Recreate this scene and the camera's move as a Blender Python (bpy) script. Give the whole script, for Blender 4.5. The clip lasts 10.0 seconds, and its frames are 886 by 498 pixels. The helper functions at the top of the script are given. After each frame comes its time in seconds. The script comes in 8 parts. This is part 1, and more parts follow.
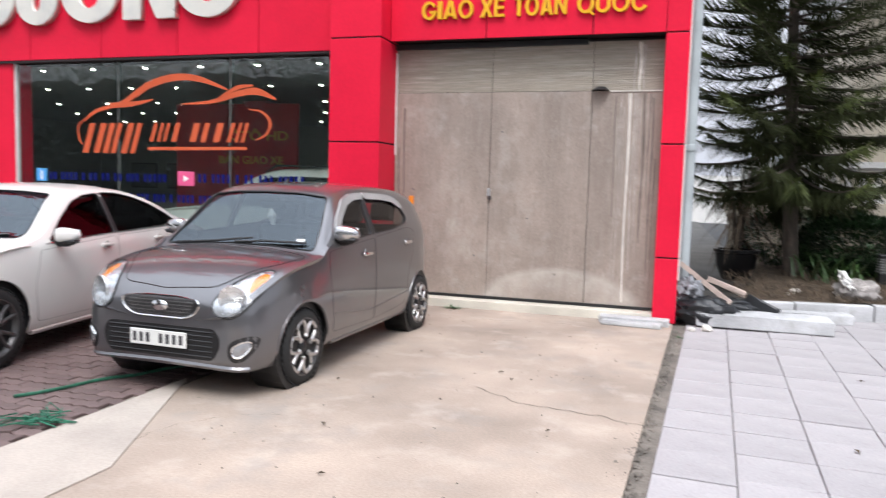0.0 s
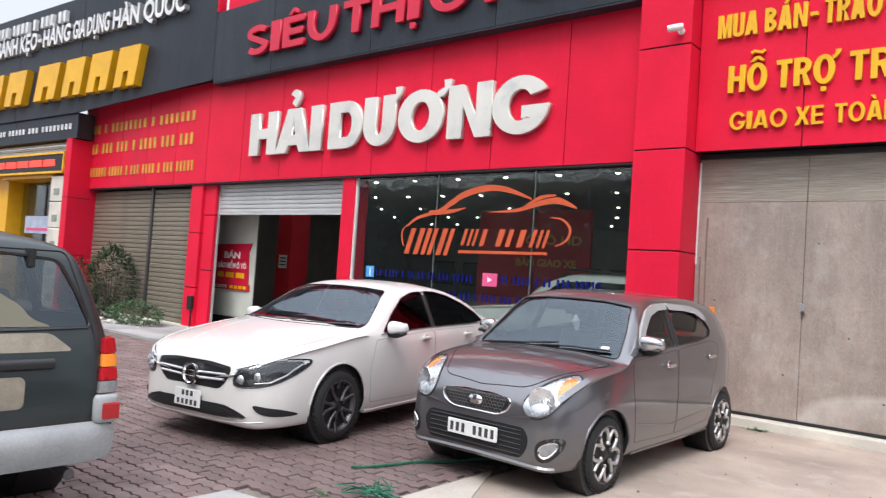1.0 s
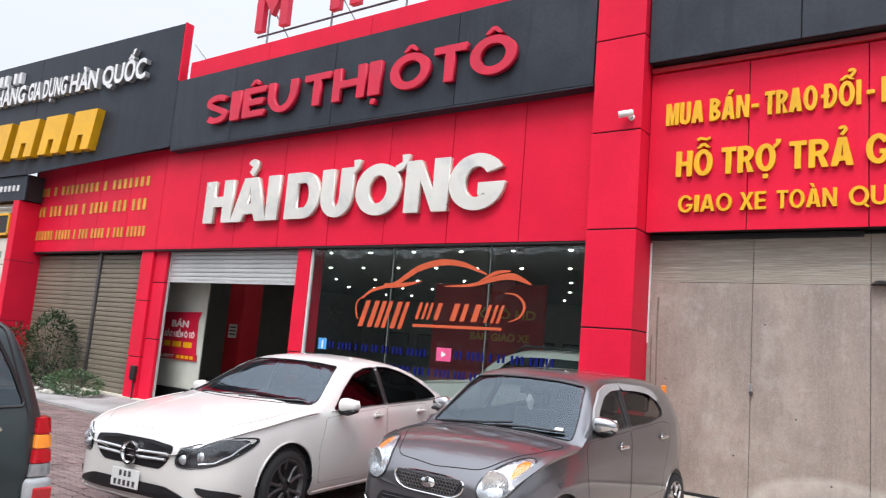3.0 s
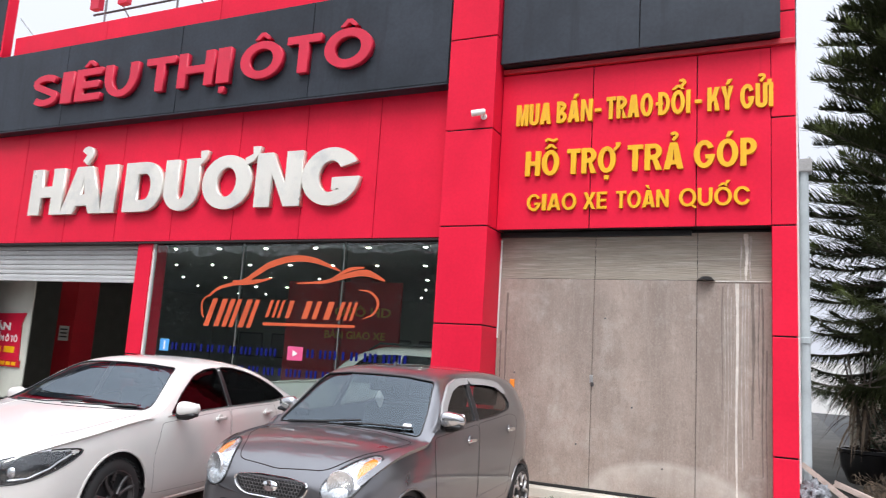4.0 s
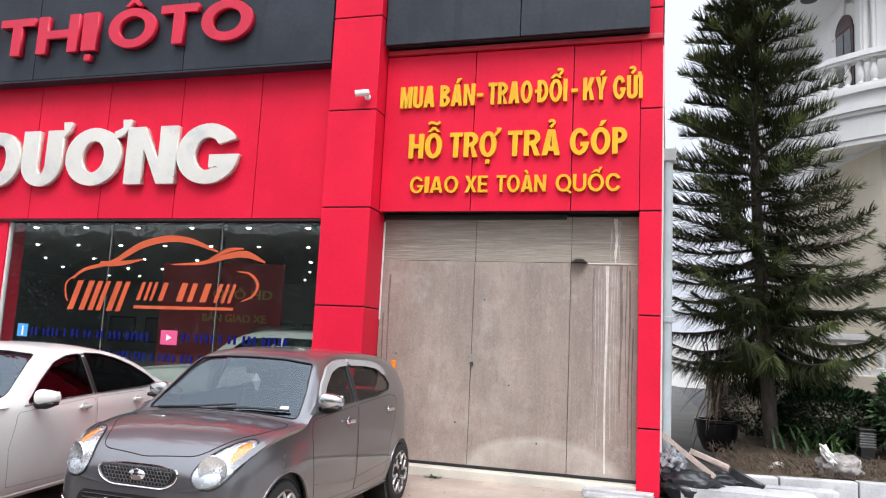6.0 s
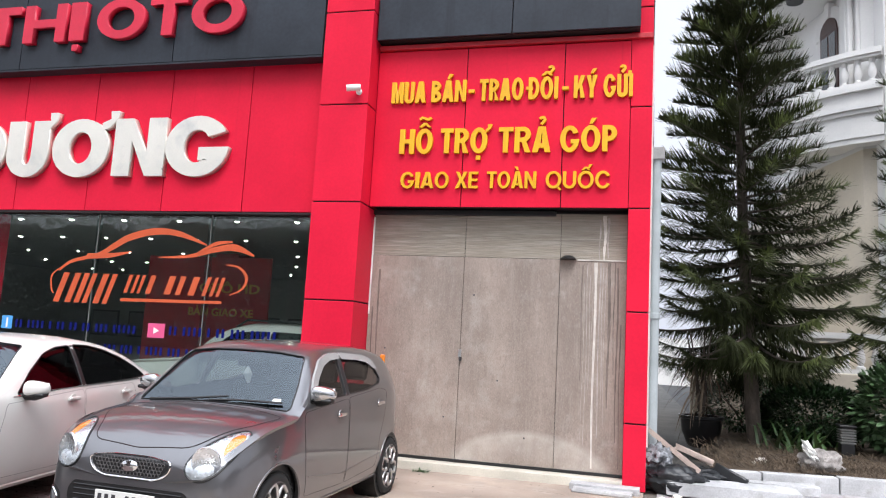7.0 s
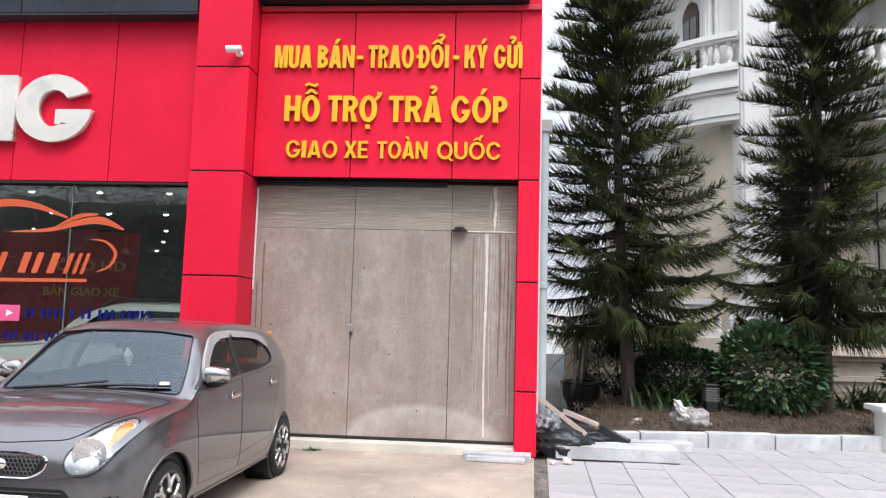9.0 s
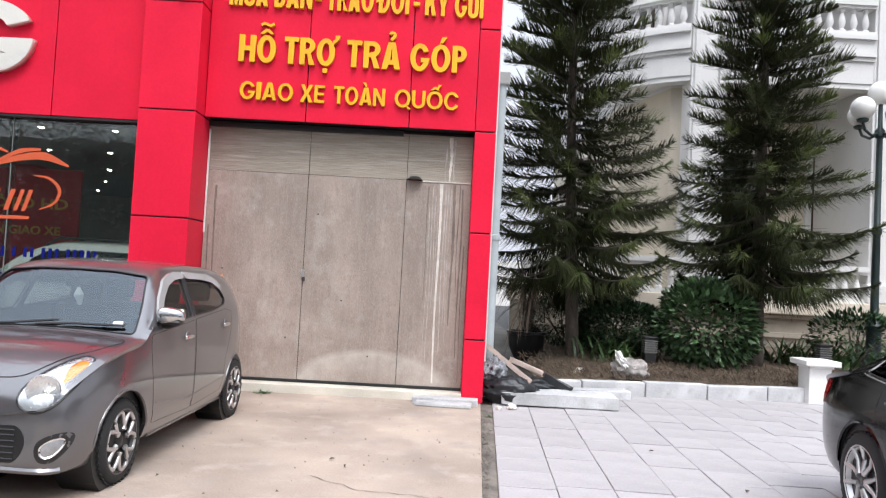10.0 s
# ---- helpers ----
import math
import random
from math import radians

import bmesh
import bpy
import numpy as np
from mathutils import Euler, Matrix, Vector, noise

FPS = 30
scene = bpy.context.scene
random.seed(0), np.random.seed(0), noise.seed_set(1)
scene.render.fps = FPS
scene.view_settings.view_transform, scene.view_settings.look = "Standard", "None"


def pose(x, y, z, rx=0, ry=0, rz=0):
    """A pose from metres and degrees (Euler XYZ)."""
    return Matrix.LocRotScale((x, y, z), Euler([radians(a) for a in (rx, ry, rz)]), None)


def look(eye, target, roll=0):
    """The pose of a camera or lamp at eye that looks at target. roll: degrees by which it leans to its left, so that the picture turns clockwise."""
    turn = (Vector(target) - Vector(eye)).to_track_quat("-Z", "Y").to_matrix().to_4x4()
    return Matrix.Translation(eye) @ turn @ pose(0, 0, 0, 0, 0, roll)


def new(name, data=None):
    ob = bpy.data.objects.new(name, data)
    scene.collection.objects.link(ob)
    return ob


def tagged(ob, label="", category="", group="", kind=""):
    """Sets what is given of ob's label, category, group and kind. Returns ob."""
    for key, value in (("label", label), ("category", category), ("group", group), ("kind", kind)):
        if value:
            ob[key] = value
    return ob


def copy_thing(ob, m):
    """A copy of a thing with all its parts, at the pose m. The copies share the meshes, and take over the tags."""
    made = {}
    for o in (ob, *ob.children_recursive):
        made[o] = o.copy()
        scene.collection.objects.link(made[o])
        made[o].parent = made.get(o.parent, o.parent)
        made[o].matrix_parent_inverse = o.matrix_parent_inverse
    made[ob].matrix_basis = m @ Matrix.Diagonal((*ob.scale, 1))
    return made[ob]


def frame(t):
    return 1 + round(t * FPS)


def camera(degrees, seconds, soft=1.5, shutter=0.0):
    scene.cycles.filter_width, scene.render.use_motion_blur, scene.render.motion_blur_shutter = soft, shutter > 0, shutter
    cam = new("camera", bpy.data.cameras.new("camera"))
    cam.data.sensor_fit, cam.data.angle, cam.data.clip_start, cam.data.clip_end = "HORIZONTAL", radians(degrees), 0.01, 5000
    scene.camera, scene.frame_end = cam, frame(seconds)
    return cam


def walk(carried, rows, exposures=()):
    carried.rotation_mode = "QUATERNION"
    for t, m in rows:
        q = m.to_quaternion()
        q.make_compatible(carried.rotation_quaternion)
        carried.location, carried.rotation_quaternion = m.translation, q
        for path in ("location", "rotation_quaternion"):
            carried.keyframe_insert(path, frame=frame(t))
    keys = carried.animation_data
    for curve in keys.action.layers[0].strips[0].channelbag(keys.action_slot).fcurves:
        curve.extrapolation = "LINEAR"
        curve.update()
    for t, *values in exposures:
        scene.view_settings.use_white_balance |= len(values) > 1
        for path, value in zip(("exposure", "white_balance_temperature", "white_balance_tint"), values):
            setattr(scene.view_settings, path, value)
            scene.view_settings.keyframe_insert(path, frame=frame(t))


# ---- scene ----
cam = camera(62.8, 10.0, soft=1.1, shutter=0.2)
METRES, EYE, TILT, LEAN, TURN = 8.0, 1.5, 0.0, 0.0, 17.0
PATH = [
    (0, (0.061, 0.626, 1.487), (-0.528, 2.53, 1.32), 1.6),
    (0.5, (0.06, 0.457, 1.532), (-0.964, 2.175, 1.502), 2.7),
    (1, (-0.026, 0.319, 1.543), (-1.291, 1.867, 1.615), 3.9),
    (1.5, (-0.026, 0.261, 1.597), (-1.384, 1.723, 1.737), 4.9),
    (2, (-0.031, 0.274, 1.606), (-1.39, 1.727, 1.806), 5.2),
    (2.2, (-0.046, 0.276, 1.607), (-1.384, 1.746, 1.825), 5.1),
    (3.5, (-0.029, 0.371, 1.601), (-1.041, 2.072, 1.892), 4.4),
    (4, (-0.017, 0.454, 1.593), (-0.853, 2.247, 1.889), 3.6),
    (4.5, (0.034, 0.49, 1.596), (-0.668, 2.34, 1.885), 2.9),
    (5, (0.049, 0.49, 1.584), (-0.564, 2.372, 1.867), 2.5),
    (5.5, (0.058, 0.48, 1.592), (-0.51, 2.379, 1.864), 2.5),
    (7, (-0.018, 0.413, 1.558), (-0.521, 2.331, 1.817), 3.2),
    (7.5, (-0.048, 0.392, 1.542), (-0.499, 2.324, 1.796), 2.8),
    (8, (-0.114, 0.451, 1.507), (-0.475, 2.403, 1.753), 2.1),
    (8.5, (-0.221, 0.548, 1.509), (-0.476, 2.518, 1.744), 1.7),
    (9, (-0.3, 0.551, 1.533), (-0.451, 2.535, 1.738), 1.6),
    (9.5, (-0.361, 0.507, 1.52), (-0.429, 2.498, 1.699), 2.3),
    (10, (-0.382, 0.472, 1.506), (-0.382, 2.47, 1.582), 3.1),
]
walk(cam, [(t, look(eye, target, roll)) for t, eye, target, roll in PATH], [(0.0, 0.06), (1.0, 0.03), (2.0, 0.0), (3.5, 0.06), (5.0, 0.1), (7.0, 0.13), (10.0, 0.13)])

# ---- world and light ----
world = bpy.data.worlds.new("overcast_sky")
scene.world = world
world.use_nodes = True
wn, wl = world.node_tree.nodes, world.node_tree.links
sky = wn.new("ShaderNodeTexSky")
sky.sky_type = 'NISHITA'
sky.sun_disc = False
sky.sun_elevation, sky.sun_rotation = radians(57), radians(163)
sky.air_density, sky.dust_density, sky.ozone_density = 1.0, 6.0, 1.0
grey = wn.new("ShaderNodeHueSaturation")
grey.inputs["Saturation"].default_value = 0.12
wl.new(sky.outputs[0], grey.inputs["Color"])
cloud = wn.new("ShaderNodeMix")
cloud.data_type = 'RGBA'
cloud.inputs[0].default_value = 0.8
cloud.inputs[7].default_value = (6.27, 6.68, 7.45, 1)
wl.new(grey.outputs[0], cloud.inputs[6])
# an overcast sky is brightest overhead
way = wn.new("ShaderNodeTexCoord")
axes = wn.new("ShaderNodeSeparateXYZ")
lift = wn.new("ShaderNodeValToRGB")
lift.color_ramp.elements[0].position, lift.color_ramp.elements[0].color = 0.05, (0.73, 0.72, 0.735, 1)
lift.color_ramp.elements[1].position, lift.color_ramp.elements[1].color = 1.0, (2.2, 2.23, 2.28, 1)
middle = lift.color_ramp.elements.new(0.5)
middle.color = (0.86, 0.86, 0.88, 1)
layer = wn.new("ShaderNodeMix")
layer.data_type, layer.blend_type = 'RGBA', 'MULTIPLY'
layer.inputs[0].default_value = 1.0
wl.new(way.outputs["Generated"], axes.inputs[0])
wl.new(axes.outputs["Z"], lift.inputs[0])
wl.new(cloud.outputs[2], layer.inputs[6])
wl.new(lift.outputs[0], layer.inputs[7])
wl.new(layer.outputs[2], wn["Background"].inputs[0])
wn["Background"].inputs[1].default_value = 0.192

sun_data = bpy.data.lights.new("sun", "SUN")
sun_data.energy, sun_data.angle, sun_data.color = 2.2, radians(30), (1.0, 0.97, 0.985)
sun = new("sun", sun_data)
sun.matrix_world = look((2.5, -8, 13), (0, 0, 0))


# ---- materials ----
def material(name, color, rough=0.6, metal=0.0, vary=0.12, scale=3.0, grain=60.0, bump=0.1, coat=0.0, dirt=None, spec=0.5, island=0.0, rand=0.0, stretch=(1, 1, 1), coords="Object", emit=0.0):
    """Procedural surface: colour varied at a coarse and a fine scale, with fine relief."""
    m = bpy.data.materials.new(name)
    m.use_nodes = True
    n, l = m.node_tree.nodes, m.node_tree.links
    b = n["Principled BSDF"]
    b.inputs["Roughness"].default_value, b.inputs["Metallic"].default_value = rough, metal
    b.inputs["Specular IOR Level"].default_value = spec
    if coat:
        b.inputs["Coat Weight"].default_value, b.inputs["Coat Roughness"].default_value = coat, 0.04
    tc = n.new("ShaderNodeTexCoord")
    mp = n.new("ShaderNodeMapping")
    mp.inputs["Scale"].default_value = stretch
    l.new(tc.outputs[coords], mp.inputs[0])
    n1 = n.new("ShaderNodeTexNoise")
    n1.inputs["Scale"].default_value, n1.inputs["Detail"].default_value = scale, 5
    n2 = n.new("ShaderNodeTexNoise")
    n2.inputs["Scale"].default_value, n2.inputs["Detail"].default_value = grain, 3
    l.new(mp.outputs[0], n1.inputs["Vector"])
    l.new(mp.outputs[0], n2.inputs["Vector"])
    dark = [c * (1 - vary * 2) for c in color] if dirt is None else dirt
    light = [min(1, c * (1 + vary)) for c in color]
    r1 = n.new("ShaderNodeValToRGB")
    r1.color_ramp.elements[0].position, r1.color_ramp.elements[1].position = 0.3, 0.68
    r1.color_ramp.elements[0].color, r1.color_ramp.elements[1].color = (*dark, 1), (*light, 1)
    l.new(n1.outputs[0], r1.inputs[0])
    mul = n.new("ShaderNodeMix")
    mul.data_type, mul.blend_type = 'RGBA', 'MULTIPLY'
    mul.inputs[0].default_value = min(1, vary * 3)
    g = n.new("ShaderNodeValToRGB")
    g.color_ramp.elements[0].position, g.color_ramp.elements[1].position = 0.3, 0.65
    g.color_ramp.elements[0].color, g.color_ramp.elements[1].color = (0.6, 0.6, 0.6, 1), (1, 1, 1, 1)
    l.new(n2.outputs[0], g.inputs[0])
    l.new(r1.outputs[0], mul.inputs[6])
    l.new(g.outputs[0], mul.inputs[7])
    out = mul.outputs[2]
    for amount, node, socket in ((rand, "ShaderNodeObjectInfo", "Random"), (island, "ShaderNodeNewGeometry", "Random Per Island")):
        if amount:
            s = n.new(node)
            mr = n.new("ShaderNodeMapRange")
            mr.inputs[3].default_value, mr.inputs[4].default_value = 1 - amount, 1 + amount
            l.new(s.outputs[socket], mr.inputs[0])
            hs = n.new("ShaderNodeHueSaturation")
            l.new(mr.outputs[0], hs.inputs["Value"])
            l.new(out, hs.inputs["Color"])
            out = hs.outputs[0]
    l.new(out, b.inputs["Base Color"])
    if emit:
        l.new(out, b.inputs["Emission Color"])
        b.inputs["Emission Strength"].default_value = emit
    rr = n.new("ShaderNodeMapRange")
    rr.inputs[3].default_value, rr.inputs[4].default_value = max(0.02, rough - 0.1 * min(1, rough * 3)), min(1, rough + 0.1)
    l.new(n1.outputs[0], rr.inputs[0])
    l.new(rr.outputs[0], b.inputs["Roughness"])
    if bump:
        bp = n.new("ShaderNodeBump")
        bp.inputs["Strength"].default_value, bp.inputs["Distance"].default_value = bump, 0.01
        l.new(n2.outputs[0], bp.inputs["Height"])
        l.new(bp.outputs[0], b.inputs["Normal"])
    return m


def glass(name, tint=(0.75, 0.8, 0.8), gloss=0.09, rough=0.0, sheen=(1, 1, 1), edge=0.7):
    m = bpy.data.materials.new(name)
    m.use_nodes = True
    n, l = m.node_tree.nodes, m.node_tree.links
    n.remove(n["Principled BSDF"])
    t, g, mix, lw, po, ma = (n.new("ShaderNode" + k) for k in ("BsdfTransparent", "BsdfGlossy", "MixShader", "LayerWeight", "Math", "Math"))
    t.inputs[0].default_value = (*tint, 1)
    g.inputs["Roughness"].default_value = rough
    g.inputs["Color"].default_value = (*sheen, 1)
    lw.inputs[0].default_value = 0.5
    po.operation, ma.operation = 'POWER', 'MULTIPLY_ADD'
    po.inputs[1].default_value = 4.0
    ma.use_clamp = True
    ma.inputs[1].default_value, ma.inputs[2].default_value = edge, ((0.52 + gloss) / (2.52 + gloss)) ** 2
    l.new(lw.outputs["Facing"], po.inputs[0])
    l.new(po.outputs[0], ma.inputs[0])
    l.new(ma.outputs[0], mix.inputs[0])
    l.new(t.outputs[0], mix.inputs[1])
    l.new(g.outputs[0], mix.inputs[2])
    l.new(mix.outputs[0], n["Material Output"].inputs[0])
    return m


RED = material("red_aluminium_panel", (0.72, 0.015, 0.048), 0.42, vary=0.05, scale=1.2, grain=30, bump=0.02, rand=0.04, spec=0.12)
RED_DIM = material("faded_red_paint", (0.5, 0.012, 0.025), 0.5, vary=0.1, scale=2, grain=40, bump=0.05)
DARK = material("dark_grey_aluminium_panel", (0.030, 0.036, 0.046), 0.45, vary=0.14, scale=1.5, grain=20, bump=0.02, rand=0.1, spec=0.25)
JOINT = material("black_joint_sealant", (0.02, 0.01, 0.012), 0.8, vary=0.2)
STEEL = material("brushed_steel_letter", (0.80, 0.77, 0.69), 0.3, metal=0.4, vary=0.05, scale=1, grain=90, bump=0.02)
LETTER_WHITE = material("white_letter_edge", (0.75, 0.75, 0.74), 0.4, vary=0.06)
GOLD = material("yellow_acrylic_letter", (0.80, 0.42, 0.008), 0.35, vary=0.05, bump=0.02)
GOLD_EDGE = material("ochre_letter_edge", (0.45, 0.2, 0.006), 0.4, vary=0.08)
RED_LETTER = material("crimson_letter_face", (0.6, 0.012, 0.045), 0.4, vary=0.06)
RED_EDGE = material("dark_crimson_letter_edge", (0.22, 0.005, 0.015), 0.5, vary=0.1)
WHITE = material("white_paint", (0.8, 0.79, 0.76), 0.6, vary=0.04, scale=0.8, grain=25, bump=0.05)
CREAM = material("cream_tile", (0.66, 0.62, 0.53), 0.5, vary=0.1, scale=2)
CONCRETE = material("worn_concrete", (0.405, 0.325, 0.265), 0.85, vary=0.16, scale=0.9, grain=70, bump=0.25)
GREYCON = material("grey_concrete", (0.36, 0.355, 0.345), 0.9, vary=0.15, scale=1.5, grain=60, bump=0.3)
ASPHALT = material("asphalt", (0.06, 0.06, 0.06), 0.9, vary=0.15, scale=0.6, grain=80, bump=0.4)
PAVER = material("red_brown_paver", (0.185, 0.127, 0.119), 0.8, vary=0.2, scale=2.2, grain=90, bump=0.3, rand=0.14)
PAVERS = material("red_brown_pavers", (0.185, 0.127, 0.119), 0.8, vary=0.2, scale=2.2, grain=90, bump=0.3, island=0.14)
TILE = material("pale_grey_stone_tile", (0.41, 0.385, 0.39), 0.7, vary=0.1, scale=1.6, grain=50, bump=0.15, rand=0.05)
TILES = material("pale_grey_stone_tiles", (0.41, 0.385, 0.39), 0.7, vary=0.1, scale=1.6, grain=50, bump=0.15, island=0.06)
SAND = material("dirty_sand_bed", (0.19, 0.165, 0.14), 0.95, vary=0.25, scale=4, grain=60, bump=0.4)
SOIL = material("dry_garden_soil", (0.17, 0.125, 0.085), 0.95, vary=0.3, scale=5, grain=50, bump=0.5)
KERB = material("whitewashed_kerb_stone", (0.53, 0.53, 0.535), 0.8, vary=0.14, scale=3, grain=50, bump=0.2, rand=0.05)
SHUTTER = material("galvanised_shutter_slat", (0.58, 0.59, 0.58), 0.4, metal=0.3, vary=0.06, scale=2)
BEIGE_SHUTTER = material("beige_shutter_slat", (0.23, 0.2, 0.15), 0.5, metal=0.2, vary=0.12, scale=2)
BLACK = material("black_plastic", (0.015, 0.015, 0.016), 0.45, vary=0.2)
CHROME = material("chrome", (0.8, 0.8, 0.8), 0.08, metal=1.0, vary=0.02, bump=0)
RUBBER = material("tyre_rubber", (0.018, 0.018, 0.018), 0.8, vary=0.15, grain=120)
SHOPGLASS = glass("shop_window_glass", (0.8, 0.86, 0.84), 0.18)
INK_BLUE = material("blue_window_vinyl", (0.004, 0.008, 0.13), 0.6, vary=0.05, spec=0.1)
ORANGE = material("orange_window_vinyl", (0.58, 0.095, 0.03), 0.5, vary=0.06)
PIPE = material("grey_pvc_pipe", (0.42, 0.46, 0.47), 0.4, vary=0.08)
INNER_FLOOR = material("polished_showroom_tile", (0.2, 0.2, 0.19), 0.12, vary=0.06, bump=0.0)
INNER_WALL = material("showroom_wall_paint", (0.24, 0.245, 0.235), 0.7, vary=0.06)
INNER_CEIL = material("showroom_ceiling_paint", (0.34, 0.36, 0.345), 0.8, vary=0.05)


# ---- building helpers ----
def box(bm, x0, x1, y0, y1, z0, z1, bevel=0.0):
    made = bmesh.ops.create_cube(bm, size=1.0)["verts"]
    for v in made:
        v.co = Vector((x0 + (v.co.x + 0.5) * (x1 - x0), y0 + (v.co.y + 0.5) * (y1 - y0), z0 + (v.co.z + 0.5) * (z1 - z0)))
    if bevel:
        edges = {e for v in made for e in v.link_edges}
        bmesh.ops.bevel(bm, geom=list(edges), offset=bevel, segments=2, affect='EDGES', profile=0.5)
    return bm


def rod(bm, a, b, r0, r1=None, n=12, caps=True):
    a, b = Vector(a), Vector(b)
    q = (b - a).to_track_quat("Z", "Y").to_matrix().to_4x4()
    r1 = r0 if r1 is None else r1
    bmesh.ops.create_cone(bm, cap_ends=caps, segments=n, radius1=max(r0, 1e-4), radius2=max(r1, 1e-4), depth=(b - a).length, matrix=Matrix.Translation((a + b) / 2) @ q)
    return bm


def tube(bm, pts, r, n=8):
    """A bent tube along points; r a number or one per point."""
    pts = [Vector(p) for p in pts]
    rs = r if isinstance(r, (list, tuple)) else [r] * len(pts)
    rings = []
    for i, p in enumerate(pts):
        d = (pts[min(i + 1, len(pts) - 1)] - pts[max(i - 1, 0)]).normalized()
        side = d.cross(Vector((0, 0, 1)))
        if side.length < 1e-3:
            side = Vector((1, 0, 0))
        side.normalize()
        up = side.cross(d)
        rings.append([bm.verts.new(p + rs[i] * (side * math.cos(k * 2 * math.pi / n) + up * math.sin(k * 2 * math.pi / n))) for k in range(n)])
    for a, b in zip(rings, rings[1:]):
        for k in range(n):
            bm.faces.new((a[k], a[(k + 1) % n], b[(k + 1) % n], b[k]))
    bm.faces.new(rings[0])
    bm.faces.new(rings[-1][::-1])
    return bm


def lathe(bm, profile, n=24, m=Matrix()):
    """Turns (radius, height) pairs about z."""
    rings = [[bm.verts.new(m @ Vector((r * math.cos(k * 2 * math.pi / n), r * math.sin(k * 2 * math.pi / n), z))) for k in range(n)] for r, z in profile]
    for a, b in zip(rings, rings[1:]):
        for k in range(n):
            bm.faces.new((a[k], a[(k + 1) % n], b[(k + 1) % n], b[k]))
    if profile[0][0] > 1e-3:
        bm.faces.new(rings[0][::-1])
    if profile[-1][0] > 1e-3:
        bm.faces.new(rings[-1])
    return bm


def prism(bm, outline, depth, m=Matrix()):
    """Flat outline in x, z pushed back along y by depth."""
    a = [bm.verts.new(m @ Vector((x, 0, z))) for x, z in outline]
    b = [bm.verts.new(m @ Vector((x, depth, z))) for x, z in outline]
    bm.faces.new(a)
    bm.faces.new(b[::-1])
    for k in range(len(a)):
        j = (k + 1) % len(a)
        bm.faces.new((a[j], a[k], b[k], b[j]))
    return bm


def mesh_of(bm, name, mat, smooth=None):
    bmesh.ops.recalc_face_normals(bm, faces=bm.faces)
    me = bpy.data.meshes.new(name)
    bm.to_mesh(me)
    bm.free()
    for m in (mat if isinstance(mat, (list, tuple)) else [mat]):
        me.materials.append(m)
    if smooth:
        for p in me.polygons:
            p.use_smooth = True
        me.set_sharp_from_angle(angle=radians(smooth))
    return me


def part(name, bm, mat, parent, label="", smooth=None):
    ob = new(name, bm if isinstance(bm, bpy.types.Mesh) else mesh_of(bm, name, mat, smooth))
    ob.parent = parent
    return tagged(ob, label)


def solid(name, bm, mat, label, category, kind="", group="", smooth=None, at=None):
    ob = new(name, mesh_of(bm, name, mat, smooth))
    if at is not None:
        ob.matrix_basis = at
    return tagged(ob, label, category, group, kind)


def thing(name, label, category, m=None, group="", kind=""):
    ob = new(name)
    ob.empty_display_size = 0.2
    if m is not None:
        ob.matrix_basis = m
    return tagged(ob, label, category, group, kind)


def B():
    return bmesh.new()


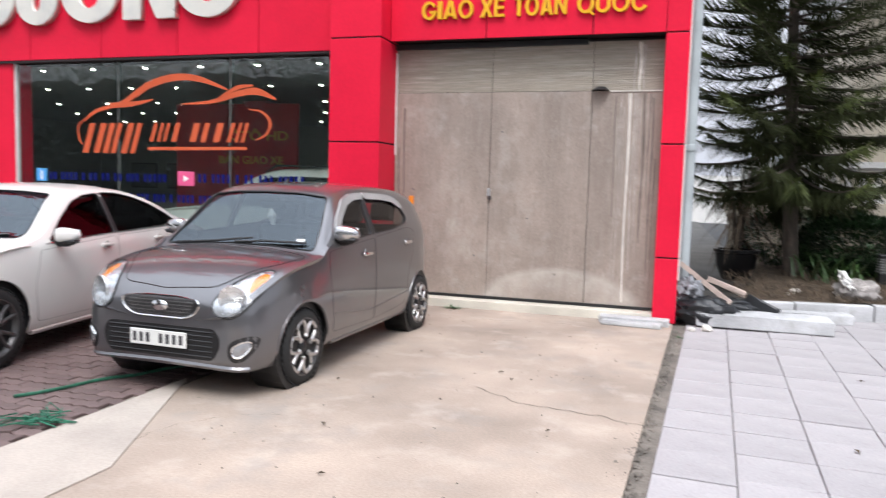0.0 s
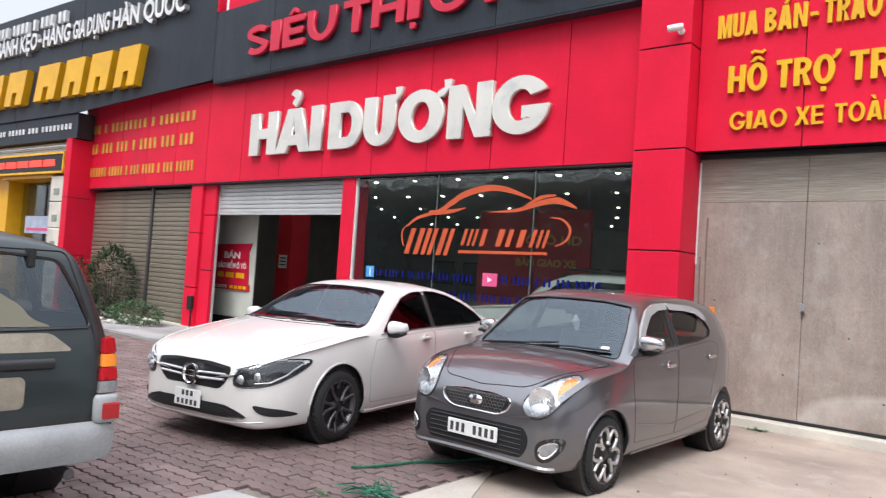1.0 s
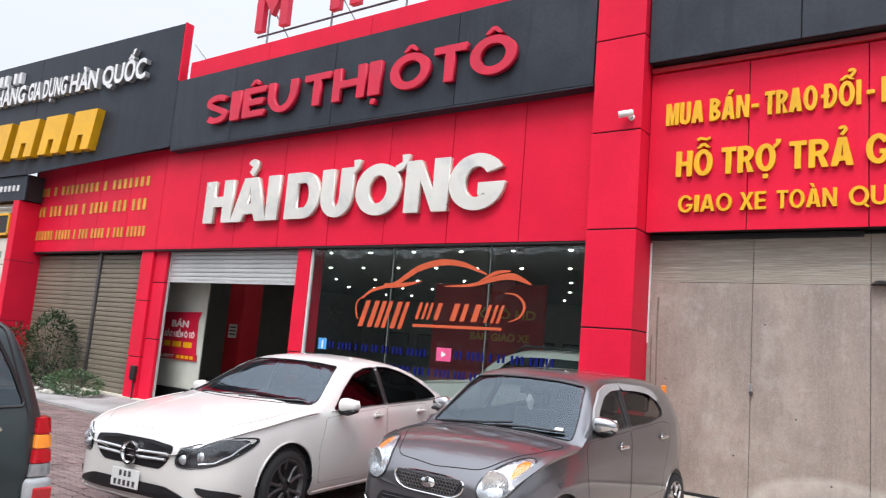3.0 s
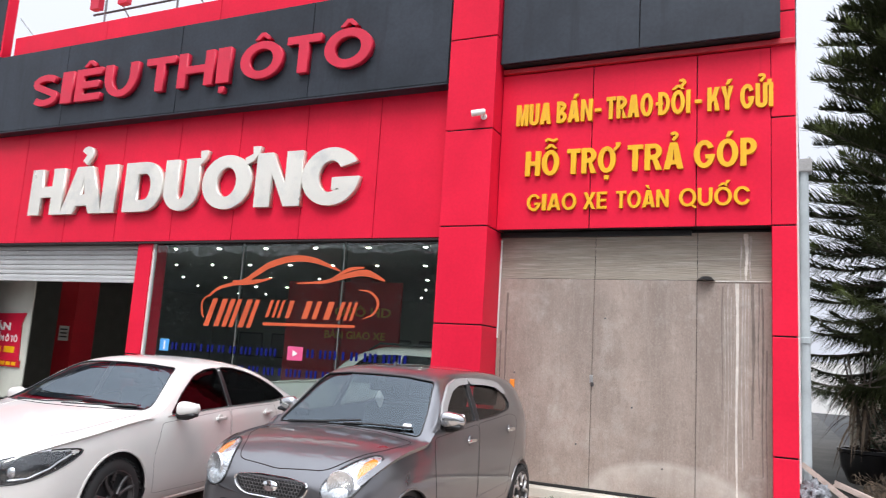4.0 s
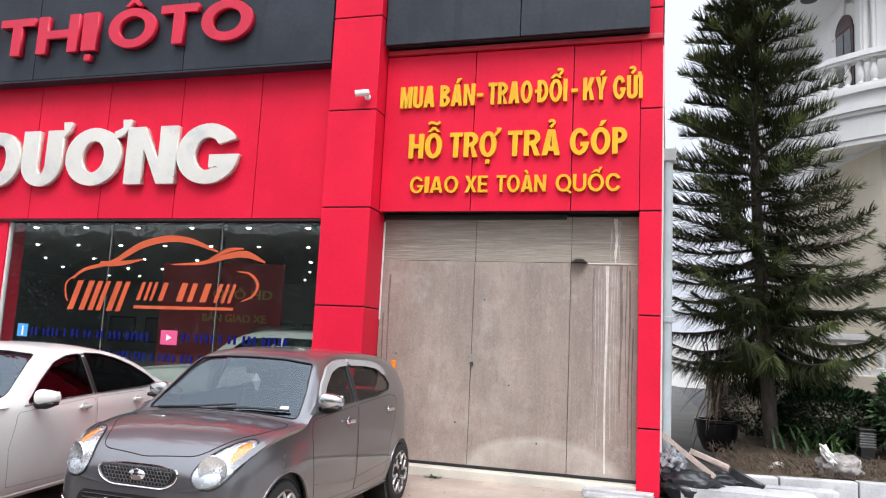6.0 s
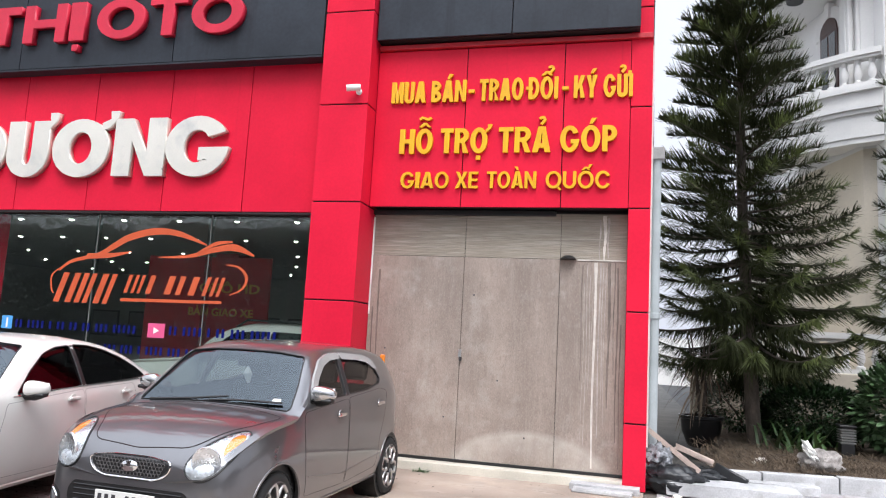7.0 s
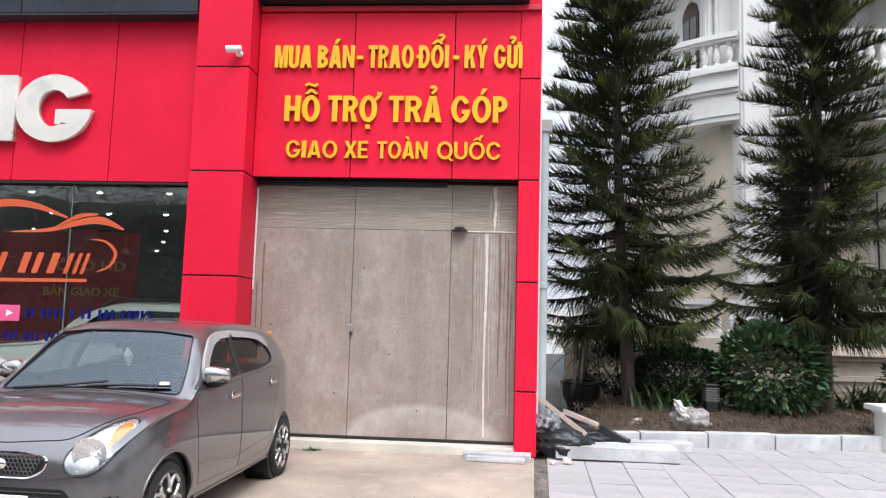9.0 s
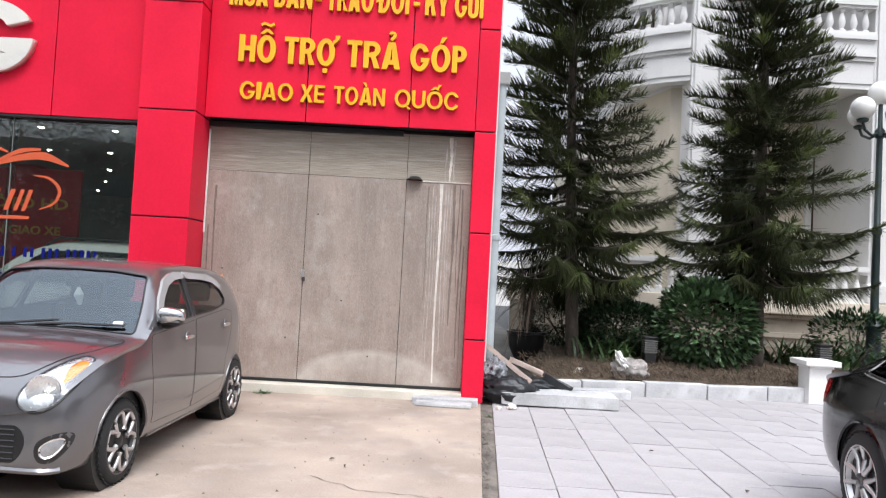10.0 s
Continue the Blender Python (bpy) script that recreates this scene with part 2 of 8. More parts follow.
def letters(body, x0, x1, z0, z1, y, depth, face, edge, parent, name="letter", heavy=0.0, slant=0.0, cap=True):
    """Raised letters that fill the box x0..x1, z0..z1 (capital height) in front of y; each letter is a part."""
    cu = bpy.data.curves.new("text", "FONT")
    plain = body.replace("Ợ", "O").replace("Ó", "O").replace("Đ", "D")
    cu.body, cu.extrude, cu.offset, cu.shear = plain, 0.5, heavy, slant
    cu.resolution_u = 3
    ob = new("text", cu)
    bpy.context.view_layer.update()
    me = bpy.data.meshes.new_from_object(ob.evaluated_get(bpy.context.evaluated_depsgraph_get()))
    bpy.data.objects.remove(ob)
    ref = bpy.data.curves.new("ref", "FONT")
    ref.body, ref.offset = "H", heavy
    ro = new("ref", ref)
    bpy.context.view_layer.update()
    rm = bpy.data.meshes.new_from_object(ro.evaluated_get(bpy.context.evaluated_depsgraph_get()))
    h0, h1 = min(v.co.y for v in rm.vertices), max(v.co.y for v in rm.vertices)
    bpy.data.objects.remove(ro)
    bm = B()
    bm.from_mesh(me)
    bmesh.ops.remove_doubles(bm, verts=bm.verts, dist=1e-5)
    a0, a1 = min(v.co.x for v in bm.verts), max(v.co.x for v in bm.verts)
    for v in bm.verts:
        c = v.co.copy()
        v.co = Vector((x0 + (c.x - a0) / (a1 - a0) * (x1 - x0), y - depth * (c.z + 0.5), z0 + (c.y - h0) / (h1 - h0) * (z1 - z0)))
    # islands, joined where they stand over one another
    seen, groups = set(), []
    for v in bm.verts:
        if v in seen:
            continue
        todo, isl = [v], []
        seen.add(v)
        while todo:
            w = todo.pop()
            isl.append(w)
            for e in w.link_edges:
                o = e.other_vert(w)
                if o not in seen:
                    seen.add(o)
                    todo.append(o)
        groups.append([min(w.co.x for w in isl), max(w.co.x for w in isl), isl])
    groups.sort(key=lambda g: -(g[1] - g[0]))
    merged = []
    for g in groups:
        for k in merged:
            over = min(g[1], k[1]) - max(g[0], k[0])
            if over > 0.45 * (g[1] - g[0]):
                k[2] += g[2]
                break
        else:
            merged.append(g)
    merged.sort(key=lambda g: g[0])
    marks = [c for c in body if c != " "]
    for place, (lo, hi, vs) in enumerate(merged):
        keep = set(vs)
        faces = [f for f in bm.faces if f.verts[0] in keep]
        index, out = {}, B()
        for v in vs:
            index[v] = out.verts.new(v.co)
        for f in faces:
            try:
                nf = out.faces.new([index[v] for v in f.verts])
            except ValueError:
                continue
            f.normal_update()
            nf.material_index = 0 if f.normal.y < -0.9 else 1
        me2 = bpy.data.meshes.new(name)
        out.normal_update()
        out.to_mesh(me2)
        out.free()
        me2.materials.append(face)
        me2.materials.append(edge)
        made = part(name, me2, None, parent)
        if len(marks) == len(merged) and marks[place] in "ỢĐÓ":
            h, w = z1 - z0, hi - lo
            if marks[place] == "Ó":
                acute = [(lo + w * 0.44, z0 + h * 1.08), (lo + w * 0.58, z0 + h * 1.08), (lo + w * 0.84, z0 + h * 1.32), (lo + w * 0.58, z0 + h * 1.32)]
                part("accent", prism(B(), acute, -depth * 1.01, Matrix.Translation((0, y, 0))), face, made)
                continue
            if marks[place] == "Ợ":
                a = (lo + w * 0.38, lo + w * 0.62, z0 - h * 0.32, z0 - h * 0.14)
                horn = [(lo + w * 0.80, z0 + h * 0.93), (lo + w * 0.93, z0 + h * 0.95), (lo + w * 0.96, z0 + h * 1.10), (lo + w * 1.12, z0 + h * 1.10), (lo + w * 1.10, z0 + h * 0.90), (lo + w * 0.98, z0 + h * 0.76), (lo + w * 0.86, z0 + h * 0.78)]
                part("horn", prism(B(), horn, -depth * 1.01, Matrix.Translation((0, y, 0))), face, made)
            else:
                a = (lo - w * 0.12, lo + w * 0.42, z0 + h * 0.44, z0 + h * 0.57)
            part("accent", box(B(), a[0], a[1], y - depth * 1.02, y, a[2], a[3]), face, made)
    bm.free()


def bars(words, x0, x1, z0, z1, y, depth, mat, parent, name="bar", bevel=0.0):
    """Plain bars in the place of unreadable or private writing: word widths as fractions."""
    total = sum(words) + 0.35 * (len(words) - 1)
    x, unit = x0, (x1 - x0) / total
    for w in words:
        part(name, box(B(), x, x + w * unit, y - depth, y, z0, z1, bevel), mat, parent)
        x += (w + 0.35) * unit



def glyph_bars(words, x0, x1, z0, z1, y, depth, mat, parent, name="bar"):
    """Plain narrow bars in the place of private or unreadable writing: characters in each word."""
    total = sum(words) * 1.3 + 0.9 * (len(words) - 1)
    unit, x = (x1 - x0) / total, x0
    for w in words:
        for k in range(w):
            part(name, box(B(), x + 0.1 * unit, x + 0.74 * unit, y - depth, y, z0, z1), mat, parent)
            x += 1.3 * unit
        x += 0.9 * unit


GUNMETAL_PIPE = material("grey_steel_tube", (0.25, 0.26, 0.26), 0.5, metal=0.5, vary=0.1)
GUNMETAL = material("gunmetal_alloy", (0.11, 0.105, 0.105), 0.35, metal=0.6, vary=0.1)
ALLOY = material("machined_alloy", (0.62, 0.61, 0.6), 0.3, metal=0.8, vary=0.06)
AMBER = material("amber_lens", (0.85, 0.27, 0.03), 0.15, vary=0.08, coat=1.0)
PLATE = material("white_plate", (0.72, 0.72, 0.69), 0.5, vary=0.04)
CABIN = material("dark_cabin_fabric", (0.05, 0.05, 0.052), 0.85, vary=0.15)
CABIN_GREY = material("grey_cabin_fabric", (0.16, 0.16, 0.16), 0.85, vary=0.15)
OLD_GOLD = material("faded_gold_lettering", (0.66, 0.36, 0.05), 0.5, vary=0.12)
LIME = material("dried_lime_stain", (0.68, 0.64, 0.58), 0.8, vary=0.1, scale=8)
ICON_BLUE = material("light_blue_vinyl", (0.08, 0.36, 0.75), 0.4, vary=0.04)
PINK = material("pink_vinyl", (0.75, 0.1, 0.25), 0.4, vary=0.04)
POSTER = material("pale_blue_poster", (0.5, 0.58, 0.72), 0.5, vary=0.12, scale=3)
LETTER_GREY = material("grey_letter_edge", (0.3, 0.3, 0.3), 0.5, vary=0.08)
LAMP = material("lamp_glow", (1.0, 0.95, 0.86), 0.5, vary=0.01, bump=0, emit=70.0)
LED = material("red_led_glow", (1.0, 0.05, 0.03), 0.5, vary=0.02, bump=0, emit=1.2)
GATE = material("stained_galvanised_sheet", (0.375, 0.305, 0.26), 0.65, metal=0.1, vary=0.15, scale=1.4, grain=95, bump=0.3, stretch=(1.5, 1.5, 0.45), rand=0.03)


def wear(m, color, scale, low, high, amount, stretch=(1, 1, 1)):
    """Adds stains of a colour of their own to a material."""
    n, l = m.node_tree.nodes, m.node_tree.links
    b = n["Principled BSDF"]
    old = b.inputs["Base Color"].links[0].from_socket
    tc, mp, no, rp, mx = (n.new("ShaderNode" + k) for k in ("TexCoord", "Mapping", "TexNoise", "MapRange", "Mix"))
    mp.inputs["Scale"].default_value = stretch
    no.inputs["Scale"].default_value, no.inputs["Detail"].default_value, no.inputs["Roughness"].default_value = scale, 8, 0.65
    rp.inputs[1].default_value, rp.inputs[2].default_value, rp.inputs[4].default_value = low, high, amount
    mx.data_type = 'RGBA'
    l.new(tc.outputs["Object"], mp.inputs[0])
    l.new(mp.outputs[0], no.inputs["Vector"])
    l.new(no.outputs[0], rp.inputs[0])
    l.new(rp.outputs[0], mx.inputs[0])
    l.new(old, mx.inputs[6])
    mx.inputs[7].default_value = (*color, 1)
    l.new(mx.outputs[2], b.inputs["Base Color"])


wear(GATE, (0.20, 0.16, 0.135), 11.0, 0.5, 0.75, 0.55, (1.6, 1.6, 0.7))
wear(GATE, (0.22, 0.185, 0.16), 0.8, 0.5, 0.7, 0.5)
wear(GATE, (0.47, 0.42, 0.37), 12.0, 0.52, 0.74, 0.3, (2.5, 2.5, 0.14))
wear(GATE, (0.25, 0.205, 0.175), 1.7, 0.5, 0.72, 0.5, (0.5, 0.5, 1.4))
wear(GATE, (0.52, 0.485, 0.44), 3.2, 0.54, 0.75, 0.5, (1, 1, 0.8))
wear(GATE, (0.17, 0.135, 0.115), 60.0, 0.5, 0.66, 0.35, (1.5, 1.5, 0.8))
wear(GATE, (0.57, 0.51, 0.45), 42.0, 0.54, 0.70, 0.3, (1.6, 1.6, 0.8))
wear(CONCRETE, (0.22, 0.205, 0.19), 0.55, 0.54, 0.70, 0.7)
wear(CONCRETE, (0.30, 0.265, 0.235), 2.2, 0.52, 0.74, 0.5)
wear(CONCRETE, (0.53, 0.455, 0.395), 2.6, 0.52, 0.75, 0.5)
wear(CONCRETE, (0.12, 0.11, 0.10), 14.0, 0.68, 0.76, 0.8)
wear(PAVER, (0.34, 0.27, 0.25), 1.3, 0.5, 0.72, 0.5)
wear(PAVERS, (0.34, 0.27, 0.25), 1.3, 0.5, 0.72, 0.5)
wear(TILE, (0.34, 0.32, 0.31), 1.3, 0.5, 0.75, 0.6)
wear(TILE, (0.22, 0.205, 0.195), 7.0, 0.58, 0.72, 0.7, (1, 2.2, 1))
wear(TILE, (0.44, 0.40, 0.375), 3.0, 0.55, 0.75, 0.5)
wear(TILES, (0.34, 0.32, 0.31), 1.3, 0.5, 0.75, 0.6)
wear(KERB, (0.33, 0.32, 0.30), 5.0, 0.56, 0.72, 0.7)
wear(BEIGE_SHUTTER, (0.20, 0.17, 0.13), 2.0, 0.5, 0.75, 0.6)
wear(DARK, (0.016, 0.019, 0.024), 1.4, 0.52, 0.72, 0.7, (3, 1, 0.3))
wear(RED, (0.42, 0.01, 0.025), 2.5, 0.6, 0.85, 0.5, (4, 4, 0.12))
wear(RED, (0.6, 0.006, 0.022), 1.2, 0.56, 0.8, 0.35, (3, 3, 0.3))
wear(STEEL, (0.45, 0.47, 0.46), 1.6, 0.52, 0.72, 0.6)


def arch_stain(m, cx, cz, rx, rz, color, amount):
    """A pale dried splash with an arched upper edge."""
    n, l = m.node_tree.nodes, m.node_tree.links
    b = n["Principled BSDF"]
    old = b.inputs["Base Color"].links[0].from_socket
    tc, mp, ln, rp, no, mu, mx = (n.new("ShaderNode" + k) for k in ("TexCoord", "Mapping", "VectorMath", "ValToRGB", "TexNoise", "Math", "Mix"))
    mp.inputs["Location"].default_value = (-cx / rx, 0, -cz / rz)
    mp.inputs["Scale"].default_value = (1 / rx, 0, 1 / rz)
    ln.operation, mu.operation = 'LENGTH', 'MULTIPLY'
    e = rp.color_ramp.elements
    e[0].position, e[0].color = 0.3, (0.1, 0.1, 0.1, 1)
    e[1].position, e[1].color = 0.86, (1, 1, 1, 1)
    last = e.new(1.0)
    last.color = (0, 0, 0, 1)
    no.inputs["Scale"].default_value, no.inputs["Detail"].default_value = 7.0, 6
    mx.data_type = 'RGBA'
    l.new(tc.outputs["Object"], mp.inputs[0])
    l.new(mp.outputs[0], ln.inputs[0])
    l.new(ln.outputs["Value"], rp.inputs[0])
    l.new(tc.outputs["Object"], no.inputs["Vector"])
    l.new(rp.outputs[0], mu.inputs[0])
    l.new(no.outputs[0], mu.inputs[1])
    sc = n.new("ShaderNodeMath")
    sc.operation, sc.use_clamp = 'MULTIPLY', True
    sc.inputs[1].default_value = amount
    l.new(mu.outputs[0], sc.inputs[0])
    l.new(sc.outputs[0], mx.inputs[0])
    l.new(old, mx.inputs[6])
    mx.inputs[7].default_value = (*color, 1)
    l.new(mx.outputs[2], b.inputs["Base Color"])


arch_stain(GATE, -1.2, 0.05, 1.05, 0.52, (0.58, 0.54, 0.49), 0.85)
GATE_TOP = material("ribbed_galvanised_sheet", (0.33, 0.29, 0.235), 0.6, metal=0.1, vary=0.16, scale=1.6, grain=40, bump=0.9, stretch=(0.12, 1, 2.2), rand=0.03)
wear(GATE_TOP, (0.46, 0.43, 0.38), 6.0, 0.5, 0.72, 0.6, (0.25, 1, 5.0))
wear(GATE_TOP, (0.20, 0.165, 0.135), 9.0, 0.54, 0.74, 0.6, (0.3, 1, 4.0))
wear(GATE_TOP, (0.17, 0.14, 0.12), 0.9, 0.5, 0.7, 0.5)
LIME_FAINT = material("faint_lime_stain", (0.45, 0.405, 0.365), 0.8, vary=0.15, scale=9)
DAMP = material("dark_rust_streak", (0.21, 0.175, 0.15), 0.7, vary=0.2, scale=9, stretch=(3, 3, 0.4))
IRON_GREY = material("weathered_grey_louvre", (0.2, 0.2, 0.19), 0.5, vary=0.12)

# ---- ground ----
GX0 = -3.2


def slab_mesh(corners, z0, z1, n=24, amp=0.006):
    """A slightly uneven slab over four corners (x, y), counterclockwise."""
    bm = B()
    bmesh.ops.create_grid(bm, x_segments=n, y_segments=n, size=0.5)
    a, b, c, d = (Vector((*q, 0)) for q in corners)
    for v in bm.verts:
        s, t = v.co.x + 0.5, v.co.y + 0.5
        v.co = (a * (1 - s) + b * s) * (1 - t) + (d * (1 - s) + c * s) * t
        v.co.z = z1 + amp * noise.noise(v.co * 1.3)
    edge = bmesh.ops.extrude_face_region(bm, geom=list(bm.faces))
    for v in [g for g in edge["geom"] if isinstance(g, bmesh.types.BMVert)]:
        v.co.z = z0
    return bm


solid("ground", box(B(), -600, 600, -600, 600, -0.6, -0.06), ASPHALT, "grey asphalt road and open ground", "ground", "structure")
solid("forecourt", box(B(), -40, 16, -3, 12, -0.055, -0.022), SAND, "dirty sand bed under the paving", "ground", "structure")
solid("driveway", slab_mesh([(GX0, -3), (-0.45, -3), (0.17, 9.3), (GX0 - 0.1, 9.3)], -0.05, 0.0), CONCRETE, "worn beige concrete driveway before the gate", "driveway", "structure", smooth=40)
CRACK = material("dark_crack_dirt", (0.17, 0.14, 0.115), 0.95, vary=0.2)


def crack(points, seed):
    """A thin dirt-filled crack that wanders along a line of plan points."""
    r = random.Random(seed)
    bm, rows = B(), []
    for a, b in zip(points, points[1:]):
        n = max(2, int(math.dist(a, b) / 0.06))
        for k in range(n):
            x, y = a[0] + (b[0] - a[0]) * k / n + r.gauss(0, 0.012), a[1] + (b[1] - a[1]) * k / n + r.gauss(0, 0.012)
            w = r.uniform(0.001, 0.0045)
            z = 0.006 * noise.noise(Vector((x, y, 0)) * 1.3) + 0.0035
            rows.append((bm.verts.new((x - w, y - w, z)), bm.verts.new((x + w, y + w, z))))
    for a, b in zip(rows, rows[1:]):
        bm.faces.new((a[0], a[1], b[1], b[0]))
    return bm


cracks = thing("driveway_cracks", "thin dirt-filled cracks across the worn driveway", "cracks", kind="structure")
for k, pts_ in enumerate(([(0.0, 5.35), (-0.45, 5.5), (-0.9, 5.55), (-1.3, 5.9)], [(-2.85, 3.7), (-2.75, 4.3), (-2.5, 4.6), (-2.2, 4.7)], [(-1.9, 8.6), (-1.2, 8.75), (-0.6, 8.7)])):
    part("crack", crack(pts_, k), CRACK, cracks)
PATCH = material("pale_concrete_patch", (0.44, 0.385, 0.335), 0.85, vary=0.12, scale=1.4, grain=70, bump=0.25)
solid("concrete_apron", slab_mesh([(-3.36, 0.4), (-2.72, 0.4), (-2.62, 3.6), (-3.35, 5.2)], -0.02, 0.009, 24, 0.004), PATCH, "pale concrete strip at the driveway edge", "paving", "structure", smooth=40)
solid("concrete_cover", slab_mesh([(-4.25, 1.4), (-3.45, 1.4), (-3.42, 3.4), (-4.16, 3.3)], -0.03, 0.014, 12, 0.004), GREYCON, "grey concrete drain cover beside the pavers", "drain cover", "structure", smooth=40)
# tree shade over the path is put into this dark base colour
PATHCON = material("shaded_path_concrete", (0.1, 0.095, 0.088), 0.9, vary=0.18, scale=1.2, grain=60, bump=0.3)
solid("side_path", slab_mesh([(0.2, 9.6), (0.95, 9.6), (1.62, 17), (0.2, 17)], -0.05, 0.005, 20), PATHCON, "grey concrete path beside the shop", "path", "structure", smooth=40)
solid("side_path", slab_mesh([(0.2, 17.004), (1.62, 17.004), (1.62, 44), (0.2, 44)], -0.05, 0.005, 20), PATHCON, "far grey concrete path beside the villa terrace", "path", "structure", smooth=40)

# ---- shop front ----
YP, YR, YG, YL, YW = 8.99, 9.29, 9.52, 9.215, 9.305


def panels(parent, xs, zs, y, mat, back=0.03, gap=0.006, bevel=0.004, name="panel"):
    """Cladding panels between the joints xs and zs, their faces at y."""
    for a, b in zip(xs, xs[1:]):
        for c, d in zip(zs, zs[1:]):
            part(name, box(B(), a + gap, b - gap, y, y + back, c + gap, d - gap, bevel), mat, parent)


def column(x0, x1, y0, y1, zs, label, mat=RED):
    """A clad column: a core with one sleeve of panel per joint."""
    t = thing("clad_column", label, "column", kind="structure")
    part("core", box(B(), x0 + 0.015, x1 - 0.015, y0 + 0.015, y1, zs[0], zs[-1]), JOINT, t)
    for c, d in zip(zs, zs[1:]):
        part("panel", box(B(), x0, x1, y0, y1 - 0.01, c + 0.009, d - 0.009, 0.006), mat, t)
    return t


column(-4.07, -3.39, YP, 9.63, [-0.02, 0.74, 2.03, 3.305, 4.61, 5.90, 7.2], "red panel-clad column between window and gate")
column(-0.067, 0.19, YR, 9.77, [0.0, 0.76, 2.055, 3.30, 4.57, 5.86, 7.2], "narrow red panel-clad end column")
column(-9.75, -9.43, YL + 0.03, 9.6, [0.0, 1.34, 3.19], "narrow red column beside the showroom window")
column(-14.66, -14.22, YL + 0.02, 9.55, [0.0, 0.9, 2.1, 3.19], "red panel-clad column between two shutters")
column(-14.2, -13.78, YL + 0.08, 9.375, [0.0, 1.3, 2.5, 3.19], "red panel-clad door column of the showroom")

fascia = thing("fascia", "bright red panel fascia over the showroom window", "fascia", kind="structure")
part("backing", box(B(), -20.1, -4.05, YL + 0.03, 9.78, 3.2, 5.48), JOINT, fascia)
panels(fascia, [-19.95] + [-5.22 - 1.275 * k for k in range(11, -1, -1)] + [-4.06], [3.195, 5.43], YL, RED)
part("drip_edge", box(B(), -20.0, -4.07, YL - 0.012, YL + 0.2, 3.165, 3.192), JOINT, fascia)

band = thing("sign_band", "dark grey sign band above the red fascia", "sign band", kind="structure")
part("backing", box(B(), -13.75, -4.09, YP + 0.05, 9.7, 5.32, 6.75), JOINT, band)
panels(band, [-13.77, -11.8, -9.05, -6.4, -4.09], [5.31, 6.84], YP, DARK)
part("soffit", box(B(), -13.77, -4.09, YP + 0.002, YL + 0.02, 5.285, 5.31), DARK, band)

parapet = thing("parapet", "red parapet above the sign band", "parapet", kind="structure")
panels(parapet, [-13.6, -11.05, -8.4, -5.8, -3.25, 0.18], [6.84, 7.28], 9.12, RED, back=0.4)

band_r = thing("sign_band", "blank dark grey sign band above the gate sign", "sign band", kind="structure")
part("backing", box(B(), -3.37, 0.03, 9.16, 9.7, 5.53, 7.2), JOINT, band_r)
panels(band_r, [-3.37, -1.55, 0.04], [5.52, 7.24], 9.105, DARK)

sign_r = thing("gate_fascia", "bright red sign panels over the metal gate", "fascia", kind="structure")
part("backing", box(B(), -3.38, -0.07, YR + 0.03, 9.7, 3.32, 5.52), JOINT, sign_r)
panels(sign_r, [-3.385, -2.15, -0.882, -0.067], [3.30, 5.43], YR, RED)
part("cornice", box(B(), -3.37, 0.19, YR - 0.05, YR + 0.1, 5.435, 5.5, 0.006), RED_DIM, sign_r)

# parapet letters on a steel frame, cut off above
frame_sign = thing("roof_sign", "red roof letters on a thin steel frame", "sign")
part("rail", tube(B(), [(-11.7, 9.3, 7.56), (-4.2, 9.3, 7.56)], 0.02, 6), GUNMETAL, frame_sign)
for x in (-11.4, -9.6, -7.8, -6.0, -4.4):
    part("post", tube(B(), [(x, 9.3, 7.25), (x, 9.3, 9.2)], 0.02, 6), GUNMETAL_PIPE, frame_sign)
    part("brace", tube(B(), [(x + 0.6, 9.5, 7.25), (x, 9.32, 8.2)], 0.014, 6), GUNMETAL_PIPE, frame_sign)
part("plain_letter", prism(B(), [(-11.68, 7.62), (-11.46, 7.62), (-11.46, 8.3), (-11.21, 7.9), (-10.96, 8.3), (-10.96, 7.62), (-10.74, 7.62), (-10.74, 8.7), (-10.96, 8.7), (-11.21, 8.3), (-11.46, 8.7), (-11.68, 8.7)], 0.12, Matrix.Translation((0, 9.18, 0))), RED_LETTER, frame_sign)
for x in (-9.57, -9.07, -7.9, -7.0, -5.9, -5.0):
    part("plain_letter", box(B(), x, x + 0.24, 9.18, 9.3, 7.64, 8.7, 0.006), RED_LETTER, frame_sign)
    part("plain_stroke", box(B(), x + 0.24, x + 0.62, 9.18, 9.3, 8.46, 8.7, 0.006), RED_LETTER, frame_sign)

# shading of the steel letters' sides is put into this darker edge colour
STEEL_EDGE = material("shaded_steel_letter_edge", (0.42, 0.41, 0.39), 0.4, metal=0.4, vary=0.1)

def arc(cx, cz, rx, rz, a0, a1, n=14):
    """Points on an ellipse, degrees counterclockwise from the right."""
    return [(cx + rx * math.cos(radians(a0 + (a1 - a0) * k / n)), cz + rz * math.sin(radians(a0 + (a1 - a0) * k / n))) for k in range(n + 1)]


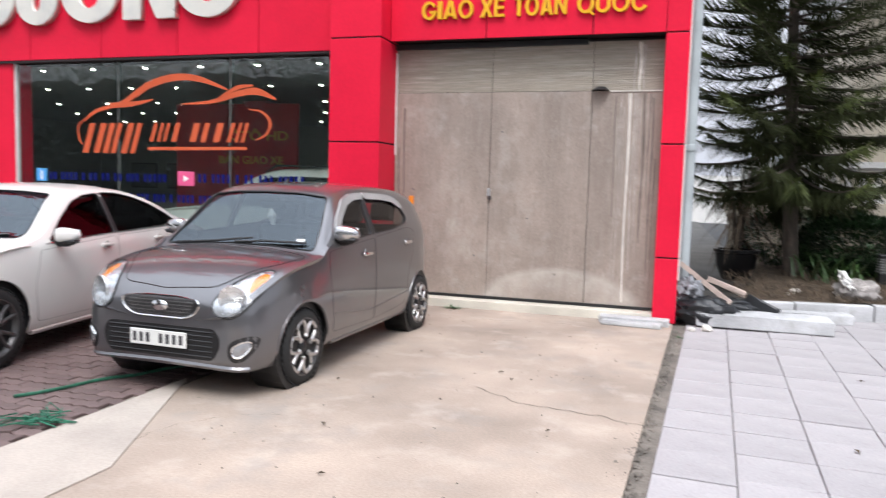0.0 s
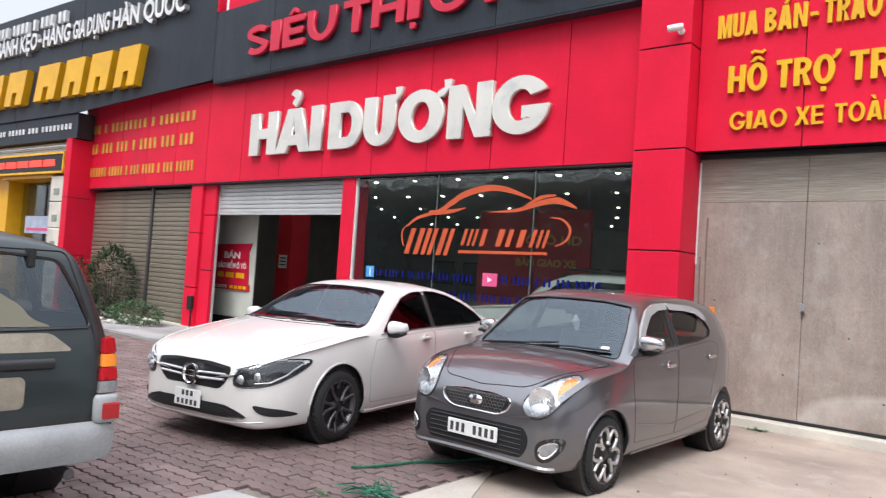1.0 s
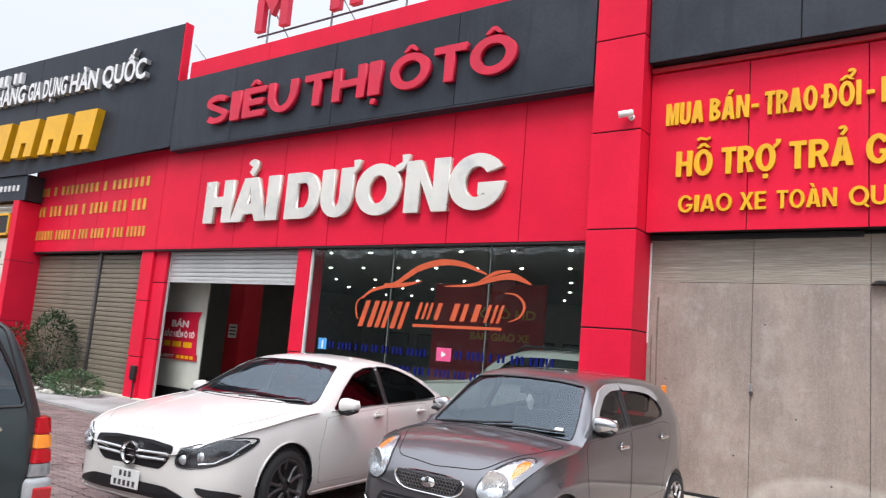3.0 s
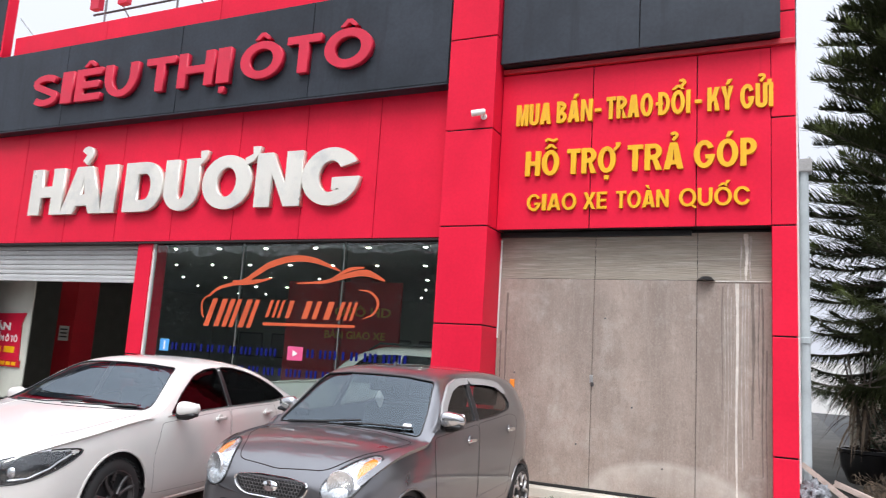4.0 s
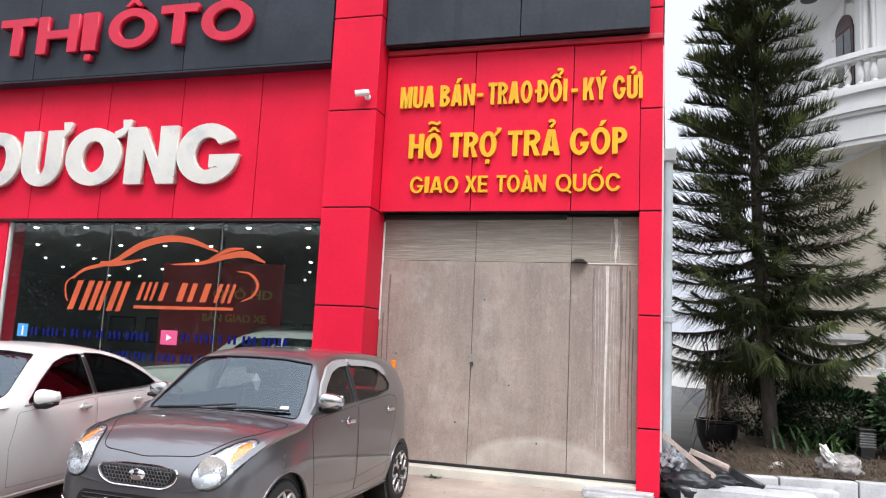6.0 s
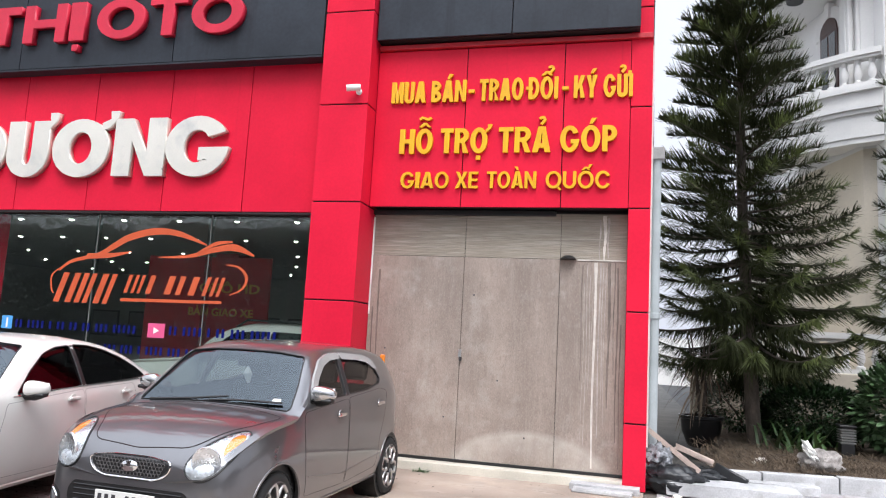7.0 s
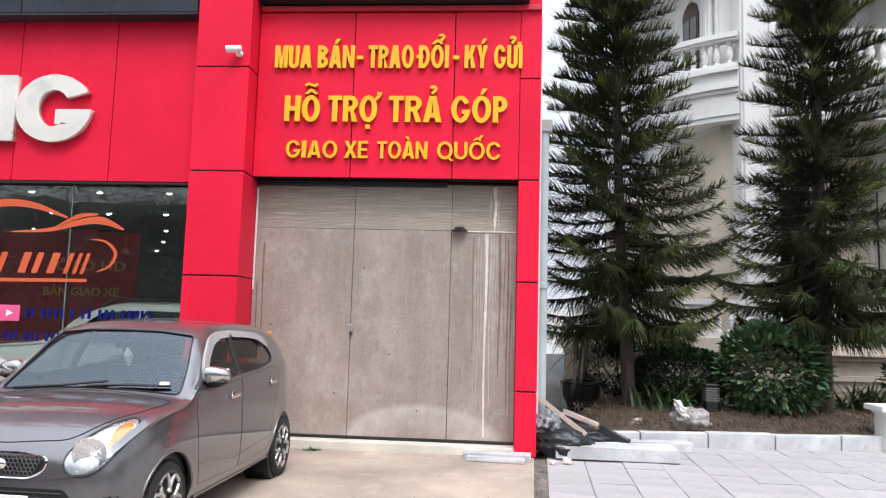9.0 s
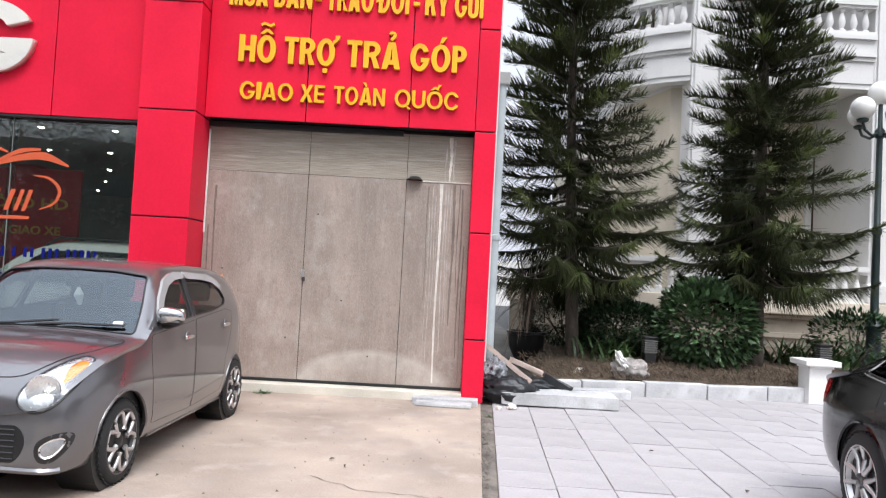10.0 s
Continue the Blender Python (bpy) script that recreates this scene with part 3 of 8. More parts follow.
def glyph(ch, w, s, h):
    """Closed outlines of a block capital, capital height 1, width w, stem s, bar h."""
    def rect(a, b, c, d):
        return [(a, c), (b, c), (b, d), (a, d)]
    m = w / 2
    if ch == "I":
        return [rect(0, w, 0, 1)]
    if ch == "H":
        return [[(0, 0), (s, 0), (s, .5 - h / 2), (w - s, .5 - h / 2), (w - s, 0), (w, 0), (w, 1), (w - s, 1), (w - s, .5 + h / 2), (s, .5 + h / 2), (s, 1), (0, 1)]]
    if ch == "A":
        q = s * 1.06
        k = (m - q * 0.5)
        return [[(0, 0), (q, 0), (q + k * .19, .17), (w - q - k * .19, .17), (w - q, 0), (w, 0), (m + q * .62, 1), (m - q * .62, 1)],
                [(q + k * .40, .17 + h), (m, .80), (w - q - k * .40, .17 + h)]]
    if ch == "D":
        r = min(.46, w - s * 1.1)
        return [[(0, 0)] + arc(w - r, .5, r, .5, -90, 90) + [(0, 1)], [(s, h), (s, 1 - h)] + arc(w - r, .5, r - s * .9, .5 - h, 90, -90)]
    if ch == "U":
        return [[(0, 1)] + arc(m, m * .92, m, m * .92 + .012, 180, 360) + [(w, 1), (w - s, 1)] + arc(m, m * .92, m - s, m * .92 - h * .9, 360, 180) + [(s, 1)]]
    if ch in "OQ":
        out = [arc(m, .5, m, .515, 0, 342, 30), arc(m, .5, m - s, .515 - h, 0, -348, 30)]
        return out + ([[(m + .20, .02), (m + .30, .09), (w + .03, -.06), (w - .07, -.13)]] if ch == "Q" else [])
    if ch == "N":
        return [[(0, 0), (s, 0), (s, .62), (w - s, 0), (w, 0), (w, 1), (w - s, 1), (w - s, .38), (s, 1), (0, 1)]]
    if ch in "GC":
        tail = [(w, .48), (m + .04, .48), (m + .04, .48 - h * .95)] if ch == "G" else []
        low = arc(m, .5, m, .515, 28, 360 - (8 if ch == "G" else 30), 28)
        inner = arc(m, .5, m - s, .515 - h, 330 if ch == "C" else 308, 34, 24)
        return [low + tail + ([(w - s * 1.02, .48 - h * .95)] if tail else []) + inner]
    if ch == "S":
        c = .5 * h
        up, dn = .735, .27
        rx = m
        spine = arc(m, up, rx - s / 2, .275 - c, 25, 240, 16) + arc(m, dn, rx - s / 2, .28 - c, 60, -155, 16)
        return [thick_line(spine, s * .8, h * .95)]
    if ch == "E":
        return [[(0, 0), (w, 0), (w, h), (s, h), (s, .5 - h / 2), (w * .92, .5 - h / 2), (w * .92, .5 + h / 2), (s, .5 + h / 2), (s, 1 - h), (w, 1 - h), (w, 1), (0, 1)]]
    if ch == "T":
        return [[(m - s / 2, 0), (m + s / 2, 0), (m + s / 2, 1 - h), (w, 1 - h), (w, 1), (0, 1), (0, 1 - h), (m - s / 2, 1 - h)]]
    if ch == "K":
        return [[(0, 0), (s, 0), (s, .34), (s + .08, .45), (w - s * 1.15, 0), (w, 0), (s + .18, .60), (w - .01, 1), (w - s * 1.15, 1), (s, .58), (s, 1), (0, 1)]]
    if ch == "M":
        return [[(0, 0), (s, 0), (s, .66), (m - s * .35, 0), (m + s * .35, 0), (w - s, .66), (w - s, 0), (w, 0), (w, 1), (w - s * 1.2, 1), (m, .36), (s * 1.2, 1), (0, 1)]]
    if ch == "X":
        return [[(0, 0), (s * 1.15, 0), (m, .36), (w - s * 1.15, 0), (w, 0), (m + s * .62, .51), (w - .02, 1), (w - s * 1.2, 1), (m, .66), (s * 1.2, 1), (.02, 1), (m - s * .62, .51)]]
    if ch in "PRB":
        if ch == "P":
            return [[(0, 0), (s, 0), (s, .40)] + arc(w - .29, .70, .29, .30, -90, 90, 12) + [(0, 1)], [(s, .40 + h), (s, 1 - h)] + arc(w - .29, .70, .29 - s, .30 - h, 90, -90, 10)]
        if ch == "R":
            return [[(0, 0), (s, 0), (s, .40), (s + .08, .40), (w - s * 1.05, 0), (w + .01, 0), (w - .16, .43)] + arc(w - .29, .71, .29, .29, -55, 90, 10) + [(0, 1)], [(s, .42 + h * .85), (s, 1 - h)] + arc(w - .29, .71, .29 - s, .29 - h, 90, -90, 10)]
        return [[(0, 0)] + arc(w - .28, .27, .28, .27, -90, 62, 10) + arc(w - .31, .76, .28, .24, -50, 90, 10) + [(0, 1)],
                [(s, .55 + h * .4), (s, 1 - h)] + arc(w - .31, .76, .28 - s, .24 - h, 90, -90, 8), [(s, h), (s, .55 - h * .6)] + arc(w - .28, .27, .28 - s, .27 - h, 90, -90, 8)]
    return [rect(0, w, 0, 1)]


def thick_line(pts, s, h):
    """A closed band about a curve, s wide across and h wide up and down."""
    one, two = [], []
    for i, p in enumerate(pts):
        a, b = pts[max(i - 1, 0)], pts[min(i + 1, len(pts) - 1)]
        d = Vector((b[0] - a[0], b[1] - a[1])).normalized()
        one.append((p[0] - d.y * s / 2, p[1] + d.x * h / 2))
        two.append((p[0] + d.y * s / 2, p[1] - d.x * h / 2))
    return one + two[::-1]


def accents(mark, w, s, h):
    """Outlines of the marks over, under or beside a capital."""
    m = w / 2
    t = h * .82
    c = 1.10
    if mark == "hook":
        return [thick_line(arc(m + .01, c + .17, .095, .085, 165, -50, 10) + [(m + .02, c + .045), (m - .03, c - .02)], t * .8, t * .8)]
    if mark == "hat":
        return [[(m - .26, c - .04), (m - .13, c - .04), (m, c + .06), (m + .13, c - .04), (m + .26, c - .04), (m + .07, c + .15), (m - .07, c + .15)]]
    if mark == "dot":
        return [[(m - .085, -.27), (m + .085, -.27), (m + .085, -.11), (m - .085, -.11)]]
    if mark == "acute":
        return [[(m - .06, c - .03), (m + .05, c - .03), (m + .20, c + .19), (m + .02, c + .19)]]
    if mark == "grave":
        return [[(m - .05, c - .03), (m + .06, c - .03), (m - .02, c + .19), (m - .20, c + .19)]]
    if mark == "tilde":
        return [thick_line([(m - .24, c + .19), (m - .12, c + .26), (m, c + .22), (m + .12, c + .18), (m + .24, c + .26)], t * .7, t * .7)]
    if mark == "horn":
        x = w - s * .55
        return [[(x + .02, .93), (x + s * .55, 1.0), (x + s * .50, 1.14), (x + s * .5 + .17, 1.14), (x + s * .5 + .15, 1.0), (x + s * .5 + .02, .86), (x + .04, .80)]]
    return [[(-.10, .5 - h * .4), (w * .42, .5 - h * .4), (w * .42, .5 + h * .4), (-.10, .5 + h * .4)]]


MARKS = {"Ả": ("A", "hook"), "Ê": ("E", "hat"), "Ị": ("I", "dot"), "Ô": ("O", "hat"), "Ư": ("U", "horn"), "Ơ": ("O", "horn"), "Á": ("A", "acute"), "Đ": ("D", "bar"), "Ổ": ("O", "hat hook"), "Ý": ("Y", "acute"), "Ử": ("U", "horn hook"),
         "Ỗ": ("O", "hat tilde"), "Ợ": ("O", "horn dot"), "Ó": ("O", "acute"), "À": ("A", "grave"), "Ố": ("O", "hat acute"), "Ẳ": ("A", "hook")}
WIDTHS = {"I": .30, "M": 1.02, "O": .98, "G": .98, "Q": .98, "C": .94, "N": .88, "H": .86, "A": .92, "D": .84, "U": .82, "S": .74, "E": .66, "T": .74, "K": .86, "X": .84, "P": .74, "R": .82, "B": .78, "Y": .84}


def outlines(loops, x, z0, k, kx, y, depth, name):
    """Filled outlines pushed out from y by depth: a flat curve turned into a mesh."""
    cu = bpy.data.curves.new(name, "CURVE")
    cu.dimensions, cu.fill_mode, cu.extrude = '2D', 'BOTH', 0.5
    for loop in loops:
        sp = cu.splines.new('POLY')
        sp.points.add(len(loop) - 1)
        for q, (a, b) in zip(sp.points, loop):
            q.co = (a, b, 0, 1)
        sp.use_cyclic_u = True
    ob = new(name, cu)
    bpy.context.view_layer.update()
    me = bpy.data.meshes.new_from_object(ob.evaluated_get(bpy.context.evaluated_depsgraph_get()))
    bpy.data.objects.remove(ob)
    bm = B()
    bm.from_mesh(me)
    bmesh.ops.remove_doubles(bm, verts=bm.verts, dist=1e-5)
    for v in bm.verts:
        v.co = Vector((x + v.co.x * kx, y - depth * (v.co.z + 0.5), z0 + v.co.y * k))
    bmesh.ops.recalc_face_normals(bm, faces=bm.faces)
    bm.normal_update()
    for f in bm.faces:
        f.material_index = 0 if f.normal.y < -0.7 else 1
    bm.to_mesh(me)
    bm.free()
    me.materials.clear()
    return me


def block_word(body, x0, x1, z0, z1, y, depth, face, edge, parent, stem, bar, boxes=None, gap=0.09):
    """Raised block capitals in the box x0..x1, z0..z1 before y; each letter is a part, its marks sub-parts."""
    k = z1 - z0
    plain = [MARKS.get(c, (c, "")) for c in body]
    total = sum(WIDTHS[c] for c, _ in plain) + gap * (len(plain) - 1)
    kx = (x1 - x0) / total
    x = x0
    for i, (c, marks) in enumerate(plain):
        a, b = boxes[i] if boxes else (x, x + WIDTHS[c] * kx)
        x += (WIDTHS[c] + gap) * kx
        w, unit = (b - a) / k, k
        loops = glyph(c, w, stem if c != "I" else w, bar)
        if c == "Y":
            m = w / 2
            loops = [[(m - stem / 2, 0), (m + stem / 2, 0), (m + stem / 2, .42), (w, 1), (w - stem * 1.15, 1), (m, .58), (stem * 1.15, 1), (0, 1), (m - stem / 2, .42)]]
        me = outlines(loops, a, z0, k, unit, y, depth, "letter")
        for q in (face, edge):
            me.materials.append(q)
        made = part("letter", me, None, parent)
        stack = 0.0
        for mark in marks.split():
            lift = stack if mark in ("hook", "tilde", "acute") else 0.0
            shift = 0.16 if lift and mark != "tilde" else 0.0
            me = outlines([[(p + shift, q + lift) for p, q in loop] for loop in accents(mark, w, stem, bar)], a, z0, k, unit, y, depth * 1.02, "accent")
            for q in (face, edge):
                me.materials.append(q)
            part("accent", me, None, made)
            stack += 0.10 if mark == "hat" else 0.0


# ---- lettering ----
def line_of_words(label, words, z0, z1, y, depth, face, edge, stem, bar, group="", boxes=None):
    s = thing("sign_lettering", label, "sign", group=group)
    for word, a, b in words:
        if word == "-":
            part("dash", box(B(), a, b, y - depth, y, z0 + (z1 - z0) * 0.38, z0 + (z1 - z0) * 0.54, 0.004), face, s)
        else:
            block_word(word, a, b, z0, z1, y, depth, face, edge, s, stem, bar, (boxes or {}).get(word))


line_of_words("raised crimson letters on the dark band", [("SIÊU", -12.53, -9.88), ("THỊ", -9.68, -7.87), ("ÔTÔ", -7.66, -5.28)], 5.68, 6.27, YP, 0.1, RED_LETTER, RED_EDGE, 0.30, 0.21)
line_of_words("large polished steel letters on the red fascia", [("HẢI", -12.48, -10.31), ("DƯƠNG", -10.1, -5.46)], 3.69, 4.54, YL, 0.1, STEEL, STEEL_EDGE, 0.345, 0.235, boxes={
    "HẢI": [(-12.48, -11.62), (-11.63, -10.60), (-10.62, -10.30)], "DƯƠNG": [(-10.1, -9.24), (-9.2, -8.46), (-8.38, -7.40), (-7.31, -6.46), (-6.45, -5.45)]})
G = "gate sign lines"
line_of_words("yellow raised letters, first line over the gate", [("MUA", -3.158, -2.684), ("BÁN", -2.608, -2.142), ("-", -2.113, -2.03), ("TRAO", -1.964, -1.393), ("ĐỔI", -1.33, -0.955), ("-", -0.906, -0.823), ("KÝ", -0.761, -0.473), ("GỬI", -0.399, -0.045)], 4.69, 4.98, YR, 0.05, GOLD, GOLD_EDGE, 0.165, 0.175, G)
line_of_words("yellow raised letters, second line over the gate", [("HỖ", -3.003, -2.553), ("TRỢ", -2.448, -1.83), ("TRẢ", -1.685, -1.025), ("GÓP", -0.908, -0.219)], 4.0, 4.33, YR, 0.05, GOLD, GOLD_EDGE, 0.20, 0.17, G)
line_of_words("yellow raised letters, third line over the gate", [("GIAO", -2.961, -2.313), ("XE", -2.224, -1.929), ("TOÀN", -1.813, -1.188), ("QUỐC", -1.07, -0.281)], 3.54, 3.755, YR, 0.045, GOLD, GOLD_EDGE, 0.18, 0.15, G)
s = thing("sign_lettering", "three lines of thin yellow lettering as plain bars", "sign")
glyph_bars([4, 1, 8, 1, 7], -20.0, -14.6, 4.64, 4.86, YL, 0.02, OLD_GOLD, s)
glyph_bars([4, 3, 3, 1, 4, 3, 3], -20.0, -14.63, 4.1, 4.36, YL, 0.02, OLD_GOLD, s)
glyph_bars([3, 6, 5, 1, 3, 4, 1, 3, 5], -20.1, -14.57, 3.5, 3.73, YL, 0.02, OLD_GOLD, s)

# ---- gate ----
gate = thing("metal_gate", "closed double gate of stained grey-brown sheet metal", "gate", kind="structure")
for x0, x1 in ((-3.385, -2.11), (-2.11, -0.882), (-0.882, -0.067)):
    part("sheet", box(B(), x0 + 0.003, x1 - 0.003, YG, YG + 0.03, 0.14, 2.688, 0.003), GATE, gate)
    part("top_sheet", box(B(), x0 + 0.003, x1 - 0.003, YG + 0.012, YG + 0.03, 2.694, 3.27, 0.003), GATE_TOP, gate)
part("frame", box(B(), -3.385, -0.067, YG + 0.04, YG + 0.1, 0.1, 3.3), BLACK, gate)
part("lintel", box(B(), -3.385, -0.95, YG - 0.03, YG + 0.04, 3.235, 3.3), BLACK, gate, "dark steel lintel")
part("bottom_rail", box(B(), -3.385, -0.067, YG - 0.008, YG + 0.03, 0.105, 0.14, 0.003), BLACK, gate)
part("edge_strip", box(B(), -3.385, -3.365, YG - 0.012, YG + 0.01, 1.9, 3.2, 0.003), LETTER_WHITE, gate)
part("lock_plate", box(B(), -2.13, -2.09, YG - 0.014, YG, 1.40, 1.50, 0.004), ALLOY, gate, "worn steel lock plate")
part("padlock", rod(B(), (-2.095, YG - 0.02, 1.41), (-2.095, YG - 0.02, 1.36), 0.018, n=10), GUNMETAL, gate)
part("hinge", box(B(), -3.16, -3.10, YG - 0.05, YG, 1.27, 1.38, 0.008), AMBER, gate, "orange painted bracket")
rg = random.Random(7)
for k in range(7):
    part("rivet", lathe(B(), [(0.012, 0), (0.009, 0.006), (0.0001, 0.008)], 8, Matrix.Translation((rg.uniform(-3.3, -0.15), YG, rg.uniform(0.3, 2.6))) @ Matrix.Rotation(radians(90), 4, 'X')), GUNMETAL, gate)


def torn_strip(x0, w, z0, z1, seed, y):
    """An uneven thin run of dried lime, wider at its head."""
    r = random.Random(seed)
    bm, n = B(), 22
    rows = []
    for i in range(n + 1):
        s = i / n
        z = z1 + (z0 - z1) * s
        ww = w * (1 - 0.55 * s) * r.uniform(0.55, 1.0)
        c = x0 + 0.006 * math.sin(7 * s + seed)
        rows.append((bm.verts.new((c - ww / 2, y, z)), bm.verts.new((c + ww / 2, y, z))))
    for a, b in zip(rows, rows[1:]):
        bm.faces.new((a[0], a[1], b[1], b[0]))
    return bm


for k, (x, w, z0, z1) in enumerate(((-0.27, 0.05, 0.9, 2.66), (-0.17, 0.035, 0.5, 2.6), (-0.21, 0.02, 1.3, 2.66), (-0.13, 0.02, 0.2, 1.9), (-0.60, 0.018, 1.2, 2.62), (-3.25, 0.03, 0.4, 2.5), (-3.32, 0.02, 0.2, 2.0))):
    part("rust_run", torn_strip(x, w, z0, z1, k + 30, YG - 0.0012), DAMP, gate, "dark rust run")
for k, (x, w, z0, z1) in enumerate(((-0.44, 0.045, 0.18, 2.66), (-0.385, 0.026, 0.55, 2.66), (-0.35, 0.016, 0.9, 2.6), (-0.50, 0.014, 1.1, 2.5), (-0.535, 0.016, 0.45, 2.62), (-0.57, 0.012, 0.5, 2.4), (-0.47, 0.01, 1.4, 2.4), (-0.32, 0.014, 0.7, 2.6))):
    part("lime_run", torn_strip(x, w, z0, z1, k, YG - 0.0015 - 0.0003 * k), LIME if k == 0 else LIME_FAINT, gate, "dried pale lime run")
part("lime_run", torn_strip(-0.40, 0.03, 2.70, 3.2, 12, YG + 0.0100), LIME_FAINT, gate, "dried pale lime run")
part("lime_run", torn_strip(-0.30, 0.04, 2.72, 3.22, 13, YG + 0.0096), LIME_FAINT, gate, "dried pale lime run")
part("lime_run", torn_strip(-0.34, 0.06, 2.70, 3.25, 11, YG + 0.0105), LIME, gate, "dried pale lime run")
part("lime_edge", box(B(), -0.68, -0.08, YG - 0.01, YG, 2.675, 2.692, 0.003), LIME, gate)
bm = B()
lathe(bm, [(0.0001, 0.05), (0.06, 0.04), (0.1, 0.0)], 14, Matrix.Translation((-0.78, YG - 0.03, 2.69)))
part("mortar_lump", bm, BLACK, gate, smooth=60)
solid("gate_sill", box(B(), -3.36, -0.067, 9.3, 9.62, -0.05, 0.1, 0.006), CREAM, "cream tiled sill under the gate", "sill", "structure")

# ---- showroom shell ----
BY = 22.5
solid("wall_back", box(B(), -20.1, 0.18, BY, BY + 0.2, 0, 7.0), INNER_WALL, "plain grey showroom back wall", "wall", "structure")
solid("wall_east", box(B(), 0.0, 0.18, 9.78, BY, 0, 7.0), WHITE, "plain white outer side wall of the shop", "wall", "structure")
solid("wall_gate_side", box(B(), -3.8, -3.6, 9.64, BY, 0, 7.0), INNER_WALL, "plain grey wall between showroom and gate passage", "wall", "structure")
solid("wall_west", box(B(), -20.1, -19.95, 9.78, BY, 0, 7.0), INNER_WALL, "plain grey end wall of the shop", "wall", "structure")
solid("floor", box(B(), -19.95, -3.8, 9.62, BY, -0.02, 0.06), INNER_FLOOR, "polished grey showroom floor tiles", "floor", "structure")
solid("threshold", box(B(), -19.95, -4.1, 9.2, 9.615, -0.03, 0.05), CREAM, "cream stone threshold along the shop front", "step", "structure")
solid("ceiling", box(B(), -19.95, -3.8, 9.78, BY, 3.4, 3.55), INNER_CEIL, "grey showroom ceiling", "ceiling", "structure")
solid("roof", box(B(), -20.1, 0.18, 9.79, BY + 0.2, 6.85, 6.98), GREYCON, "flat concrete shop roof", "roof", "structure")

win = thing("window_shop", "large frameless showroom window with orange and blue vinyl", "window", kind="structure")
for a, b in zip((-9.42, -7.56, -5.71, -4.08), (-7.56, -5.71, -4.08)):
    p = part("pane", box(B(), a + 0.004, b - 0.004, YW, YW + 0.01, 0.1, 3.19), SHOPGLASS, win)
    p.visible_shadow = False
for x in (-7.56, -5.71):
    part("glass_fin", box(B(), x - 0.05, x + 0.05, YW + 0.012, YW + 0.022, 0.1, 3.19), SHOPGLASS, win).visible_shadow = False
for x in (-7.56, -5.71):
    part("silicone_joint", box(B(), x - 0.005, x + 0.005, YW - 0.002, YW + 0.014, 0.1, 3.19), IRON_GREY, win)
part("side_frame", box(B(), -9.435, -9.40, YW - 0.03, YW + 0.03, 0.05, 3.19, 0.004), LETTER_WHITE, win, "pale aluminium edge frame")
part("sill", box(B(), -9.42, -4.08, YW - 0.08, YW + 0.1, 0.04, 0.1, 0.004), CREAM, win)

# orange car outline and lettering as plain shapes on the glass
VY = YW - 0.004


def ribbon(pts, widths, y, thick=0.003):
    """A flat vinyl band along points (x, z) with a width at each."""
    bm = B()
    curve_ = []
    for i in range(len(pts) - 1):
        p0, p1, p2, p3 = (np.array(pts[min(max(j, 0), len(pts) - 1)], float) for j in (i - 1, i, i + 1, i + 2))
        for k in range(8):
            s_ = k / 8
            q = 0.5 * (2 * p1 + (p2 - p0) * s_ + (2 * p0 - 5 * p1 + 4 * p2 - p3) * s_ ** 2 + (3 * p1 - p0 - 3 * p2 + p3) * s_ ** 3)
            curve_.append((q, widths[i] + (widths[i + 1] - widths[i]) * s_))
    curve_.append((np.array(pts[-1], float), widths[-1]))
    rows = []
    for i, (q, w) in enumerate(curve_):
        d = curve_[min(i + 1, len(curve_) - 1)][0] - curve_[max(i - 1, 0)][0]
        n_ = np.array((-d[1], d[0])) / max(1e-6, np.linalg.norm(d)) * w / 2
        rows.append((bm.verts.new((q[0] + n_[0], y, q[1] + n_[1])), bm.verts.new((q[0] - n_[0], y, q[1] - n_[1]))))
    for a, b in zip(rows, rows[1:]):
        bm.faces.new((a[0], a[1], b[1], b[0]))
    ext = bmesh.ops.extrude_face_region(bm, geom=list(bm.faces))
    for v in [g for g in ext["geom"] if isinstance(g, bmesh.types.BMVert)]:
        v.co.y -= thick
    return bm


art = thing("window_vinyl", "orange vinyl car outline over plain slanted shapes on the glass", "window sticker")
part("roof_line", ribbon([(-8.16, 2.32), (-7.95, 2.46), (-7.5, 2.57), (-7.25, 2.70), (-7.0, 2.83), (-6.6, 2.92), (-6.2, 2.89), (-5.75, 2.74)], [0.03, 0.05, 0.06, 0.09, 0.10, 0.10, 0.08, 0.02], VY), ORANGE, art)
part("bonnet_line", ribbon([(-7.7, 2.54), (-7.3, 2.56), (-6.95, 2.62)], [0.08, 0.07, 0.01], VY - 0.0045), ORANGE, art)
part("belt_line", ribbon([(-6.5, 2.55), (-6.0, 2.58), (-5.6, 2.68), (-5.3, 2.71), (-5.0, 2.60)], [0.01, 0.05, 0.08, 0.10, 0.02], VY), ORANGE, art)
part("tail_line", ribbon([(-5.9, 2.62), (-5.6, 2.76), (-5.35, 2.79)], [0.01, 0.06, 0.02], VY - 0.0045), ORANGE, art)
part("rear_arc", ribbon([(-5.42, 2.47), (-5.22, 2.44), (-5.09, 2.30), (-5.15, 2.14), (-5.32, 2.06)], [0.01, 0.03, 0.045, 0.03, 0.01], VY), ORANGE, art)
part("front_arc", ribbon([(-8.14, 2.36), (-8.27, 2.24), (-8.25, 2.05), (-8.2, 1.98)], [0.01, 0.03, 0.03, 0.01], VY), ORANGE, art)
part("underline", ribbon([(-7.05, 1.93), (-6.2, 1.94), (-5.44, 1.95)], [0.045, 0.045, 0.04], VY), ORANGE, art)


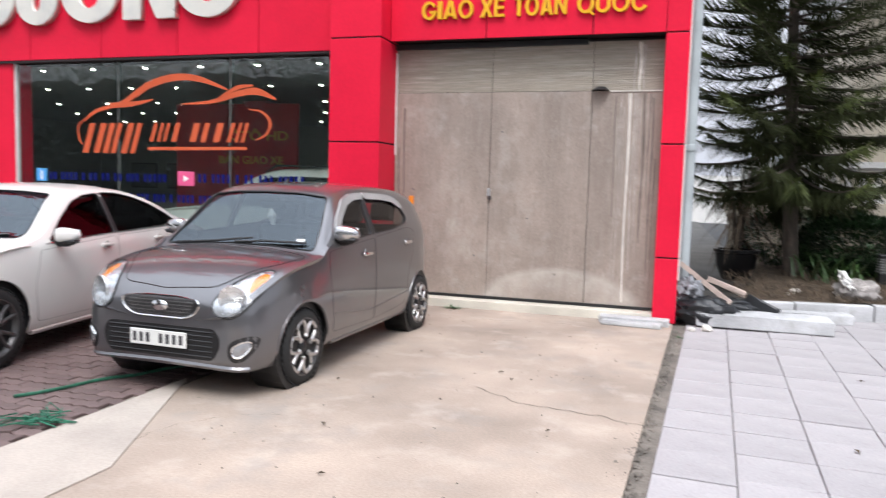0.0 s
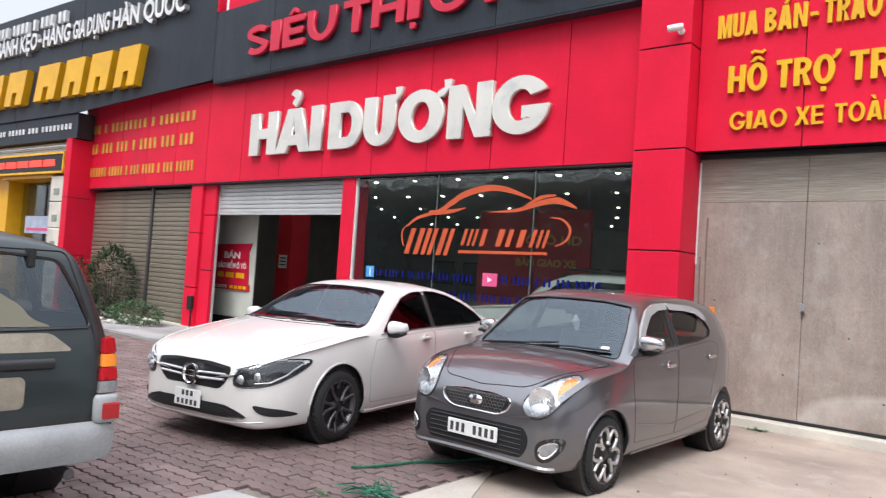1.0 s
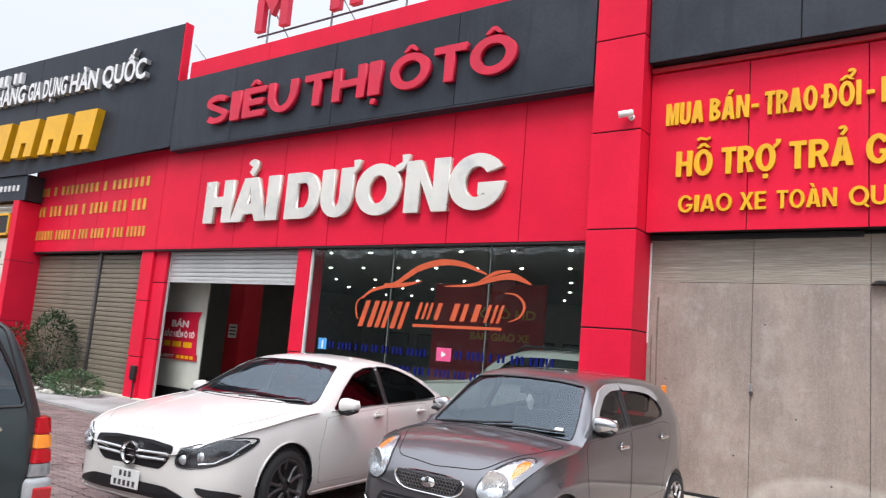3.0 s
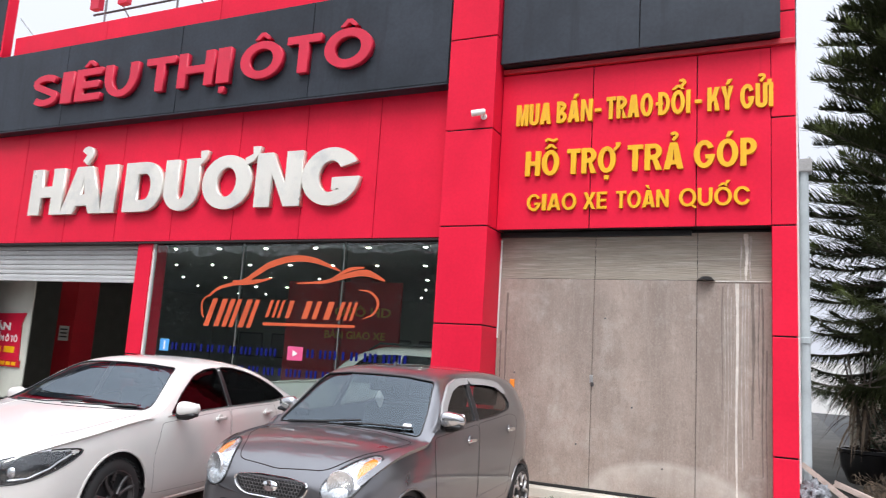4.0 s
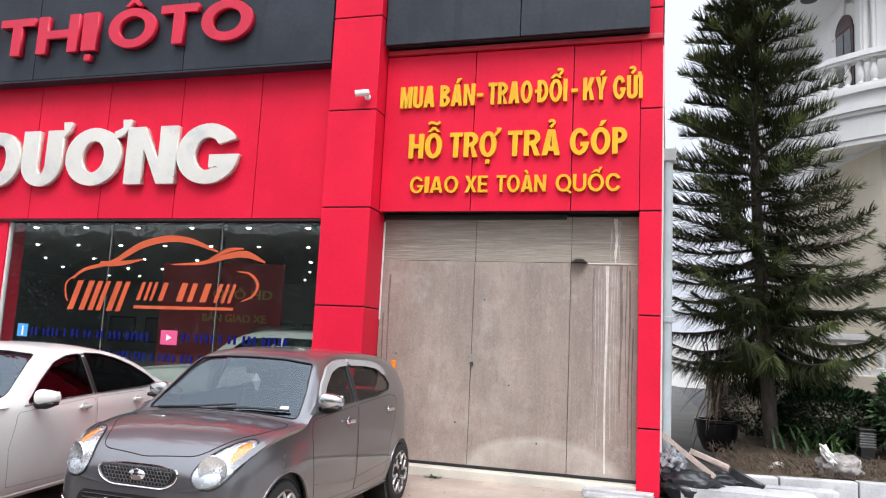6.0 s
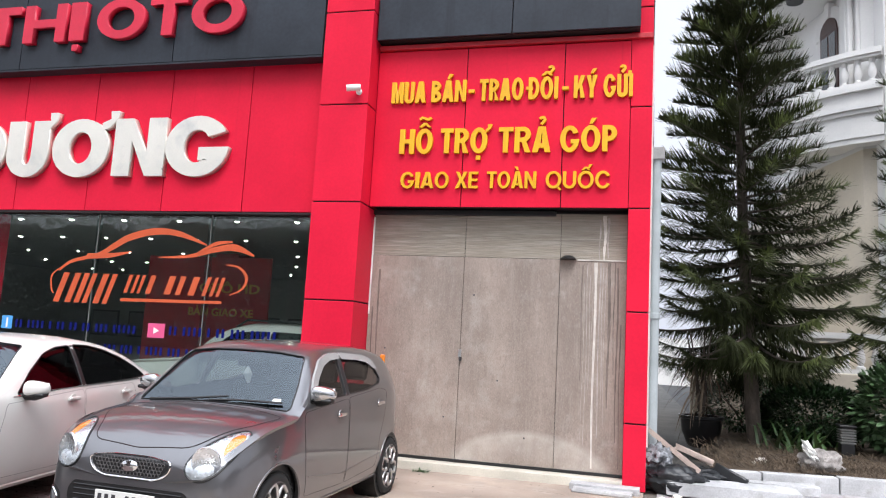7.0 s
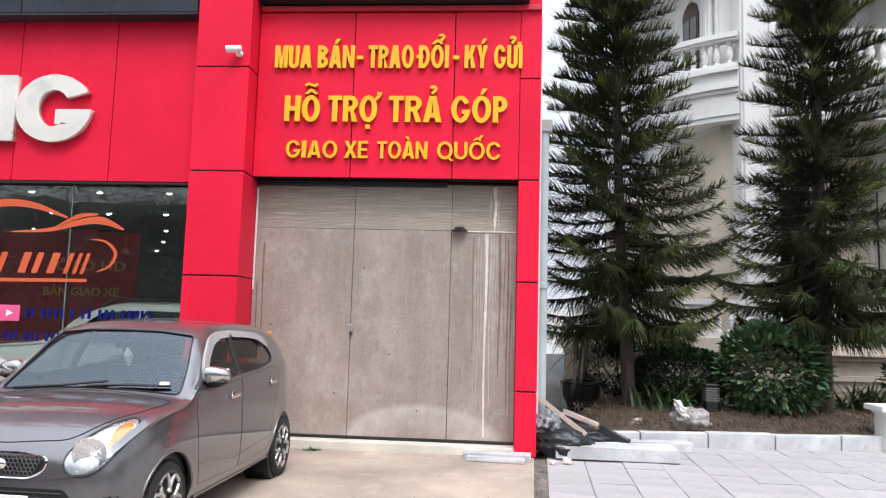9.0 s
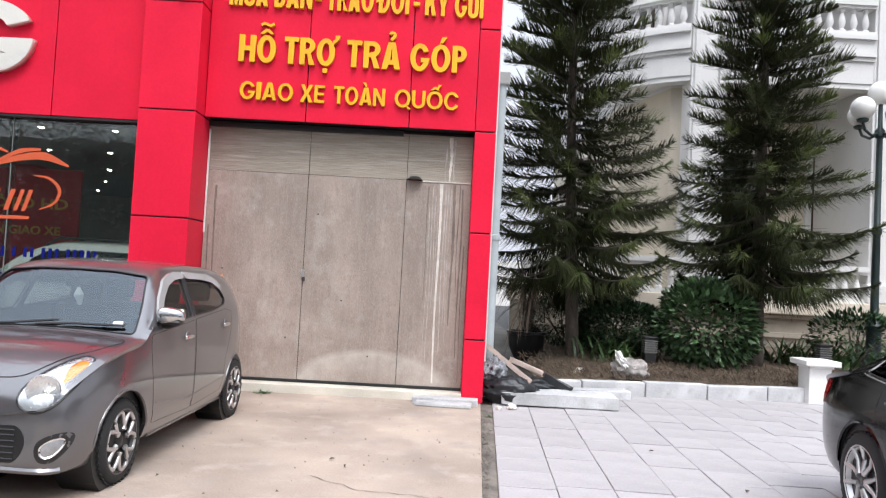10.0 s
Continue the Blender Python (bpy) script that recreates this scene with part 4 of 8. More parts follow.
def slanted(x, w, z0, z1, slant):
    return prism(B(), [(x, z0), (x + w, z0), (x + w + slant, z1), (x + slant, z1)], -0.003, Matrix.Translation((0, VY, 0)))


for x, w in ((-8.2, 0.10), (-8.0, 0.10), (-7.84, 0.09), (-7.70, 0.08), (-7.52, 0.10), (-7.36, 0.08)):
    part("slanted_bar", slanted(x, w, 1.86, 2.29, 0.14), ORANGE, art)
for x, w in ((-7.02, 0.06), (-6.9, 0.05), (-6.80, 0.05), (-6.66, 0.08), (-6.36, 0.10), (-6.18, 0.08), (-5.98, 0.10), (-5.76, 0.06), (-5.64, 0.05), (-5.54, 0.05)):
    part("slanted_bar", slanted(x, w, 2.03, 2.29, 0.08), ORANGE, art)
blue = thing("window_vinyl", "rows of blue vinyl bars low on the glass", "window sticker")
glyph_bars([2, 4, 1, 2, 2, 2, 3, 5], -8.82, -6.72, 1.46, 1.57, VY, 0.003, INK_BLUE, blue)
glyph_bars([2, 4, 1, 2, 3, 5], -6.22, -4.55, 1.47, 1.59, VY, 0.003, INK_BLUE, blue)
glyph_bars([4, 3, 3, 1, 4, 3, 3], -7.6, -5.7, 1.18, 1.29, VY, 0.003, INK_BLUE, blue)
for name, x0, x1, z0, z1, m_, lab in (("blue_icon", -9.06, -8.87, 1.43, 1.62, ICON_BLUE, "small light blue square icon sticker"), ("pink_icon", -6.55, -6.28, 1.42, 1.62, PINK, "small pink rounded icon sticker")):
    t = thing("icon_sticker", lab, "window sticker")
    part("square", box(B(), x0, x1, VY - 0.004, VY, z0, z1, 0.002), m_, t)
    c = (x0 + x1) / 2
    if name == "pink_icon":
        part("triangle", prism(B(), [(c - 0.04, 1.475), (c + 0.05, 1.52), (c - 0.04, 1.565)], -0.003, Matrix.Translation((0, VY - 0.004, 0))), WHITE, t)
    else:
        part("stroke", box(B(), c - 0.012, c + 0.02, VY - 0.006, VY - 0.004, 1.45, 1.59), WHITE, t)

# showroom inside
spot = thing("ceiling_spot", "small bright round ceiling spotlight", "ceiling light", pose(-5.32, 11.15, 3.4), group="showroom spotlights")
part("ring", lathe(B(), [(0.045, 0), (0.06, -0.003), (0.064, -0.008), (0.048, -0.01), (0.045, 0)], 16), LETTER_WHITE, spot)
part("lamp", lathe(B(), [(0.0001, -0.026), (0.018, -0.022), (0.031, -0.014), (0.034, -0.001)], 16), LAMP, spot)
for y, first, step, n in ((11.15, -5.32, 1.1, 12), (13.4, -5.32, 1.1, 12), (15.9, -6.05, 1.53, 8), (18.2, -6.4, 1.16, 10), (20.7, -6.5, 1.2, 10)):
    for k in range(n):
        x = first - step * k
        if (k, y) != (0, 11.15) and x > -18.5:
            copy_thing(spot, pose(x, y, 3.4))
col = thing("showroom_column", "dark red square column inside the showroom", "column", kind="structure")
part("shaft", box(B(), -14.40, -13.86, 11.5, 12.05, 0.06, 3.4, 0.01), RED_DIM, col)
n_ = thing("notice", "small white printed notice on the red column", "notice")
part("sheet", box(B(), -14.28, -13.98, 11.49, 11.496, 1.45, 1.77), PLATE, n_)
for z in (1.52, 1.6, 1.68):
    part("bar", box(B(), -14.24, -14.02, 11.487, 11.491, z, z + 0.03), BLACK, n_)
for x in (-9.3, -6.3):
    c_ = thing("showroom_column", "dark red square column inside the showroom", "column", kind="structure")
    part("shaft", box(B(), x - 0.3, x + 0.3, 15.7, 16.3, 0.06, 3.4, 0.01), RED_DIM, c_)
bn = thing("display_banner", "white standing panel with a red insurance notice", "banner")
part("panel", box(B(), -14.8, -13.2, 10.0, 10.04, 0.3, 3.0, 0.01), material("milky_panel", (0.55, 0.57, 0.5), 0.5, vary=0.05), bn)
part("foot", box(B(), -14.7, -13.3, 9.95, 10.1, 0.06, 0.3, 0.01), BLACK, bn)
rb = part("red_board", prism(B(), [(-14.6, 0.98), (-13.35, 1.02), (-13.4, 1.75), (-13.3, 1.95), (-14.75, 1.9), (-14.58, 1.7)], 0.02, Matrix.Translation((0, 9.97, 0))), RED_LETTER, bn, "red board with white letters")
letters("BÁN", -14.3, -13.7, 1.6, 1.75, 9.97, 0.006, WHITE, WHITE, bn, heavy=0.03)
letters("BẢO HIỂM Ô TÔ", -14.52, -13.45, 1.38, 1.5, 9.97, 0.006, WHITE, WHITE, bn, heavy=0.02)
bars([1, 1.4, 1.4], -14.5, -13.5, 1.17, 1.29, 9.97, 0.004, GOLD, bn)
part("strip", box(B(), -14.85, -13.3, 9.965, 9.99, 0.9, 1.03), RED_DIM, bn)
letters("SECURITY", -14.8, -14.1, 0.93, 1.0, 9.965, 0.004, WHITE, WHITE, bn, heavy=0.02)
bars([1, 1, 1, 1], -14.0, -13.4, 0.93, 1.0, 9.965, 0.004, GOLD, bn)
bd = thing("backdrop_board", "dark red delivery backdrop with dull gold letters", "board")
part("board", box(B(), -9.4, -6.7, 13.0, 13.06, 0.06, 3.0, 0.01), RED_DIM, bd)
letters("ÔTÔ HD", -8.2, -6.9, 2.3, 2.48, 13.0, 0.01, OLD_GOLD, OLD_GOLD, bd, heavy=0.02)
letters("BÀN GIAO XE", -8.4, -7.0, 1.85, 2.0, 13.0, 0.01, OLD_GOLD, OLD_GOLD, bd, heavy=0.02)
for x in (-18.0, -16.5, -11.8, -10.4, -5.2):
    fr = thing("wall_picture", "framed dark picture on the showroom wall", "picture")
    part("frame", box(B(), x - 0.55, x + 0.55, BY - 0.05, BY - 0.01, 1.2, 2.1, 0.01), BLACK, fr)
    part("print", box(B(), x - 0.49, x + 0.49, BY - 0.055, BY - 0.045, 1.26, 2.04), CABIN_GREY, fr)
dk = thing("reception_desk", "dark reception desk at the back of the showroom", "desk")
part("front", box(B(), -12.5, -9.5, 19.0, 19.1, 0.06, 1.1, 0.01), CABIN, dk)
part("top", box(B(), -12.6, -9.4, 18.95, 19.7, 1.1, 1.15, 0.01), CABIN_GREY, dk)


# ---- shutters ----
def roller(name, label, x0, x1, z0, z1, y, mat, pitch, group=""):
    t = thing(name, label, "shutter", kind="structure")
    n = int((z1 - z0) / pitch)
    me = None
    for k in range(n):
        if me is None:
            bm = B()
            prof = [(0, 0), (-0.018, 0.12 * pitch), (-0.022, 0.5 * pitch), (-0.018, 0.86 * pitch), (0, 0.98 * pitch), (0.006, 0.98 * pitch), (0.006, 0)]
            a = [bm.verts.new((x0, y + d, h)) for d, h in prof]
            b = [bm.verts.new((x1, y + d, h)) for d, h in prof]
            for i in range(len(a)):
                j = (i + 1) % len(a)
                bm.faces.new((a[i], a[j], b[j], b[i]))
            bm.faces.new(a)
            bm.faces.new(b[::-1])
            me = mesh_of(bm, "slat", mat)
        o = part("slat", me, None, t)
        o.location.z = z0 + k * pitch
    return t


t = roller("roller_shutter", "closed dusty beige roller shutter of ribbed slats", -19.9, -16.62, 0.05, 3.18, 9.42, BEIGE_SHUTTER, 0.11)
t2 = roller("roller_shutter", "closed dusty beige roller shutter panel of ribbed slats", -16.5, -14.68, 0.05, 3.18, 9.42, BEIGE_SHUTTER, 0.11)
part("guide", box(B(), -16.61, -16.51, 9.36, 9.46, 0.0, 3.18, 0.004), GUNMETAL, t)
t = roller("roller_shutter", "half-raised pale galvanised roller shutter over the entrance", -13.78, -9.75, 2.56, 3.18, 9.42, SHUTTER, 0.088)
part("bottom_bar", box(B(), -13.78, -9.75, 9.39, 9.44, 2.52, 2.565, 0.005), SHUTTER, t)
for x in (-13.78, -9.76):
    part("guide_rail", box(B(), x - 0.02, x + 0.03, 9.378, 9.415, 0.05, 3.18, 0.004), SHUTTER, t)
sw = thing("switch_box", "small black switch box on the red column", "switch box")
part("case", box(B(), -14.36, -14.20, 9.14, 9.23, 0.42, 0.72, 0.02), BLACK, sw)
part("conduit", tube(B(), [(-14.28, 9.21, 0.42), (-14.28, 9.21, 0.0)], 0.015, 8), BLACK, sw)
solid("concrete_step", slab_mesh([(-16.2, 7.4), (-9.4, 7.4), (-9.4, 9.2), (-16.2, 9.2)], -0.05, 0.02, 10), GREYCON, "grey concrete strip before the entrance", "step", "structure", smooth=40)

# security cameras
def bullet_camera(m, label):
    t = thing("security_camera", label, "camera", m)
    part("base", lathe(B(), [(0.05, 0), (0.05, 0.015), (0.03, 0.03)], 18, Matrix.Rotation(radians(90), 4, 'X')), WHITE, t, smooth=50)
    part("arm", tube(B(), [(0, -0.02, 0), (0, -0.08, -0.01), (0, -0.1, 0.03)], 0.016, 8), WHITE, t, smooth=50)
    a = Matrix.Translation((-0.05, -0.12, 0.03)) @ Matrix.Rotation(radians(22), 4, 'Z') @ Matrix.Rotation(radians(80), 4, 'Y')
    part("housing", lathe(B(), [(0.045, -0.11), (0.05, -0.1), (0.05, 0.09), (0.04, 0.11), (0.0001, 0.11)], 20, a), WHITE, t, smooth=50)
    part("lens_face", lathe(B(), [(0.044, -0.108), (0.0001, -0.104)], 20, a), BLACK, t, "black lens face")
    return t


bullet_camera(pose(-3.52, YP, 4.77) @ Matrix.Scale(0.85, 4), "small white bullet camera on the red column")
bullet_camera(pose(-19.9, YL - 0.01, 3.28), "small white bullet camera under the far fascia corner")

# drain pipe at the shop corner
dp = thing("drain_pipe", "grey plastic rain pipe with a hopper at the shop corner", "pipe")
part("pipe", tube(B(), [(0.27, 9.72, 0.03), (0.27, 9.72, 1.4), (0.27, 9.72, 4.0)], 0.055, 16), PIPE, dp, smooth=60)
part("hopper", box(B(), 0.2, 0.36, 9.64, 9.82, 4.0, 4.16, 0.015), GREYCON, dp)
part("collar", lathe(B(), [(0.062, 0), (0.07, 0.01), (0.07, 0.07), (0.062, 0.08)], 18, Matrix.Translation((0.27, 9.72, 2.0))), PIPE, dp)
part("cable", tube(B(), [(0.22, 9.74, 4.15), (0.2, 9.72, 5.6), (0.21, 9.74, 7.1)], 0.012, 6), BLACK, dp)
part("edge_trim", box(B(), 0.192, 0.212, 9.4, 9.74, 0.5, 5.4), LETTER_WHITE, dp, "white flashing strip")

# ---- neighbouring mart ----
# the mart's unlit interior is only a dark colour on a flat sheet
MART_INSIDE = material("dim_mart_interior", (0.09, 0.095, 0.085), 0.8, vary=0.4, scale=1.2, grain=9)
LEAF_GREY = material("grey_green_tile_print", (0.25, 0.3, 0.24), 0.5, vary=0.2, scale=6)
NB = pose(-13.79, 8.99, 0, 0, 0, 3.5)
nb = thing("neighbour_facade", "dark grey clad front of the neighbouring mart", "shop front", NB, kind="structure")
part("core", box(B(), -23, -0.02, 0.03, 0.2, 5.42, 8.12), JOINT, nb)
part("low_core", box(B(), -23, -5.62, 0.08, 0.5, 4.46, 5.12), JOINT, nb)
for a, b in zip((-23, -19, -15.5, -12.2, -9.0, -5.6, -0.02), (-19, -15.5, -12.2, -9.0, -5.6, -0.02)):
    bm = box(B(), a + 0.008, b - 0.008, 0, 0.04, 5.1, 8.17, 0.004)
    for v in bm.verts:
        if v.co.z < 6 and v.co.x > -2:
            v.co.z += 0.28
    part("panel", bm, DARK, nb)
    part("low_panel", box(B(), a + 0.008, min(b, -5.6) - 0.008, 0.05, 0.09, 4.45, 5.09, 0.004), DARK, nb)
part("end_panel", box(B(), -0.02, 0.02, 0, 0.2, 6.86, 8.19, 0.004), RED, nb, "red end panel")
part("lower_end_panel", box(B(), -0.02, 0.02, 0, 0.2, 5.4, 6.856, 0.004), DARK, nb)
part("stay", tube(B(), [(0.0, 0.3, 7.8), (0.5, 0.5, 7.2)], 0.012, 6), GUNMETAL_PIPE, nb)
sg = thing("mart_sign", "large yellow block shapes in place of a shop name", "sign", NB)
x = -17.0
for k, w in enumerate((1.15, 1.2, 1.2, 1.2, 0.0, 1.25, 1.3, 1.4, 0.0, 1.5, 1.25, 1.25, 1.2)):
    if w:
        bm = prism(B(), [(x, 5.5), (x + w * 0.28, 5.5), (x + w * 0.34, 5.86), (x + w * 0.52, 5.86), (x + w * 0.46, 5.5), (x + w * 0.74, 5.5), (x + w * 0.90, 6.45), (x + w * 0.16, 6.45)], 0.2, Matrix.Translation((0, -0.2, 0)))
        part("plain_letter", bm, GOLD, sg)
        x += w
    else:
        x += 0.35
s = thing("mart_lettering", "white raised letters listing goods on the dark front", "sign", NB)
for word, a, b in (("HÀN QUỐC", -4.0, -1.05), ("GIA DỤNG", -5.9, -4.15), ("HÀNG", -7.5, -6.05), ("BÁNH KẸO", -10.3, -7.85), ("MỸ PHẨM", -13.0, -10.55)):
    letters(word, a, b, 7.02, 7.5, 0.0, 0.12, LETTER_WHITE, LETTER_GREY, s, heavy=0.03)
for a, b in ((-7.8, -7.6), (-10.5, -10.35), (-13.3, -13.1)):
    part("dash", box(B(), a, b, -0.12, 0, 7.2, 7.28), LETTER_WHITE, s)
glyph_bars([4, 4, 3, 5], -18.0, -13.5, 7.02, 7.4, 0.0, 0.1, LETTER_WHITE, s)
glyph_bars([6, 4, 1, 3, 2], -11.2, -6.3, 7.6, 7.9, 0.0, 0.1, LETTER_WHITE, s)
glyph_bars([2, 4, 6, 5, 1, 3, 4, 2, 3, 5, 3, 8], -17, -5.8, 4.7, 4.85, 0.05, 0.02, LETTER_WHITE, s)
st = thing("mart_shopfront", "neighbouring mart front with yellow portal and glass", "shop front", NB, kind="structure")
part("wall", box(B(), -23, -6.2, 0.9, 1.1, 0, 4.46), CREAM, st)
for k in range(8):
    part("slat", box(B(), -23, -6.3, 0.28, 0.3, 3.76 + k * 0.086, 3.83 + k * 0.086, 0.006), SHUTTER, st)
part("red_return", box(B(), -5.98, -5.7, 0.0, 0.95, 0, 4.44, 0.006), RED, st, "red clad return wall")
for z in (1.4, 2.9):
    part("joint", box(B(), -5.99, -5.698, -0.002, 0.6, z, z + 0.014), JOINT, st)
part("sign_box", box(B(), -11.0, -6.06, 0.0, 0.35, 3.58, 4.06, 0.01), BLACK, st, "black lightbox with red bars")
for a in ((-11.05, -6.0, 4.05, 4.11), (-11.05, -6.0, 3.54, 3.6)):
    part("gold_frame", box(B(), a[0], a[1], -0.03, 0.36, a[2], a[3], 0.006), GOLD, st)
for a in (-11.05, -6.06):
    part("gold_frame", box(B(), a, a + 0.06, -0.03, 0.36, 3.54, 4.11, 0.006), GOLD, st)
for a, b in ((-10.2, -9.4), (-9.3, -8.7), (-8.6, -8.0), (-7.9, -7.2), (-7.1, -6.5)):
    part("red_bar", box(B(), a, b, -0.012, 0.0, 3.74, 3.92), LED, st)
for x, w in ((-11.5, 0.5), (-6.72, 0.66)):
    for k in range(5):
        part("tile_block", box(B(), x, x + w, 0.05, 0.4, 0.7 * k, 0.7 * k + 0.68, 0.02), CREAM, st)
        part("tile_motif", box(B(), x + w * 0.3, x + w * 0.72, 0.042, 0.052, 0.7 * k + 0.16, 0.7 * k + 0.34, 0.003), LEAF_GREY, st, "grey-green tile motif")
part("yellow_reveal", box(B(), -10.95, -9.75, 0.3, 0.9, 0, 3.54, 0.01), GOLD, st, "yellow door reveal")
part("yellow_soffit", box(B(), -9.74, -6.8, 0.1, 0.86, 3.44, 3.535, 0.01), GOLD, st, "yellow soffit")
part("glass_door", box(B(), -9.7, -6.75, 0.7, 0.72, 0, 3.43), SHOPGLASS, st)
part("door_stile", box(B(), -8.3, -8.22, 0.68, 0.73, 0, 3.43, 0.005), BLACK, st)
part("glass_window", box(B(), -17, -11.55, 0.7, 0.72, 0.4, 3.75), SHOPGLASS, st)
for x in (-15.1, -13.3):
    part("mullion", box(B(), x, x + 0.07, 0.67, 0.73, 0.4, 3.75, 0.005), BLACK, st)
# flat sheet close behind the glass, coloured dark in place of a dim room
part("dim_interior_sheet", box(B(), -17.0, -6.75, 0.86, 0.89, 0, 3.75), MART_INSIDE, st)
for a, b in ((-9.3, -7.2), (-14.6, -12.1)):
    part("poster", box(B(), a, b, 0.64, 0.66, 1.95, 2.45), POSTER, st, "pale blue and white poster")
    part("poster_bar", box(B(), a + 0.1, b - 0.1, 0.63, 0.643, 2.03, 2.11), PINK, st)

# ---- cars ----
from mathutils.bvhtree import BVHTree
from mathutils.interpolate import poly_3d_calc


def paint(name, color, rough=0.32, metal=0.0, dust=0.05):
    m = material(name, color, rough, metal=metal, vary=dust, scale=2.5, grain=220, bump=0.008, coat=1.0)
    return m


CAR_GLASS = glass("tinted_car_glass", (0.5, 0.51, 0.5), 0.02, edge=0.5)
SCREEN_GLASS = glass("windscreen_glass", (0.42, 0.46, 0.46), 0.38, 0.0, (0.8, 0.91, 1.0))
DARK_GLASS = glass("dark_tinted_car_glass", (0.06, 0.05, 0.055), -0.08, edge=0.07)
CLEAR = glass("clear_lamp_cover", (0.93, 0.95, 0.96), 0.02, edge=0.5)
LENS = material("headlamp_lens", (0.36, 0.37, 0.385), 0.12, metal=0.4, vary=0.1, scale=14, grain=60, bump=0.1, coat=1.0)
LENS_DARK = material("smoked_headlamp", (0.07, 0.07, 0.072), 0.2, metal=0.5, vary=0.2, scale=16, coat=1.0)
PLATE_INK = material("dark_plate_ink", (0.05, 0.05, 0.055), 0.5, vary=0.1)
REFLECTOR = material("bright_lamp_reflector", (0.7, 0.71, 0.72), 0.25, metal=0.7, vary=0.1, scale=20, bump=0.2, coat=0.6)
GAP = material("grey_panel_gap", (0.22, 0.21, 0.2), 0.7, vary=0.1)
RED_LENS = material("red_lens", (0.42, 0.003, 0.01), 0.25, vary=0.08, coat=0.3)


def pchip(keys):
    """A smooth curve without overshoot through (u, value) pairs."""
    xs_, ys_ = np.array([k[0] for k in keys], float), np.array([k[1] for k in keys], float)
    h, d = np.diff(xs_), np.diff(ys_) / np.diff(xs_)
    m = np.zeros(len(xs_))
    for i in range(1, len(xs_) - 1):
        if d[i - 1] * d[i] > 0:
            w1, w2 = 2 * h[i] + h[i - 1], h[i] + 2 * h[i - 1]
            m[i] = (w1 + w2) / (w1 / d[i - 1] + w2 / d[i])
    m[0], m[-1] = d[0], d[-1]

    def at(u):
        u = min(max(u, xs_[0]), xs_[-1])
        i = min(int(np.searchsorted(xs_, u, side="right")) - 1, len(h) - 1)
        s = (u - xs_[i]) / h[i]
        return float((2 * s ** 3 - 3 * s ** 2 + 1) * ys_[i] + (s ** 3 - 2 * s ** 2 + s) * h[i] * m[i] + (-2 * s ** 3 + 3 * s ** 2) * ys_[i + 1] + (s ** 3 - s ** 2) * h[i] * m[i + 1])
    return at


def chaikin(pts, times=2):
    for _ in range(times):
        out = []
        for k in range(len(pts)):
            a, b = np.array(pts[k]), np.array(pts[(k + 1) % len(pts)])
            out += [tuple(0.75 * a + 0.25 * b), tuple(0.25 * a + 0.75 * b)]
        pts = out
    return pts


def dense(pts, step=0.04):
    out = []
    for k in range(len(pts)):
        a, b = np.array(pts[k], float), np.array(pts[(k + 1) % len(pts)], float)
        n = max(1, int(np.linalg.norm(b - a) / step))
        out += [tuple(a + (b - a) * i / n) for i in range(n)]
    return out


def rounded(outline, r=0.075):
    """An outline whose corners alone are rounded."""
    return chaikin(dense(outline, r), 2)


